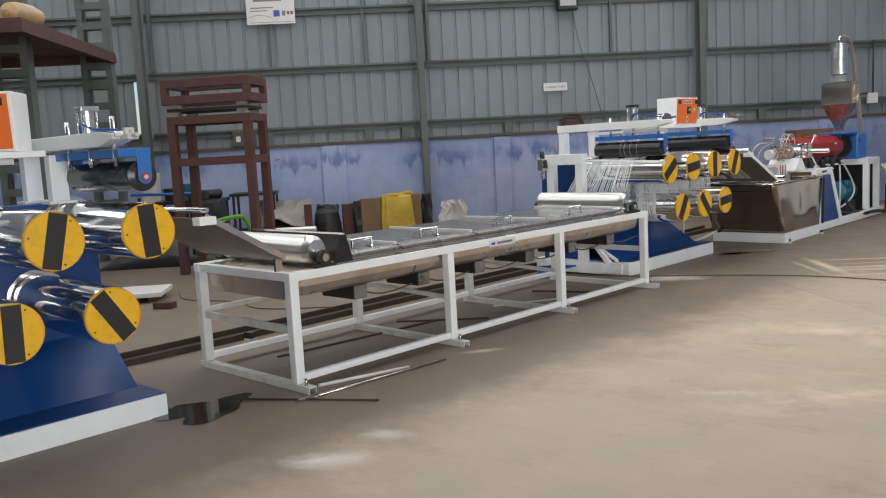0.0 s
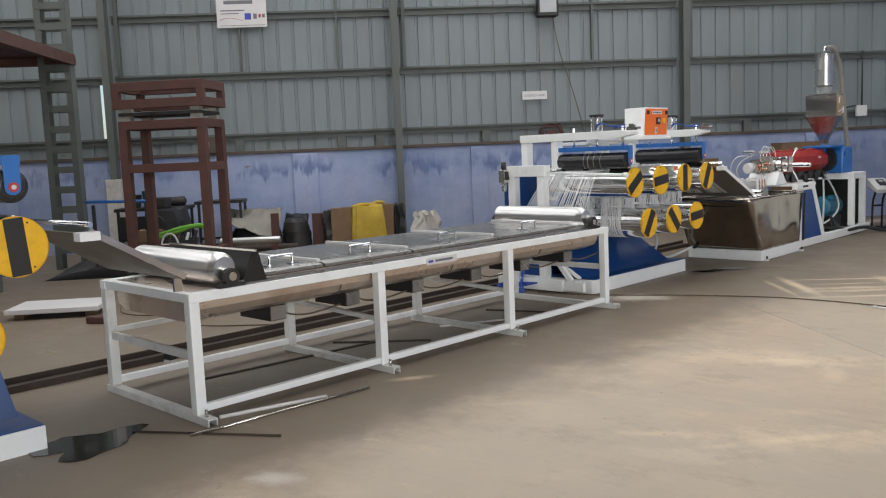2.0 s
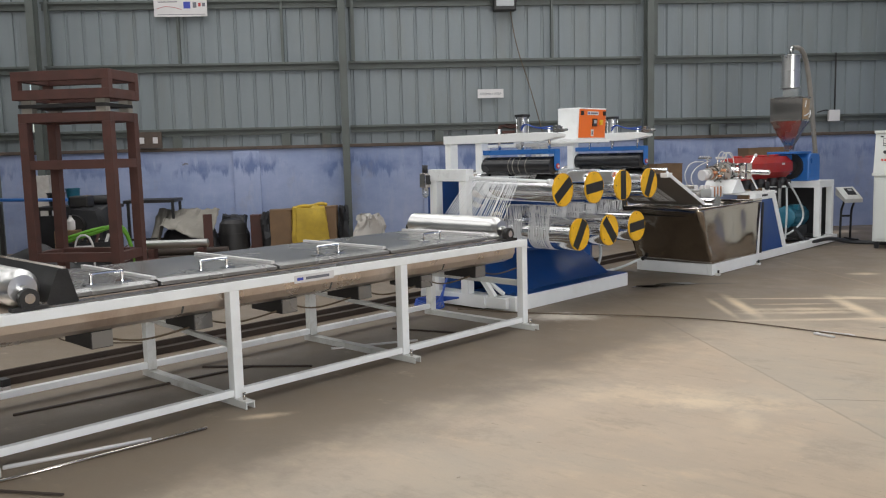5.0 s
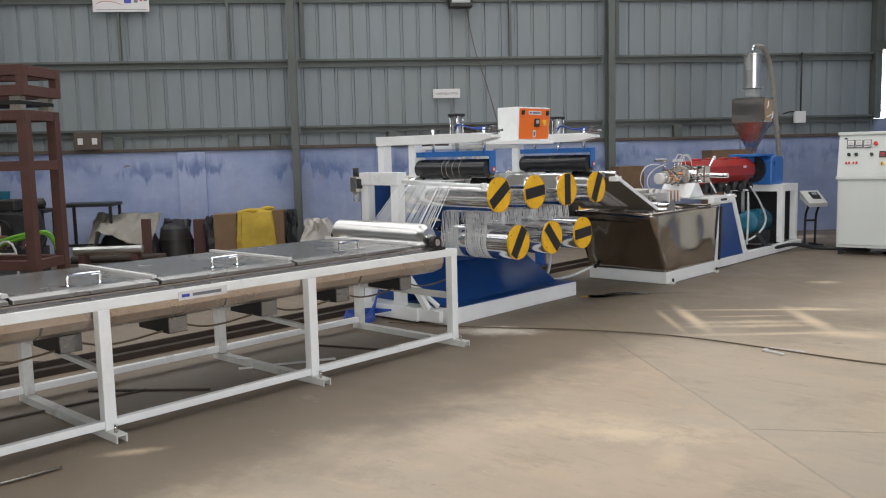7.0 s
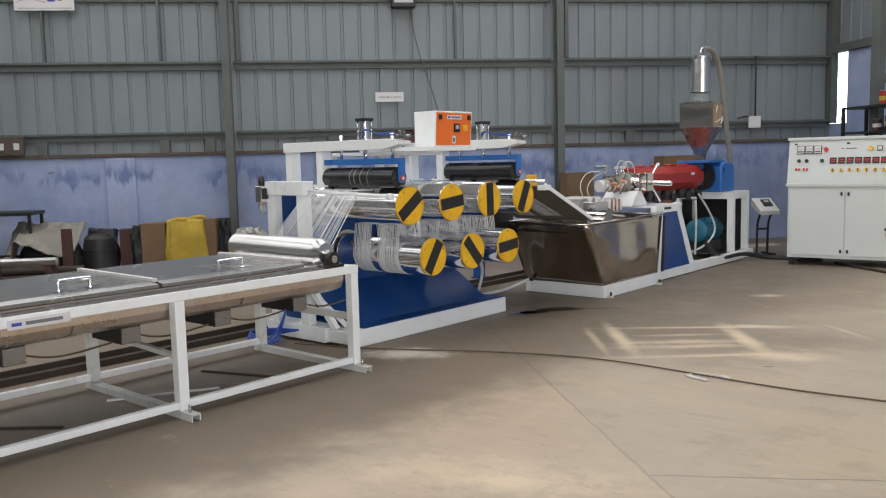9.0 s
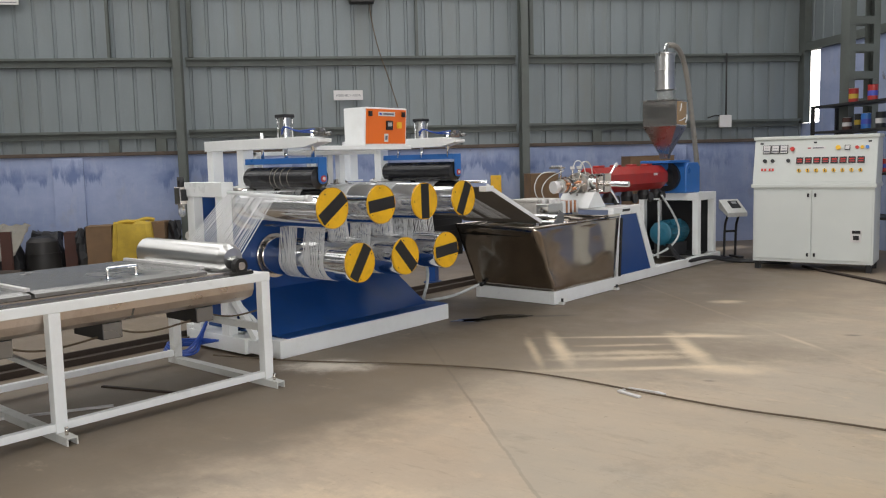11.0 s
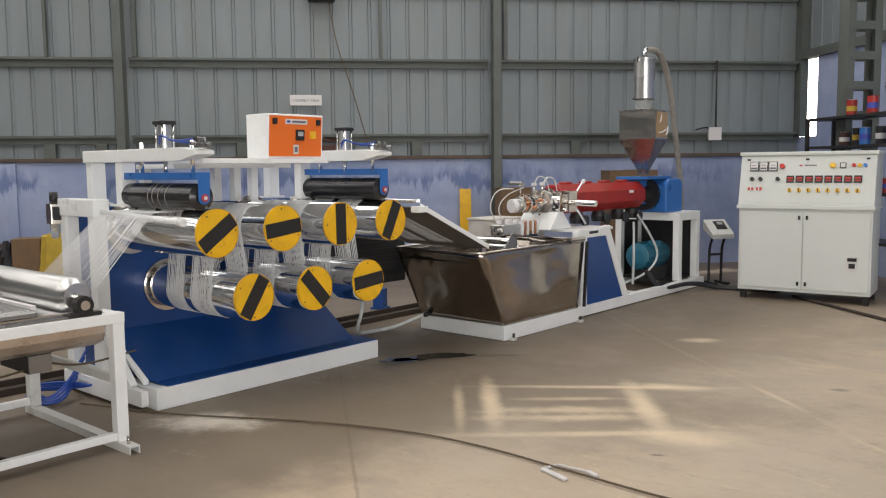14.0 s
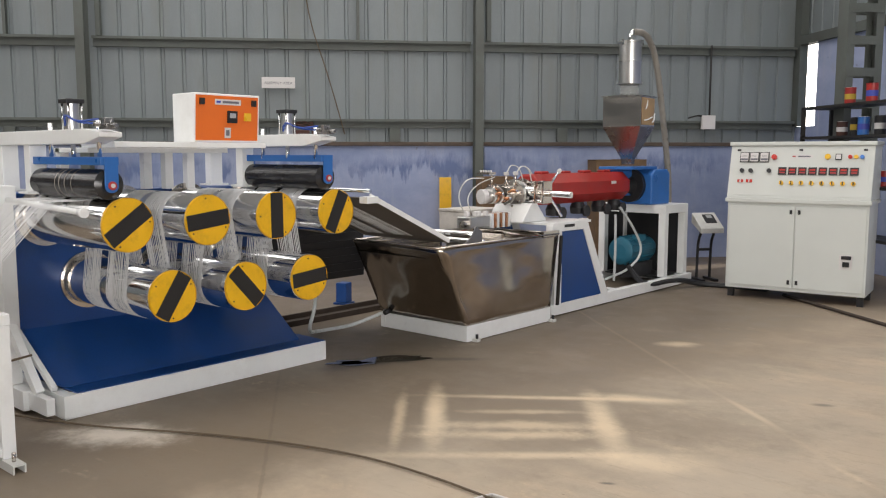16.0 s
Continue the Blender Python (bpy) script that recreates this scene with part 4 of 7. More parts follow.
def control_box(shift):
    y = lambda v: v + shift
    b = thing("control_box", "white sheet-metal control box with orange front" if shift == 0 else "white control box with orange front standing askew", "control box", (-4.90, y(10.75), 1.592), group="control boxes")
    o = b.location
    g = G(o)
    g.prism([(-4.985, y(10.51), 1.593), (-4.755, y(10.51), 1.593), (-4.735, y(10.51), 1.895), (-4.985, y(10.51), 1.895)], (0, 0.48, 0))
    g.to("body", WHITE, b, bevel=0.006)
    t = math.atan2(0.02, 0.302)
    m = Matrix.Translation((-4.742, y(10.745), 1.744)) @ pose(0, 0, 0, 0, 0, 90) @ pose(0, 0, 0, 90) @ Matrix.Rotation(t, 4, "X")
    m = Matrix.Translation(-Vector(o)) @ m

    def plate(name, x, z, w, h, mt, lift=0.0, deep=0.004, label=""):
        g = G().box(x - w / 2, x + w / 2, z - h / 2, z + h / 2, lift, lift + deep)
        ob = g.to(name, mt, b, label)
        ob.data.transform(m)
        return ob

    plate("front_panel", 0, 0, 0.455, 0.275, ORANGE, 0.0, 0.004, "orange front panel")
    plate("nameplate", 0.0, 0.10, 0.19, 0.035, PAPER, 0.004, 0.003, "white maker's plate")
    plate("print", 0.02, 0.10, 0.12, 0.014, INK, 0.0072, 0.0006)
    plate("print", -0.07, 0.10, 0.03, 0.014, INKBLUE, 0.0072, 0.0006)
    plate("meter", 0.03, 0.01, 0.07, 0.075, BLACK, 0.004, 0.012, "black temperature controller")
    plate("meter_window", 0.03, 0.018, 0.045, 0.03, LAMPGLASS, 0.0165, 0.001)
    plate("switch", 0.145, 0.012, 0.05, 0.05, YELLAMP, 0.004, 0.010, "yellow rotary switch")
    plate("label_plate", 0.0, -0.09, 0.045, 0.065, PAPER, 0.004, 0.002)
    plate("label_print", 0.0, -0.09, 0.025, 0.035, INK, 0.0062, 0.0006)
    for x in (-0.19, 0.19):
        plate("knob", x, 0.10, 0.03, 0.04, BLACK, 0.004, 0.016)
    return b


control_box(0.0)
turned = control_box(-7.59)
turned.matrix_world = pose(-4.88, 3.40, 1.583, 0, 0, -38)


# ---- straps ----
def strap_path():
    """The way of a strap in the y-z plane: over the guide bar, round the upper and lower rolls in turn."""
    pts = [(9.13, 0.79), (9.655, 1.262)]
    r = R_ + 0.003
    ups = [9.93 + 0.503 * k for k in range(4)]
    los = [10.187 + 0.504 * k for k in range(3)]
    for k in range(4):
        a0 = 125 if k == 0 else 178
        a1 = 2 if k < 3 else 62
        for i in range(13):
            a = radians(a0 + (a1 - a0) * i / 12)
            pts.append((ups[k] + r * math.cos(a), UP_Z + r * math.sin(a)))
        if k < 3:
            for i in range(13):
                a = radians(182 + 176 * i / 12)
                pts.append((los[k] + r * math.cos(a), LO_Z + r * math.sin(a)))
    pts += [(11.80, 1.15), (12.50, 0.86), (12.9, 0.83)]
    return pts


straps = thing("strapping", "bundle of narrow white plastic straps wound round the rolls", "plastic straps", (-5.05, 9.9, 0.9))
rs = random.Random(4)
way = strap_path()
XS = []
for x0, x1, count in ((-5.28, -5.08, 14), (-5.0, -4.765, 16)):
    XS += [x0 + (x1 - x0) * (k + rs.uniform(-0.25, 0.25)) / (count - 1) for k in range(count)]
for n_, x in enumerate(XS):
    g = G(straps.location)
    xb = -5.39 + 0.60 * (n_ + rs.uniform(-0.3, 0.3)) / (len(XS) - 1)      # place on the guide bar
    w = rs.choice((0.0038, 0.0044, 0.0052))
    a, b = [], []
    for i, (yy, zz) in enumerate(way):
        x0 = x + 0.008 * math.sin(i * 0.06 + x * 30) if i > 1 else (xb if i else xb + 0.10 + 0.25 * (xb + 5.05))
        a.append((x0 - w, yy, zz))
        b.append((x0 + w, yy, zz))
    g.sheet(a, b, True)
    ob = g.to("strap", STRAP, straps)
    mod = ob.modifiers.new("gauge", "SOLIDIFY")
    mod.thickness = 0.0012


# ---- water bath table ----
def bath():
    t = thing("water_bath", "long white frame table carrying a covered stainless bath", "process table", (-4.35, 4.93, 0))
    o = t.location
    ys = (4.935, 6.368, 7.773, 9.168)
    top = 0.757
    XN, XF = -4.385, -5.545         # near and far outer faces
    W, RH = 0.070, 0.056
    for x0 in (XN - W, XF):
        G(o).box(x0, x0 + W, ys[0], ys[3] + W, top - RH, top).to("top_rail", WHITE, t, bevel=0.004)
        G(o).box(x0 + 0.012, x0 + W - 0.012, ys[0] + 0.01, ys[3] + W - 0.01, 0.055, 0.098).to("bottom_rail", WHITE, t, bevel=0.004)
        for i, yy in enumerate(ys):
            # the far legs get the greyer, patchier white
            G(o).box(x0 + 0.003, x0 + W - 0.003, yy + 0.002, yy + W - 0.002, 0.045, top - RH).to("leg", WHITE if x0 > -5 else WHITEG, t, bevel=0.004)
    for i, yy in enumerate(ys):
        yc = yy
        # cross channels on the ground, standing out a little on the near side
        g = G(o)
        g.box(XF - 0.02, XN + 0.115, yc, yc + 0.062, 0.036, 0.044)
        g.box(XF - 0.02, XN + 0.115, yc, yc + 0.008, 0.0, 0.036)
        g.box(XF - 0.02, XN + 0.115, yc + 0.054, yc + 0.062, 0.0, 0.036)
        g.to("ground_channel", WHITEG, t)
        for xx in (XN + 0.05,):
            G(o).cyl((xx, yc + 0.031, 0.044), (xx, yc + 0.031, 0.088), 0.010, 8).to("levelling_bolt", STEEL, t)
        if i in (0, 3):
            G(o).box(XF + W, XN - W, yc + 0.005, yc + W - 0.005, top - RH, top - 0.002).to("end_rail", WHITE, t, bevel=0.004)
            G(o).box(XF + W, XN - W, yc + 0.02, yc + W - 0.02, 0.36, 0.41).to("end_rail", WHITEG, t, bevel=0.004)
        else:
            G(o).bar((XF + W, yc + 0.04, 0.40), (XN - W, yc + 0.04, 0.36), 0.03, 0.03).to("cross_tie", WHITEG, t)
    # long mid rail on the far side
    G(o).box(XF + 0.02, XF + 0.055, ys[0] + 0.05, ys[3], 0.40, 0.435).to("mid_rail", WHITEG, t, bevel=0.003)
    # stainless trough under the lids
    y0, y1 = 5.01, 9.165
    g = G(o)
    near = [(XN - 0.074, top - 0.004), (XN - 0.082, 0.645), (XN - 0.105, 0.60), (XN - 0.20, 0.563)]
    g.prism([(x, y0, z) for x, z in near] + [(XF + XN - x, y0, z) for x, z in near[::-1]], (0, y1 - y0, 0))
    g.to("trough", TROUGH, t, "brown-stained stainless trough with folded bottom")
    for yy in (6.1, 7.2, 8.3):
        g = G(o)
        g.prism([(x + 0.004, yy, z) for x, z in near[1:]] + [(x - 0.01, yy, z) for x, z in near[:0:-1]], (0, 0.012, 0))
        g.to("seam", STEELD, t)
    # heater boxes let into the foot of the trough
    for yy in (5.61, 6.24, 6.88, 7.54, 8.17, 8.80):
        box = G(o).box(XN - 0.56, XN - 0.205, yy, yy + 0.125, 0.462, 0.562).to("heater_box", DARK, t, "dark heater box", 0.004)
        G(o).box(XN - 0.2045, XN - 0.199, yy + 0.004, yy + 0.121, 0.467, 0.557).to("end_cover", STEELD, box, "grey end cover")
        G(o).path([(XN - 0.24, yy + 0.125, 0.50), (XN - 0.25, yy + 0.24, 0.462), (XN - 0.25, yy + 0.38, 0.452), (XN - 0.27, yy + 0.64, 0.475)], 0.006, 6).to("wire", CABLE, t)
    # rim and lids
    G(o).box(XN - 0.075, XN - 0.02, y0 + 0.3, y1 - 0.1, top, top + 0.012).to("rim", STEELD, t)
    G(o).box(XN - 0.085, XN - 0.055, y0 + 0.3, y1 - 0.1, top + 0.012, top + 0.026).to("rim_flange", STEEL, t)
    lids = ((5.46, 5.95), (5.97, 6.76), (6.78, 7.72), (7.74, 8.80))
    for a, b in lids:
        lid = G(o)
        lid.prism([(XF + 0.06, a, top + 0.03), (XN - 0.06, a, top + 0.03), (XN - 0.06, a, top + 0.05), (XN - 0.13, a, top + 0.062), (XF + 0.12, a, top + 0.062), (XF + 0.06, a, top + 0.05)], (0, b - a, 0))
        ob = lid.to("lid", STEELD, t, "flat stainless lid", 0.003)
        G(o).box(XF + 0.10, XN - 0.12, b - 0.008, b + 0.022, top + 0.060, top + 0.078).to("joint_strip", PAPER, t, "white lid seal")
        yc = a + (b - a) * 0.55
        xc = XN - 0.22
        h = G(o)
        h.path([(xc, yc - 0.09, top + 0.06), (xc, yc - 0.09, top + 0.117), (xc, yc - 0.088, top + 0.122), (xc, yc + 0.088, top + 0.122), (xc, yc + 0.09, top + 0.117), (xc, yc + 0.09, top + 0.06)], 0.0095, 8, 2)
        h.box(xc - 0.03, xc + 0.03, yc - 0.13, yc - 0.06, top + 0.062, top + 0.068)
        h.box(xc - 0.03, xc + 0.03, yc + 0.06, yc + 0.13, top + 0.062, top + 0.068)
        h.to("handle", CHROME, ob, "bright pull handle")
    G(o).box(XF + 0.08, XN - 0.09, 8.82, 9.16, top + 0.004, top + 0.02).to("exit_tray", CHROME, t, "bright wet tray at the outlet")
    # maker's plate on the near rail
    G(o).box(XN, XN + 0.004, 6.84, 7.16, top - 0.068, top - 0.018).to("nameplate", PAPER, t, "white maker's plate")
    G(o).box(XN + 0.004, XN + 0.0046, 6.93, 7.12, top - 0.052, top - 0.034).to("print", INK, t)
    G(o).box(XN + 0.004, XN + 0.0046, 6.86, 6.91, top - 0.052, top - 0.034).to("print", INKBLUE, t)
    # inlet and outlet rolls with their bearings
    for yy, zz, r in ((5.24, 0.860, 0.100), (9.03, 0.858, 0.098)):
        xa, xb = XF + 0.02, XN - 0.10
        roll = G(o).lathe((xa, yy, zz), (xb + 0.05, yy, zz), ((0, 0.02), (0.0, r * 0.9), (0.012, r), (0.895, r), (0.915, r * 0.97), (0.952, r * 0.72), (0.955, 0.022), (1.0, 0.022)), 40)
        roll.to("bath_roll", BRUSHED, t, "turned steel roll with a conical end")
        for xx in (xb + 0.055, xa - 0.05):
            bear = G(o)
            bear.box(xx - 0.02, xx + 0.03, yy - 0.09, yy + 0.09, top + 0.002, top + 0.022)
            bear.cyl((xx - 0.018, yy, zz - 0.04), (xx + 0.028, yy, zz - 0.04), 0.05, 20)
            bear.box(xx - 0.016, xx + 0.026, yy - 0.045, yy + 0.045, top + 0.02, zz - 0.04)
            bb = bear.to("bearing", DARK, t, "dark pillow block bearing", 0.002)
            G(o).cyl((xx + 0.028, yy, zz - 0.04), (xx + 0.034, yy, zz - 0.04), 0.026, 14).to("shaft_end", STEEL, bb)
    # dark splash plate behind the inlet roll
    g = G(o)
    g.prism([(XF + 0.05, 5.36, top + 0.01), (XN - 0.06, 5.36, top + 0.01), (XN - 0.06, 5.43, top + 0.19), (XF + 0.05, 5.43, top + 0.19)], (0, 0.008, 0.004))
    g.to("splash_plate", DARK, t, "dark sheet-iron splash plate")
    G(o).bar((XF + 0.04, 5.435, top + 0.195), (XN - 0.05, 5.435, top + 0.195), 0.012, 0.012).to("splash_edge", STEEL, t)
    g = G(o)
    g.prism([(XN - 0.058, 5.33, top + 0.012), (XN - 0.058, 5.50, top + 0.012), (XN - 0.058, 5.45, top + 0.19), (XN - 0.058, 5.40, top + 0.19)], (0.006, 0, 0))
    g.to("splash_cheek", DARK, t)
    return t


bath()


def chute(label, y0, z0, y1, z1, xa, xb):
    c = thing("chute", label, "chute", (xb, y0, z1), group="chutes")
    o = c.location
    d = Vector((0, y1 - y0, z1 - z0)).normalized()
    up = Vector((0, -d.z, d.y))
    a, b = Vector((0, y0, z0)), Vector((0, y1, z1))
    g = G(o)
    g.prism([(xa, *a.yz), (xb, *a.yz), (xb, *b.yz), (xa, *b.yz)], up * 0.006)
    g.to("plate", CHUTES, c, "dull stainless plate with the brown floor reflection in its colour")
    for x0, mt in ((xb - 0.002, WHITE if y0 > 9 else STEEL), (xa - 0.010, STEEL)):
        g = G(o)
        g.prism([(x0, *a.yz), (x0, *b.yz), (x0, *(b + up * 0.035).yz), (x0, *(a + up * 0.035).yz)], (0.012, 0, 0))
        g.to("side_flange", mt, c)
    G(o).cyl((xa, *(a + up * 0.05 - d * 0.01).yz), (xb + 0.01, *(a + up * 0.05 - d * 0.01).yz), 0.014, 12).to("wiper_bar", CHROME, c)
    G(o).box(xb - 0.03, xb + 0.05, y0 - 0.06, y0 + 0.05, z0 - 0.035, z0 + 0.012).to("bracket", WHITE, c, "white bracket", 0.003)
    G(o).box(xb - 0.04, xb - 0.02, y1 - 0.05, y1, z1 - 0.07, z1 + 0.01).to("foot", STEEL, c)
    return c


chute("sloping stainless chute from the rolls into the water bath", 4.42, 1.150, 4.95, 0.838, -5.42, -4.45)
chute("sloping stainless chute between quench tank and rolls", 11.70, 1.215, 12.55, 0.835, -5.40, -4.47)


# ---- quench tank ----
def tank():
    t = thing("quench_tank", "dented stainless quench tank on a white base frame", "water tank", (-4.95, 13.4, 0))
    o = t.location
    xa, xb = -5.46, -4.47
    ya, yb = 12.78, 13.98
    for x0 in (xa, xb - 0.06):
        G(o).box(x0, x0 + 0.06, ya, yb, 0.004, 0.135).to("base_beam", WHITE, t, bevel=0.004)
    for y0 in (ya + 0.002, yb - 0.062):
        G(o).box(xa + 0.06, xb - 0.06, y0, y0 + 0.06, 0.004, 0.133).to("base_beam", WHITE, t, bevel=0.004)
    for xx in (xa + 0.03, xb - 0.03):
        for yy in (ya + 0.05, yb - 0.05):
            G(o).cyl((xx, yy, 0), (xx, yy, 0.006), 0.028, 10).to("foot", BLACK, t)
    # sheet sides, bowed and dented a little
    nz, ny = 14, 22
    dent = lambda a, b: 0.030 * noise.noise((a * 2.6, b * 2.4, 1.7)) + 0.005 * noise.noise((a * 9, b * 8, 4))
    for name, xs in (("near_side", xb - 0.004), ("far_side", xa + 0.004)):
        g = G(o)
        rows = []
        for i in range(nz + 1):
            k = i / nz
            y_lo = ya + 0.01 - 0.335 * k
            y_hi = yb + 0.12 * k
            rows.append([g.v((xs + (dent(j / ny * 1.3, k * 0.7) if 0 < i < nz and 0 < j < ny else 0), y_lo + (y_hi - y_lo) * j / ny, 0.135 + 0.665 * k)) for j in range(ny + 1)])
        for r, q in zip(rows, rows[1:]):
            for j in range(ny):
                g.f([r[j], r[j + 1], q[j + 1], q[j]], True)
        ob = g.to(name, TANKS, t, "dented stainless side sheet")
        m = ob.modifiers.new("gauge", "SOLIDIFY")
        m.thickness = 0.003
    for name, e0, e1 in (("end_sheet", ya + 0.01, ya - 0.325), ("end_sheet", yb, yb + 0.12)):
        g = G(o)
        rows = []
        for i in range(nz + 1):
            k = i / nz
            rows.append([g.v((xa + 0.004 + (xb - xa - 0.008) * j / ny, e0 + (e1 - e0) * k + (1.6 * dent(j / ny + 5, k) if 0 < i < nz and 0 < j < ny else 0), 0.135 + 0.665 * k)) for j in range(ny + 1)])
        for r, q in zip(rows, rows[1:]):
            for j in range(ny):
                g.f([r[j], r[j + 1], q[j + 1], q[j]], True)
        ob = g.to(name, TANKS, t)
        m = ob.modifiers.new("gauge", "SOLIDIFY")
        m.thickness = 0.003
    yl, yh = ya - 0.325, yb + 0.12
    for a, b in (((xb, yl, 0.80), (xb, yh, 0.80)), ((xa, yl, 0.80), (xa, yh, 0.80)), ((xa, yl, 0.80), (xb, yl, 0.80)), ((xa, yh, 0.80), (xb, yh, 0.80))):
        G(o).cyl(a, b, 0.009, 8).to("rolled_rim", STEEL, t)
    G(o).box(xa + 0.02, xb - 0.02, yl + 0.04, yh - 0.03, 0.70, 0.704).to("water", WATER, t, "dark cooling water")
    # guide rolls and bent bracket at the outlet
    for yy, zz in ((12.92, 0.87), (13.02, 0.80)):
        G(o).cyl((xa, yy, zz), (xb - 0.02, yy, zz), 0.022, 14).to("guide_roll", CHROME, t)
    G(o).prism([(xb - 0.012, 12.72, 0.78), (xb - 0.012, 12.98, 0.80), (xb - 0.012, 12.98, 0.90), (xb - 0.012, 12.90, 0.94), (xb - 0.012, 12.84, 0.86)], (0.006, 0, 0)).to("roll_bracket", STEELD, t, "bent grey bracket")
    G(o).box(xb - 0.05, xb + 0.004, 13.85, yh, 0.785, 0.83).to("overflow_lip", STEEL, t)
    G(o).bar((xb + 0.012, yh - 0.03, 0.14), (xb + 0.012, yh + 0.02, 0.78), 0.02, 0.03).to("corner_strip", DARK, t, "dark corner strip")
    for yy in (13.95, 12.85):
        G(o).box(xb, xb + 0.05, yy, yy + 0.05, 0.0, 0.025).to("anchor_lug", WHITEG, t)
        G(o).cyl((xb + 0.03, yy + 0.025, 0.025), (xb + 0.03, yy + 0.025, 0.06), 0.012, 8).to("anchor_bolt", BLACK, t)
    # drain hose
    G(o).path([(xa + 0.1, ya - 0.02, 0.16), (xa + 0.0, ya - 0.12, 0.10), (xa - 0.12, ya - 0.25, 0.03), (xa - 0.2, ya - 0.55, 0.02), (xa - 0.1, ya - 0.75, 0.05), (xa - 0.05, ya - 0.70, 0.28), (xa - 0.15, ya - 0.62, 0.42)], 0.016, 8).to("drain_hose", HOSE, t, "pale drain hose")
    G(o).cyl((xa + 0.12, ya + 0.005, 0.165), (xa + 0.12, ya - 0.07, 0.15), 0.022, 10).to("drain_valve", BLACK, t)
    return t


tank()


# ---- extruder ----
def extruder():
    e = thing("extruder", "extruder with red barrel cover, blue gearbox and white frame", "extruder", (-5.0, 15.4, 0))
    o = e.location
    xn = -4.56
    # base runners
    for x0 in (xn - 0.08, -5.56):
        G(o).box(x0, x0 + 0.08, 14.12, 17.10, 0.01, 0.115).to("runner", WHITE, e, bevel=0.004)
    for y0 in (14.3, 15.4, 16.95):
        G(o).box(-5.48, xn - 0.08, y0, y0 + 0.08, 0.012, 0.11).to("cross_beam", WHITE, e, bevel=0.004)
    # front pedestal: tapered white frame with blue panels
    for x0 in (xn - 0.075, -5.50):
        G(o).box(x0, x0 + 0.075, 14.17, 14.29, 0.115, 0.80).to("pedestal_post", WHITE, e, bevel=0.004)
        g = G(o)
        g.prism([(x0, 15.03, 0.115), (x0, 15.15, 0.115), (x0, 14.75, 0.86), (x0, 14.64, 0.86)], (0.075, 0, 0))
        g.to("pedestal_strut", WHITE, e, bevel=0.004)
        g = G(o)
        g.prism([(x0, 14.13, 0.80), (x0, 14.70, 0.80), (x0, 14.755, 0.90), (x0, 14.13, 0.86)], (0.0745, 0, 0))
        g.to("pedestal_head", WHITE, e, bevel=0.004)
        g = G(o)
        g.prism([(x0 + 0.05, 14.295, 0.118), (x0 + 0.05, 15.02, 0.118), (x0 + 0.05, 14.66, 0.795), (x0 + 0.05, 14.295, 0.795)], (0.02, 0, 0))
        g.to("side_panel", BLUE, e, "blue side panel")
    G(o).box(xn - 0.004, xn + 0.003, 14.33, 14.50, 0.835, 0.862).to("nameplate", BLACK, e)
    G(o).box(-5.50, xn, 14.14, 14.80, 0.86, 0.885).to("pedestal_top", WHITE, e, bevel=0.004)
    g = G(o)
    g.prism([(-5.22, 13.98, 0.886), (-5.22, 14.38, 0.886), (-5.22, 14.22, 1.06), (-5.22, 14.13, 1.06)], (0.42, 0, 0))
    g.to("barrel_cradle", WHITE, e, "white cradle", 0.006)
    # barrel with its red octagonal cover
    BX, BZ = -5.03, 1.175
    pts = [(BX + 0.17 * math.cos(radians(22.5 + 45 * k)), 14.36, BZ + 0.165 * math.sin(radians(22.5 + 45 * k))) for k in range(8)]
    G(o).prism(pts, (0, 1.77, 0)).to("barrel_cover", RED, e, "glossy red barrel cover", 0.02)
    for yy in (14.55, 14.95, 15.35, 15.75):
        G(o).box(BX - 0.05, BX + 0.05, yy, yy + 0.13, BZ + 0.150, BZ + 0.178).to("vent", RED, e, bevel=0.012)
    for yy in (14.75, 15.2, 15.62, 15.95):
        fan = G(o).lathe((BX + 0.06, yy, BZ - 0.15), (BX + 0.06, yy, BZ - 0.27), ((0, 0.06), (0.5, 0.085), (1, 0.075)), 16)
        fan.to("cooling_fan", BLACK, e, "black cooling blower")
        G(o).cyl((BX + 0.15, yy, BZ - 0.24), (BX + 0.18, yy, BZ - 0.24), 0.06, 14).to("blower_motor", BLACK, e)
    G(o).box(BX + 0.165, BX + 0.17, 15.70, 15.80, BZ + 0.03, BZ + 0.06).to("warning_label", PAPER, e)
    G(o).cyl((BX, 13.95, BZ - 0.02), (BX, 16.4, BZ - 0.02), 0.075, 20).to("barrel", STEEL, e)
    # die head: cap, banded body, bolted flanges, screen changer and copper-banded block below
    DZ = BZ - 0.035
    G(o).cyl((-5.075, 13.70, DZ - 0.01), (-5.06, 13.755, DZ - 0.008), 0.069, 28).to("die_cap", PAPER, e, "pale round die cap", 0.004)
    G(o).cyl((-5.06, 13.755, DZ), (BX, 14.36, DZ), 0.060, 24).to("die_body", BRUSHED, e, "turned die body")
    for k, (yy, r, mt) in enumerate(((13.79, 0.078, BRUSHED), (13.84, 0.074, BRASS), (13.89, 0.084, BRUSHED), (13.95, 0.074, BRASS), (14.0, 0.080, STEEL), (14.05, 0.092, BRUSHED))):
        G(o).ring((-5.05, yy, DZ), (-5.05, yy + 0.034, DZ), 0.05, r, 24).to("heater_band", mt, e, "copper-coloured heater band" if mt is BRASS else "")
        G(o).box(-5.07, -5.04, yy + 0.004, yy + 0.030, DZ + r - 0.004, DZ + r + 0.022).to("band_screw", STEEL, e)
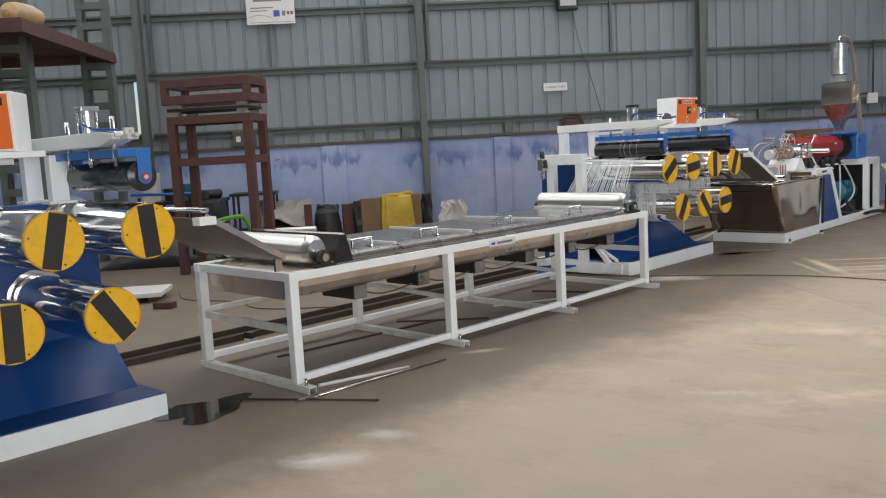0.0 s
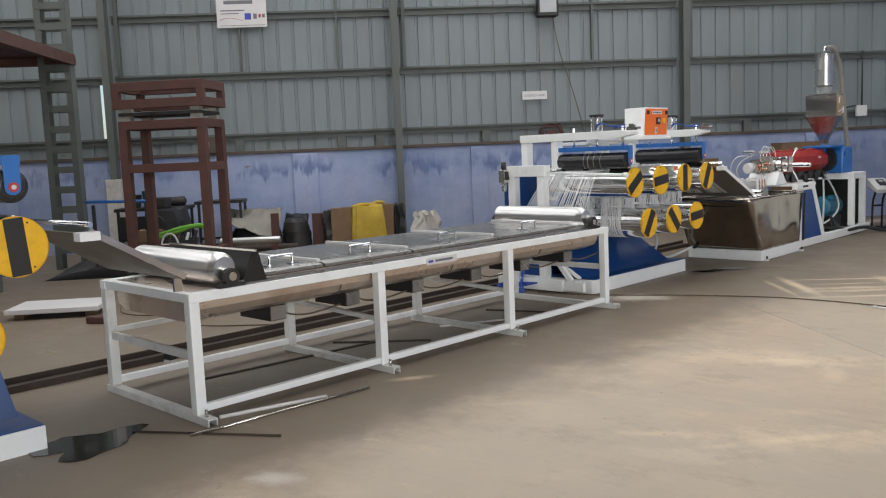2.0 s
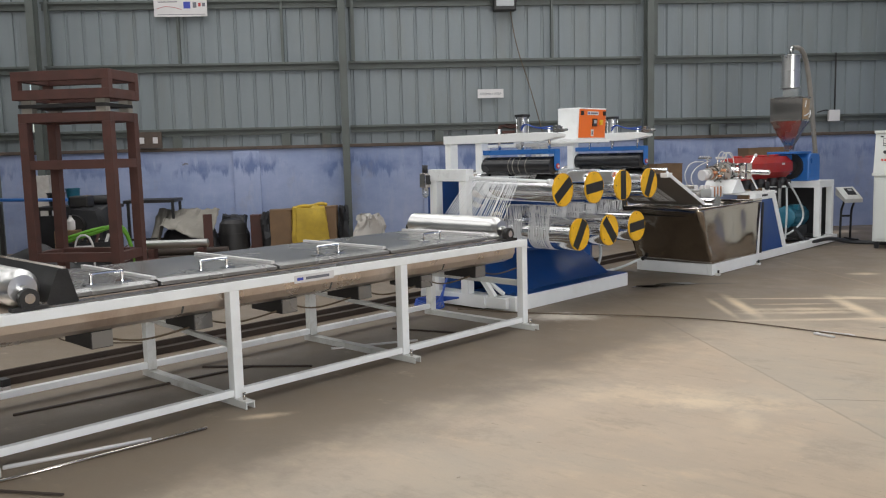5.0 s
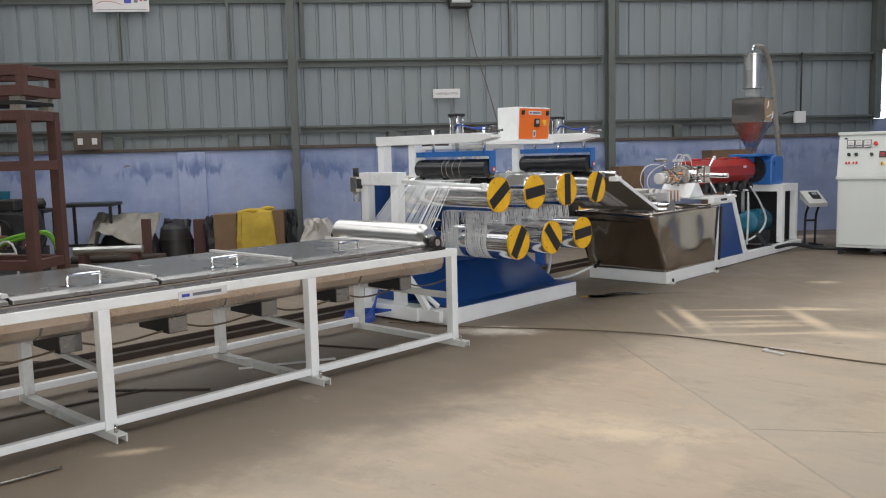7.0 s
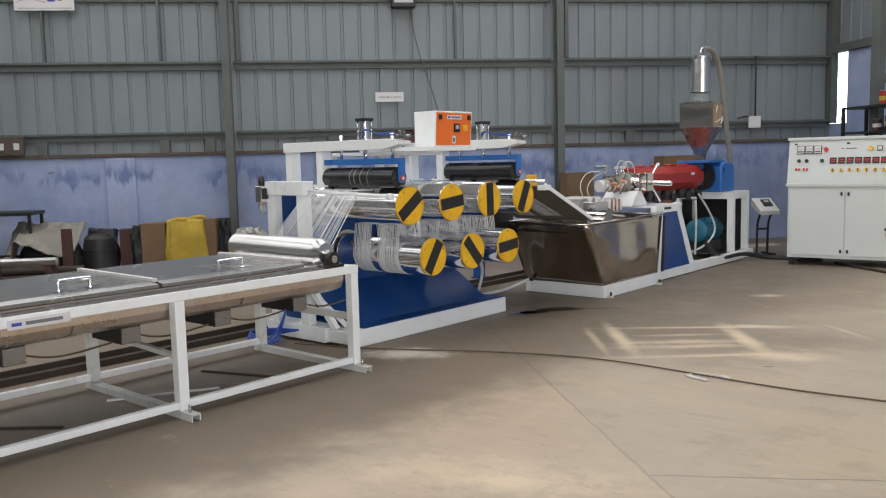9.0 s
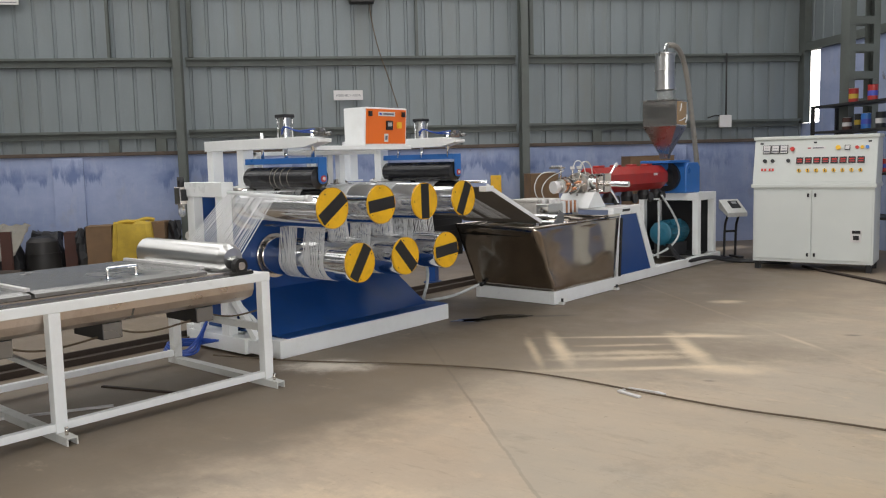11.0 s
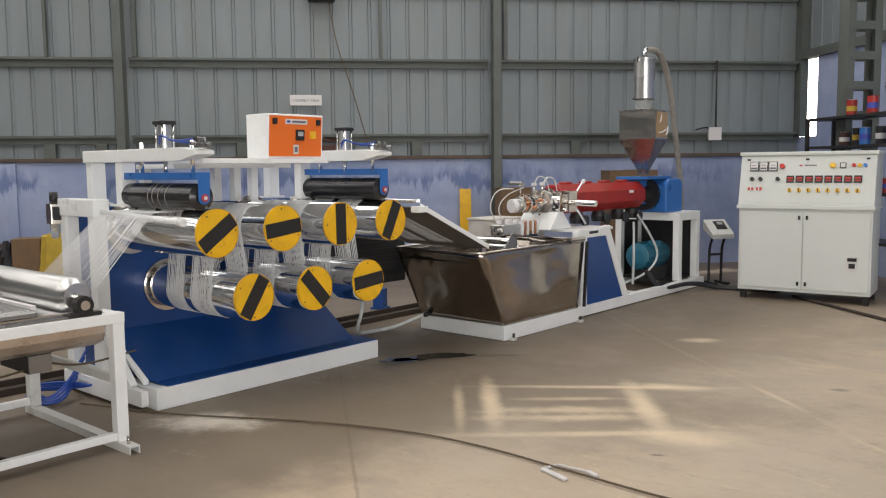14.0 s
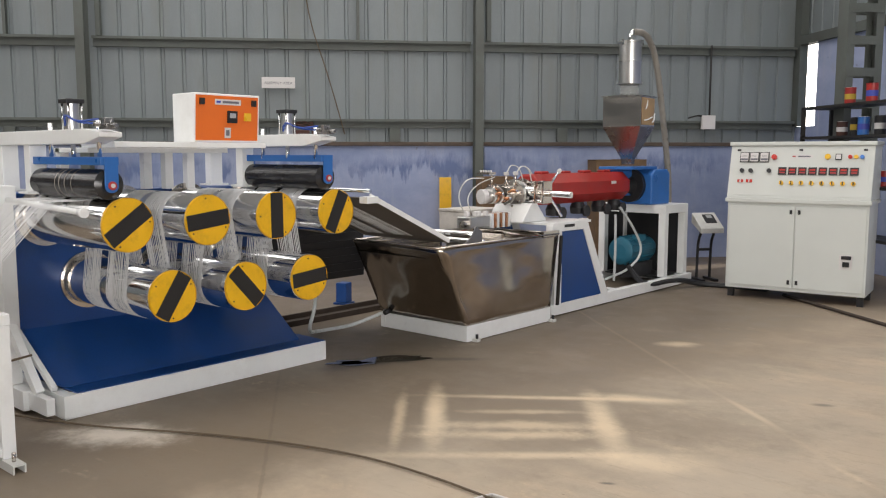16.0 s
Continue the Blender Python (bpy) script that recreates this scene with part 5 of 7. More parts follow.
    for yy, r in ((14.12, 0.142), (14.20, 0.125), (14.28, 0.150)):
        fl = G(o).ring((BX, yy, DZ), (BX, yy + 0.045, DZ), 0.055, r, 32).to("flange", BRUSHED if r < 0.15 else STEEL, e, "bright bolted flange")
        if r == 0.125:
            continue
        for k in range(8):
            a = radians(45 * k + 10)
            G(o).cyl((BX + (r - 0.028) * math.cos(a), yy - 0.022, DZ + (r - 0.028) * math.sin(a)), (BX + (r - 0.028) * math.cos(a), yy, DZ + (r - 0.028) * math.sin(a)), 0.013, 6).to("bolt", STEEL, fl)
    # transducer and fittings standing off the body
    for xx, yy, zz in ((-4.96, 13.84, DZ + 0.02), (-4.96, 13.95, DZ - 0.03), (-4.95, 14.04, DZ + 0.04)):
        G(o).cyl((-5.02, yy, zz), (xx + 0.04, yy - 0.02, zz), 0.016, 10).to("fitting", BRASS, e, "brass fitting")
        G(o).cyl((xx + 0.04, yy - 0.02, zz), (xx + 0.07, yy - 0.03, zz), 0.010, 8).to("fitting_nut", CHROME, e)
    for xx, yy in ((-5.10, 13.90), (-5.02, 14.02), (-4.97, 14.10), (-5.08, 14.25)):
        G(o).cyl((xx, yy, DZ + 0.07), (xx, yy, DZ + 0.185), 0.011, 8).to("probe", STEEL, e)
        G(o).box(xx - 0.018, xx + 0.018, yy - 0.018, yy + 0.018, DZ + 0.185, DZ + 0.215).to("terminal", PAPER, e)
    G(o).box(-5.16, -5.02, 13.76, 13.86, DZ + 0.195, DZ + 0.215).to("terminal_rail", STEEL, e)
    for k in range(5):
        xx = -5.15 + 0.03 * k
        G(o).cyl((xx, 13.80, DZ + 0.215), (xx, 13.80, DZ + 0.232), 0.009, 6).to("terminal_nut", PAPER, e)
    loops = (((-5.20, 13.66, 0.93), (-5.28, 13.60, 1.12), (-5.22, 13.66, 1.30), (-5.08, 13.76, 1.30)),
             ((-5.16, 13.70, 0.96), (-5.22, 13.66, 1.10), (-5.18, 13.76, 1.24), (-5.06, 13.90, 1.31)),
             ((-5.02, 14.02, 1.33), (-5.00, 14.06, 1.43), (-4.97, 14.16, 1.40), (-4.97, 14.22, 1.27)),
             ((-4.97, 14.10, 1.33), (-4.95, 14.16, 1.42), (-4.93, 14.26, 1.39), (-4.93, 14.31, 1.24)),
             ((-5.08, 14.25, 1.33), (-5.06, 14.31, 1.42), (-5.02, 14.40, 1.38), (-5.00, 14.42, 1.30)))
    for way_ in loops:
        G(o).path(way_, 0.0055, 6).to("thermocouple_wire", WHITEG, e, "pale braided wire")
    G(o).box(-5.07, -4.91, 13.36, 13.64, 0.865, 0.965).to("die_block", BRUSHED, e, "bright rectangular die block", 0.006)
    for k in range(7):
        G(o).box(-5.09, -4.895, 13.645 + 0.042 * k, 13.675 + 0.042 * k, 0.852, 0.985).to("block_heater", BRASS if k % 2 else STRAP, e, "copper-coloured heater plate" if k % 2 else "white heater plate", 0.003)
    G(o).box(-5.06, -4.92, 13.64, 13.95, 0.87, 0.965).to("block_core", STEEL, e)
    for xx, yy in ((-5.02, 13.44), (-4.97, 13.50), (-5.0, 13.58), (-4.95, 13.62)):
        G(o).box(xx - 0.02, xx + 0.02, yy - 0.02, yy + 0.02, 0.965, 1.01).to("insulator", PAPER, e, bevel=0.006)
    G(o).cyl((-4.96, 13.30, 0.905), (-4.96, 13.36, 0.905), 0.03, 16).to("die_lip", STEEL, e)
    CY = 14.235
    G(o).cyl((BX - 0.05, CY, 1.165), (-4.43, CY, 1.148), 0.030, 18).to("changer_rod", CHROME, e, "chrome screen changer rod")
    G(o).cyl((BX + 0.08, CY, 1.165), (-4.80, CY, 1.16), 0.056, 18).to("changer_sleeve", CHROME, e)
    for xx in (-4.80, -4.71):
        G(o).box(xx, xx + 0.022, CY - 0.08, CY + 0.07, 1.06, 1.27).to("changer_plate", STEEL, e, bevel=0.003)
    for s in (-1, 1):
        G(o).cyl((-4.72, CY + 0.045 * s, 1.165 + 0.085 * s), (BX + 0.1, CY + 0.045 * s, 1.165 + 0.085 * s), 0.015, 10).to("tie_rod", CHROME, e)
    G(o).path([(-4.72, CY + 0.02, 1.17), (-4.71, 14.34, 1.27), (-4.70, 14.42, 1.355)], 0.011, 8, 1).to("lever", CHROME, e, "steel hand lever")
    G(o).lathe((-4.70, 14.41, 1.34), (-4.695, 14.45, 1.38), ((0, 0.008), (0.3, 0.022), (0.7, 0.022), (1, 0.008)), 12).to("lever_knob", PAPER, e)
    G(o).path([(-4.72, CY + 0.02, 1.16), (-4.70, 14.36, 1.05), (-4.68, 14.46, 0.93)], 0.013, 8, 1).to("lever", CHROME, e)
    # gearbox on its stand
    zt = 0.945
    xs, ys0, ys1 = xn - 0.06, 16.50, 17.08
    for x0, y0 in ((xs - 0.085, ys0), (xs - 0.085, ys1 - 0.085), (-5.49, ys0), (-5.49, ys1 - 0.085)):
        G(o).box(x0, x0 + 0.085, y0, y0 + 0.085, 0.115, zt - 0.10).to("stand_leg", WHITE, e, bevel=0.004)
    G(o).box(-5.49, xs, ys0, ys1, zt - 0.10, zt).to("stand_top", WHITE, e, bevel=0.005)
    # black sheets added in place of the shade inside the stand
    G(o).box(-5.40, xs - 0.09, ys1 - 0.05, ys1 - 0.035, 0.115, zt - 0.10).to("back_panel", BLACK, e, "black back sheet added to darken the stand's inside")
    G(o).box(-5.45, -5.435, ys0 + 0.09, ys1 - 0.09, 0.115, zt - 0.10).to("side_panel", BLACK, e, "black side sheet added to darken the stand's inside")
    G(o).box(-5.40, xs - 0.09, ys0 + 0.02, ys1 - 0.05, 0.10, 0.115).to("stand_floor", BLACK, e)
    g = G(o)
    g.prism([(-5.30, 16.42, zt), (-5.30, 16.86, zt), (-5.30, 16.86, 1.30), (-5.30, 16.80, 1.35), (-5.30, 16.50, 1.35), (-5.30, 16.42, 1.29)], (0.545, 0, 0))
    g.to("gearbox", BLUEL, e, "blue cast gearbox", 0.02)
    G(o).box(-5.18, -4.985, 16.14, 16.40, 1.05, 1.345).to("feed_block", BLUEL, e, bevel=0.01)
    G(o).box(-5.22, -4.80, 16.02, 16.62, 1.352, 1.385).to("feed_throat", BLUEL, e, bevel=0.006)
    G(o).cyl((-5.03, 16.36, 1.165), (-5.03, 16.425, 1.165), 0.195, 32).to("coupling_flange", BLACK, e, "black round coupling flange")
    G(o).lathe((-5.03, 16.13, 1.165), (-5.03, 16.36, 1.165), ((0, 0.09), (0.7, 0.095), (1, 0.12)), 28).to("coupling", BLACK, e)
    # motor under the stand
    g = G(o).lathe((-5.0, 16.14, 0.42), (-5.0, 16.78, 0.42), ((0, 0.08), (0.02, 0.13), (0.05, 0.155), (0.9, 0.155), (1, 0.13)), 28)
    mo = g.to("motor", TEAL, e, "teal electric motor")
    for k in range(14):
        a = radians(360 / 14 * k)
        G(o).bar((-5.0 + 0.160 * math.cos(a), 16.2, 0.42 + 0.160 * math.sin(a)), (-5.0 + 0.160 * math.cos(a), 16.68, 0.42 + 0.160 * math.sin(a)), 0.010, 0.02, (math.cos(a), 0, math.sin(a))).to("cooling_fin", TEAL, mo)
    G(o).box(-5.13, -4.87, 16.25, 16.7, 0.112, 0.28).to("motor_foot", BLACK, e)
    G(o).box(-4.93, -4.86, 16.3, 16.5, 0.52, 0.60).to("terminal_box", TEAL, e, bevel=0.006)
    # hopper with sight window and vacuum loader
    HX, HY = -5.0, 16.29
    def ring4(h, z):
        return [(HX - h, HY - h, z), (HX + h, HY - h, z), (HX + h, HY + h, z), (HX - h, HY + h, z)]
    R45 = Matrix.Rotation(radians(8), 4, "Z")
    def sq(h, z):
        return [R45 @ Vector((p[0] - HX, p[1] - HY, 0)) + Vector((HX, HY, z)) for p in ring4(h, 0)]
    g = G(o)
    lv = [[g.v(p) for p in sq(h, z)] for h, z in ((0.055, 1.41), (0.06, 1.47), (0.222, 1.83))]
    for a, b in zip(lv, lv[1:]):
        for i in range(4):
            g.f([a[i], a[(i + 1) % 4], b[(i + 1) % 4], b[i]])
    g.f(lv[0][::-1])
    g.to("hopper_cone", STEELC, e, "stainless hopper cone")
    g = G(o)
    lv = [[g.v(p) for p in sq(0.222, z)] for z in (1.83, 2.16)]
    for i in (0, 1, 2, 3):
        g.f([lv[0][i], lv[0][(i + 1) % 4], lv[1][(i + 1) % 4], lv[1][i]])
    g.to("hopper_body", STEEL, e, "stainless hopper body")
    g = G(o)
    a, b = sq(0.224, 1.85), sq(0.224, 2.15)
    g.prism([a[1].lerp(a[2], 0.06), a[1].lerp(a[2], 0.94), b[1].lerp(b[2], 0.94), b[1].lerp(b[2], 0.06)], R45 @ Vector((0.003, 0, 0)))
    g.to("sight_panel", TAN, e, "tan film over the hopper window")
    g = G(o)
    lv = [sq(0.238, z) for z in (2.16, 2.175)]
    g.prism(lv[0], (0, 0, 0.014))
    g.to("hopper_lid", STEELD, e)
    G(o).lathe((HX, HY, 2.190), (HX, HY, 2.31), ((0, 0.115), (0.1, 0.105), (0.9, 0.105), (1, 0.12)), 28).to("loader_neck", ACRYLIC, e, "clear loader neck")
    G(o).lathe((HX, HY, 2.31), (HX, HY, 2.80), ((0, 0.142), (0.035, 0.142), (0.04, 0.124), (0.50, 0.124), (0.505, 0.136), (0.53, 0.136), (0.535, 0.124), (0.93, 0.124), (0.935, 0.14), (0.97, 0.14), (0.98, 0.11), (1, 0.04)), 32).to("vacuum_loader", BRUSHED, e, "shiny cylindrical vacuum loader")
    for a in (0.6, 2.5, 4.6):
        G(o).box(HX + 0.13 * math.cos(a) - 0.012, HX + 0.13 * math.cos(a) + 0.012, HY + 0.13 * math.sin(a) - 0.012, HY + 0.13 * math.sin(a) + 0.012, 2.74, 2.80).to("toggle_clip", CHROME, e)
    G(o).path([(HX, HY, 2.80), (HX, HY, 2.87), (HX + 0.01, HY + 0.06, 2.90)], 0.03, 10, 2).to("loader_elbow", CHROME, e)
    G(o).path([(HX + 0.01, HY + 0.04, 2.895), (HX + 0.05, 16.52, 2.90), (HX + 0.05, 16.70, 2.78), (HX + 0.05, 16.83, 2.56), (HX + 0.05, 16.93, 2.28), (HX + 0.05, 17.02, 1.95), (HX + 0.05, 17.12, 1.6), (HX + 0.05, 17.22, 1.25), (HX + 0.05, 17.24, 0.7), (HX + 0.1, 17.30, 0.25)], 0.036, 12).to("suction_hose", SUCTION, e, "translucent tan suction hose")
    # fold marks on the film, their glints painted white
    for z0, z1, y0, y1 in ((2.02, 2.12, -0.06, 0.0), (1.90, 1.94, -0.16, 0.12), (1.88, 1.98, 0.12, 0.17)):
        G(o).path([(HX + 0.232, HY + y0, z0), (HX + 0.239, HY + (y0 + y1) / 2, (z0 + z1) / 2 - 0.02), (HX + 0.229, HY + y1, z1)], 0.009, 6).to("film_fold", STRAP, e, "fold in the film with its glint painted white")
    # small hoses at the motor
    G(o).path([(xn - 0.22, 15.75, 0.95), (xn - 0.16, 15.95, 0.72), (xn - 0.12, 16.12, 0.45), (xn - 0.2, 15.95, 0.25), (xn - 0.3, 15.6, 0.17)], 0.014, 8).to("cooling_hose", HOSE, e)
    G(o).path([(xn - 0.2, 15.62, 0.88), (xn - 0.18, 15.6, 0.5), (xn - 0.22, 15.65, 0.16)], 0.014, 8).to("cooling_hose", HOSE, e)
    return e


extruder()


# ---- control cabinet ----
def cabinet():
    c = thing("control_cabinet", "cream control cabinet with sloping instrument desk and two doors", "control cabinet", (-3.87, 16.42, 0), 7.4)
    w, d = 1.39, 0.62
    G().box(0.01, w - 0.01, 0.0, d, 0.10, 1.02).to("body", CREAM, c, bevel=0.006)
    for xx in (0.03, w - 0.09):
        for yy in (0.03, d - 0.09):
            G().box(xx, xx + 0.06, yy, yy + 0.06, 0.0, 0.10).to("foot", BLACK, c)
    G().box(-0.012, w + 0.012, -0.035, d + 0.01, 1.02, 1.065).to("desk_ledge", CREAM, c, bevel=0.008)
    g = G()
    g.prism([(0, -0.02, 1.065), (0, d, 1.065), (0, d, 1.61), (0, 0.11, 1.61)], (w, 0, 0))
    g.to("console", CREAM, c, bevel=0.006)
    G().box(-0.015, w + 0.015, 0.085, d + 0.01, 1.61, 1.652).to("console_top", CREAM, c, bevel=0.008)
    for k in range(2):
        x0 = 0.03 + k * (w - 0.05) / 2
        door = G().box(x0, x0 + (w - 0.07) / 2, -0.016, 0.0, 0.14, 0.985).to("door", CREAM, c, "cream sheet-metal door", 0.004)
        xh = x0 + ((w - 0.07) / 2 - 0.035 if k == 0 else 0.035)
        for zz in (0.20, 0.93):
            G().box(xh - 0.012, xh + 0.012, -0.030, -0.016, zz - 0.022, zz + 0.022).to("lock", BLACK, door, "black quarter-turn lock", 0.003)
    G().box(1.13, 1.25, -0.021, -0.016, 0.37, 0.52).to("isolator_plate", PAPER, c, "white isolator plate")
    G().box(1.165, 1.225, -0.035, -0.021, 0.40, 0.45).to("isolator", BLACK, c)
    G().box(1.15, 1.24, -0.030, -0.021, 0.475, 0.51).to("isolator_switch", BLACK, c)
    # instruments on the sloping face
    ang = math.atan2(0.13, 0.545)
    m = Matrix.Translation((w / 2, 0.045, 1.3375)) @ Matrix.Rotation(radians(90) - ang, 4, "X")

    def inst(name, x, z, a, b, mt, lift=0.0, deep=0.006, label="", parent=None, round_=False):
        g = G()
        if round_:
            g.cyl((x, z, lift), (x, z, lift + deep), a, 16)
        else:
            g.box(x - a / 2, x + a / 2, z - b / 2, z + b / 2, lift, lift + deep)
        ob = g.to(name, mt, parent or c, label)
        ob.data.transform(m)
        return ob

    plate = inst("instrument_panel", 0, 0.0, 1.31, 0.50, CREAM, 0.0, 0.004, "cream instrument panel")
    for k in range(3):
        inst("ammeter_bezel", -0.545 + 0.10 * k, 0.155, 0.094, 0.108, BLACK, 0.004, 0.012, "black bezel", plate)
        mt = inst("ammeter", -0.545 + 0.10 * k, 0.155, 0.078, 0.092, PAPER, 0.004, 0.02, "white dial ammeter", plate)
        inst("dial_print", -0.545 + 0.10 * k, 0.13, 0.07, 0.02, INK, 0.0245, 0.0008, "", mt)
        inst("needle", -0.545 + 0.10 * k, 0.165, 0.05, 0.006, INK, 0.0245, 0.0008, "", mt)
    inst("stop_button", -0.245, 0.155, 0.026, 0, REDLAMP, 0.004, 0.035, "red stop button", plate, True)
    inst("nameplate", 0.03, 0.165, 0.20, 0.035, PAPER, 0.004, 0.003, "white maker's plate", plate)
    inst("print", 0.045, 0.165, 0.12, 0.014, INK, 0.0074, 0.0006, "", plate)
    inst("print", -0.055, 0.165, 0.03, 0.014, INKRED, 0.0074, 0.0006, "", plate)
    inst("main_switch", 0.27, 0.16, 0.028, 0, YELLAMP, 0.004, 0.03, "yellow main switch", plate, True)
    inst("voltmeter", 0.37, 0.16, 0.06, 0.06, BLACK, 0.004, 0.016, "black voltmeter", plate)
    inst("voltmeter_face", 0.37, 0.16, 0.045, 0.045, PAPER, 0.020, 0.002, "", plate)
    for k, mt in enumerate((REDLAMP, YELLAMP, BLUELAMP)):
        inst("pilot_lamp", 0.475 + 0.055 * k, 0.16, 0.020, 0, mt, 0.004, 0.02, ("red", "yellow", "blue")[k] + " pilot lamp", plate, True)
    for xx in (-0.56, -0.47, -0.285):
        inst("speed_knob", xx, 0.01, 0.022, 0, BLACK, 0.004, 0.03, "black speed knob", plate, True)
    for xx in (-0.57, -0.48):
        k = inst("push_button", xx, -0.10, 0.06, 0.03, REDLAMP, 0.004, 0.012, "red push buttons", plate)
        inst("push_button_cap", xx, -0.10, 0.012, 0.034, PAPER, 0.016, 0.002, "", k)
    for k in range(8):
        xx = -0.155 + 0.097 * k
        tc = inst("temperature_controller", xx, 0.01, 0.078, 0.078, BLACK, 0.004, 0.014, "black temperature controller with red digits", plate)
        inst("digits", xx, 0.022, 0.055, 0.018, REDLAMP, 0.018, 0.001, "", tc)
        inst("digits", xx, -0.006, 0.055, 0.014, INKRED, 0.018, 0.001, "", tc)
        inst("zone_switch", xx, -0.115, 0.022, 0, YELLAMP, 0.004, 0.024, "yellow zone switch", plate, True)
        inst("zone_switch_bar", xx, -0.115, 0.010, 0.036, BLACK, 0.028, 0.006, "", plate)
    for xx in (-0.61, 0.01, 0.61):
        inst("lock", xx, 0.232, 0.035, 0.018, BLACK, 0.004, 0.012, "black lock", plate)
    return c


cabinet()


# ---- wall fittings ----
def on_wall(name, label, category, s, z, q=Q1 - 0.05):
    return thing(name, label, category, hall(s, q, z), TH)


p = on_wall("poster", "white printed maker's poster on the wall", "poster", -0.33, 4.15)
G().box(-0.43, 0.43, -0.004, 0.0, -0.30, 0.32).to("sheet", PAPER, p)
for x0, x1, z0, z1, mt in ((-0.36, 0.05, -0.02, 0.0, INK), (-0.36, -0.05, -0.07, -0.055, INK), (0.05, 0.16, -0.17, -0.06, INKBLUE), (0.20, 0.26, -0.16, -0.07, INK), (0.29, 0.33, -0.14, -0.08, INKRED), (0.35, 0.40, -0.14, -0.08, INK), (-0.38, 0.40, -0.27, -0.262, INK), (-0.30, 0.2, 0.10, 0.16, INK)):
    G().box(x0, x1, -0.0052, -0.004, z0, z1).to("print", mt, p)
G().path([(-0.38, -0.006, -0.17), (-0.25, -0.006, -0.13), (-0.1, -0.006, -0.15), (0.02, -0.006, -0.19)], 0.004, 5).to("print", INKRED, p)

p = on_wall("wall_sign", "small white sign reading ASSEMBLY AREA", "sign", 4.81, 2.495, Q1 - 0.02)
G().box(-0.225, 0.225, -0.012, 0.0, -0.075, 0.075).to("board", PAPER, p, bevel=0.003)
word("ASSEMBLY AREA", 0.052, INK, p, Matrix.Translation((0, -0.0135, -0.005)) @ Matrix.Rotation(radians(90), 4, "X"))

p = on_wall("floodlight", "dark grey floodlight fixed high on the wall", "floodlight", 5.06, 4.03, Q1 - 0.12)
G().box(-0.19, 0.19, -0.10, 0.06, -0.17, 0.20).to("housing", DARK, p, bevel=0.02)
G().box(-0.15, 0.15, -0.112, -0.101, -0.10, 0.16).to("glass", LAMPGLASS, p, "grey lamp glass", 0.003)
G().bar((-0.21, 0.0, 0.0), (-0.21, 0.08, 0.0), 0.02, 0.05).to("bracket", DARK, p)
G().bar((0.21, 0.0, 0.0), (0.21, 0.08, 0.0), 0.02, 0.05).to("bracket", DARK, p)

p = on_wall("socket_box", "white surface-mounted socket box with conduit", "socket box", 10.96, 1.985, Q1 - 0.05)
G().box(-0.10, 0.10, -0.06, 0.0, -0.10, 0.10).to("box", PAPER, p, bevel=0.006)
G().cyl((0.02, -0.02, 0.10), (0.02, -0.02, 1.10), 0.014, 8).to("conduit", DARK, p)
G().path([(-0.10, -0.03, 0.09), (-0.16, -0.03, 0.10), (-0.30, -0.02, 0.06)], 0.012, 6).to("conduit", DARK, p)

p = on_wall("hanging_cable", "thin dark cable hanging down the wall", "cable", 5.2, 3.0, Q1 - 0.1)
G().path([(-0.05, 0.03, 1.0), (0.05, 0.0, 0.3), (0.25, -0.01, -0.3), (0.38, 0.0, -0.75), (0.5, 0.02, -1.2)], 0.008, 6).to("wire", CABLE, p)

p = on_wall("switch_board", "brown wooden switch board with two white sockets", "switch board", -0.95, 1.83, Q1 - 0.10)
G().box(-0.22, 0.20, -0.03, 0.02, -0.13, 0.14).to("board", LEDGE, p, bevel=0.004)
for xx in (-0.12, 0.10):
    G().box(xx - 0.04, xx + 0.04, -0.042, -0.03, -0.05, 0.05).to("socket", PAPER, p, "white socket", 0.003)


# ---- lattice columns, mezzanine and rack ----
def lattice(s, q, wide, top, bottom=0.0, rz=0.0, step=0.30):
    c = thing("lattice_column", "grey-green lattice column of channels and battens", "column", hall(s, q, 0), TH + rz, kind="structure", group="lattice columns")
    for x in (-wide / 2, wide / 2):
        g = G()
        sx = 1 if x < 0 else -1
        g.box(x, x + sx * 0.09, -0.10, -0.092, bottom, top)
        g.box(x, x + sx * 0.09, 0.092, 0.10, bottom, top)
        g.box(x, x + sx * 0.008, -0.092, 0.092, bottom, top)
        g.to("chord", GIRT, c)
    z = bottom + 0.25
    while z < top:
        G().box(-wide / 2 + 0.01, wide / 2 - 0.01, -0.107, -0.1005, z, z + 0.10).to("batten", GIRT, c)
        G().box(-wide / 2 + 0.01, wide / 2 - 0.01, 0.1005, 0.107, z, z + 0.10).to("batten", GIRT, c)
        z += step
    return c


lattice(-2.78, 14.9, 0.46, ROOF)
lattice(-3.15, 12.6, 0.50, ROOF)
lattice(11.6, 14.45, 0.44, ROOF, step=0.36)

mz = thing("mezzanine", "brown timber storage platform on steel beams", "platform", hall(-4.6, 13.3, 3.1), TH)
for k in range(8):
    G().box(-1.9 + 0.5 * k, -1.9 + 0.5 * k + 0.49, -1.9, 1.62, 0.06, 0.10).to("board", RUST, mz, "brown stained deck board", 0.004)
G().box(-1.9, 2.1, 1.52, 1.62, -0.06, 0.058).to("beam", RUST, mz)
G().box(-1.9, 2.1, -1.9, -1.8, -0.06, 0.058).to("beam", RUST, mz)
G().box(2.0, 2.1, -1.8, 1.52, -0.06, 0.058).to("beam", RUST, mz, "brown edge beam")
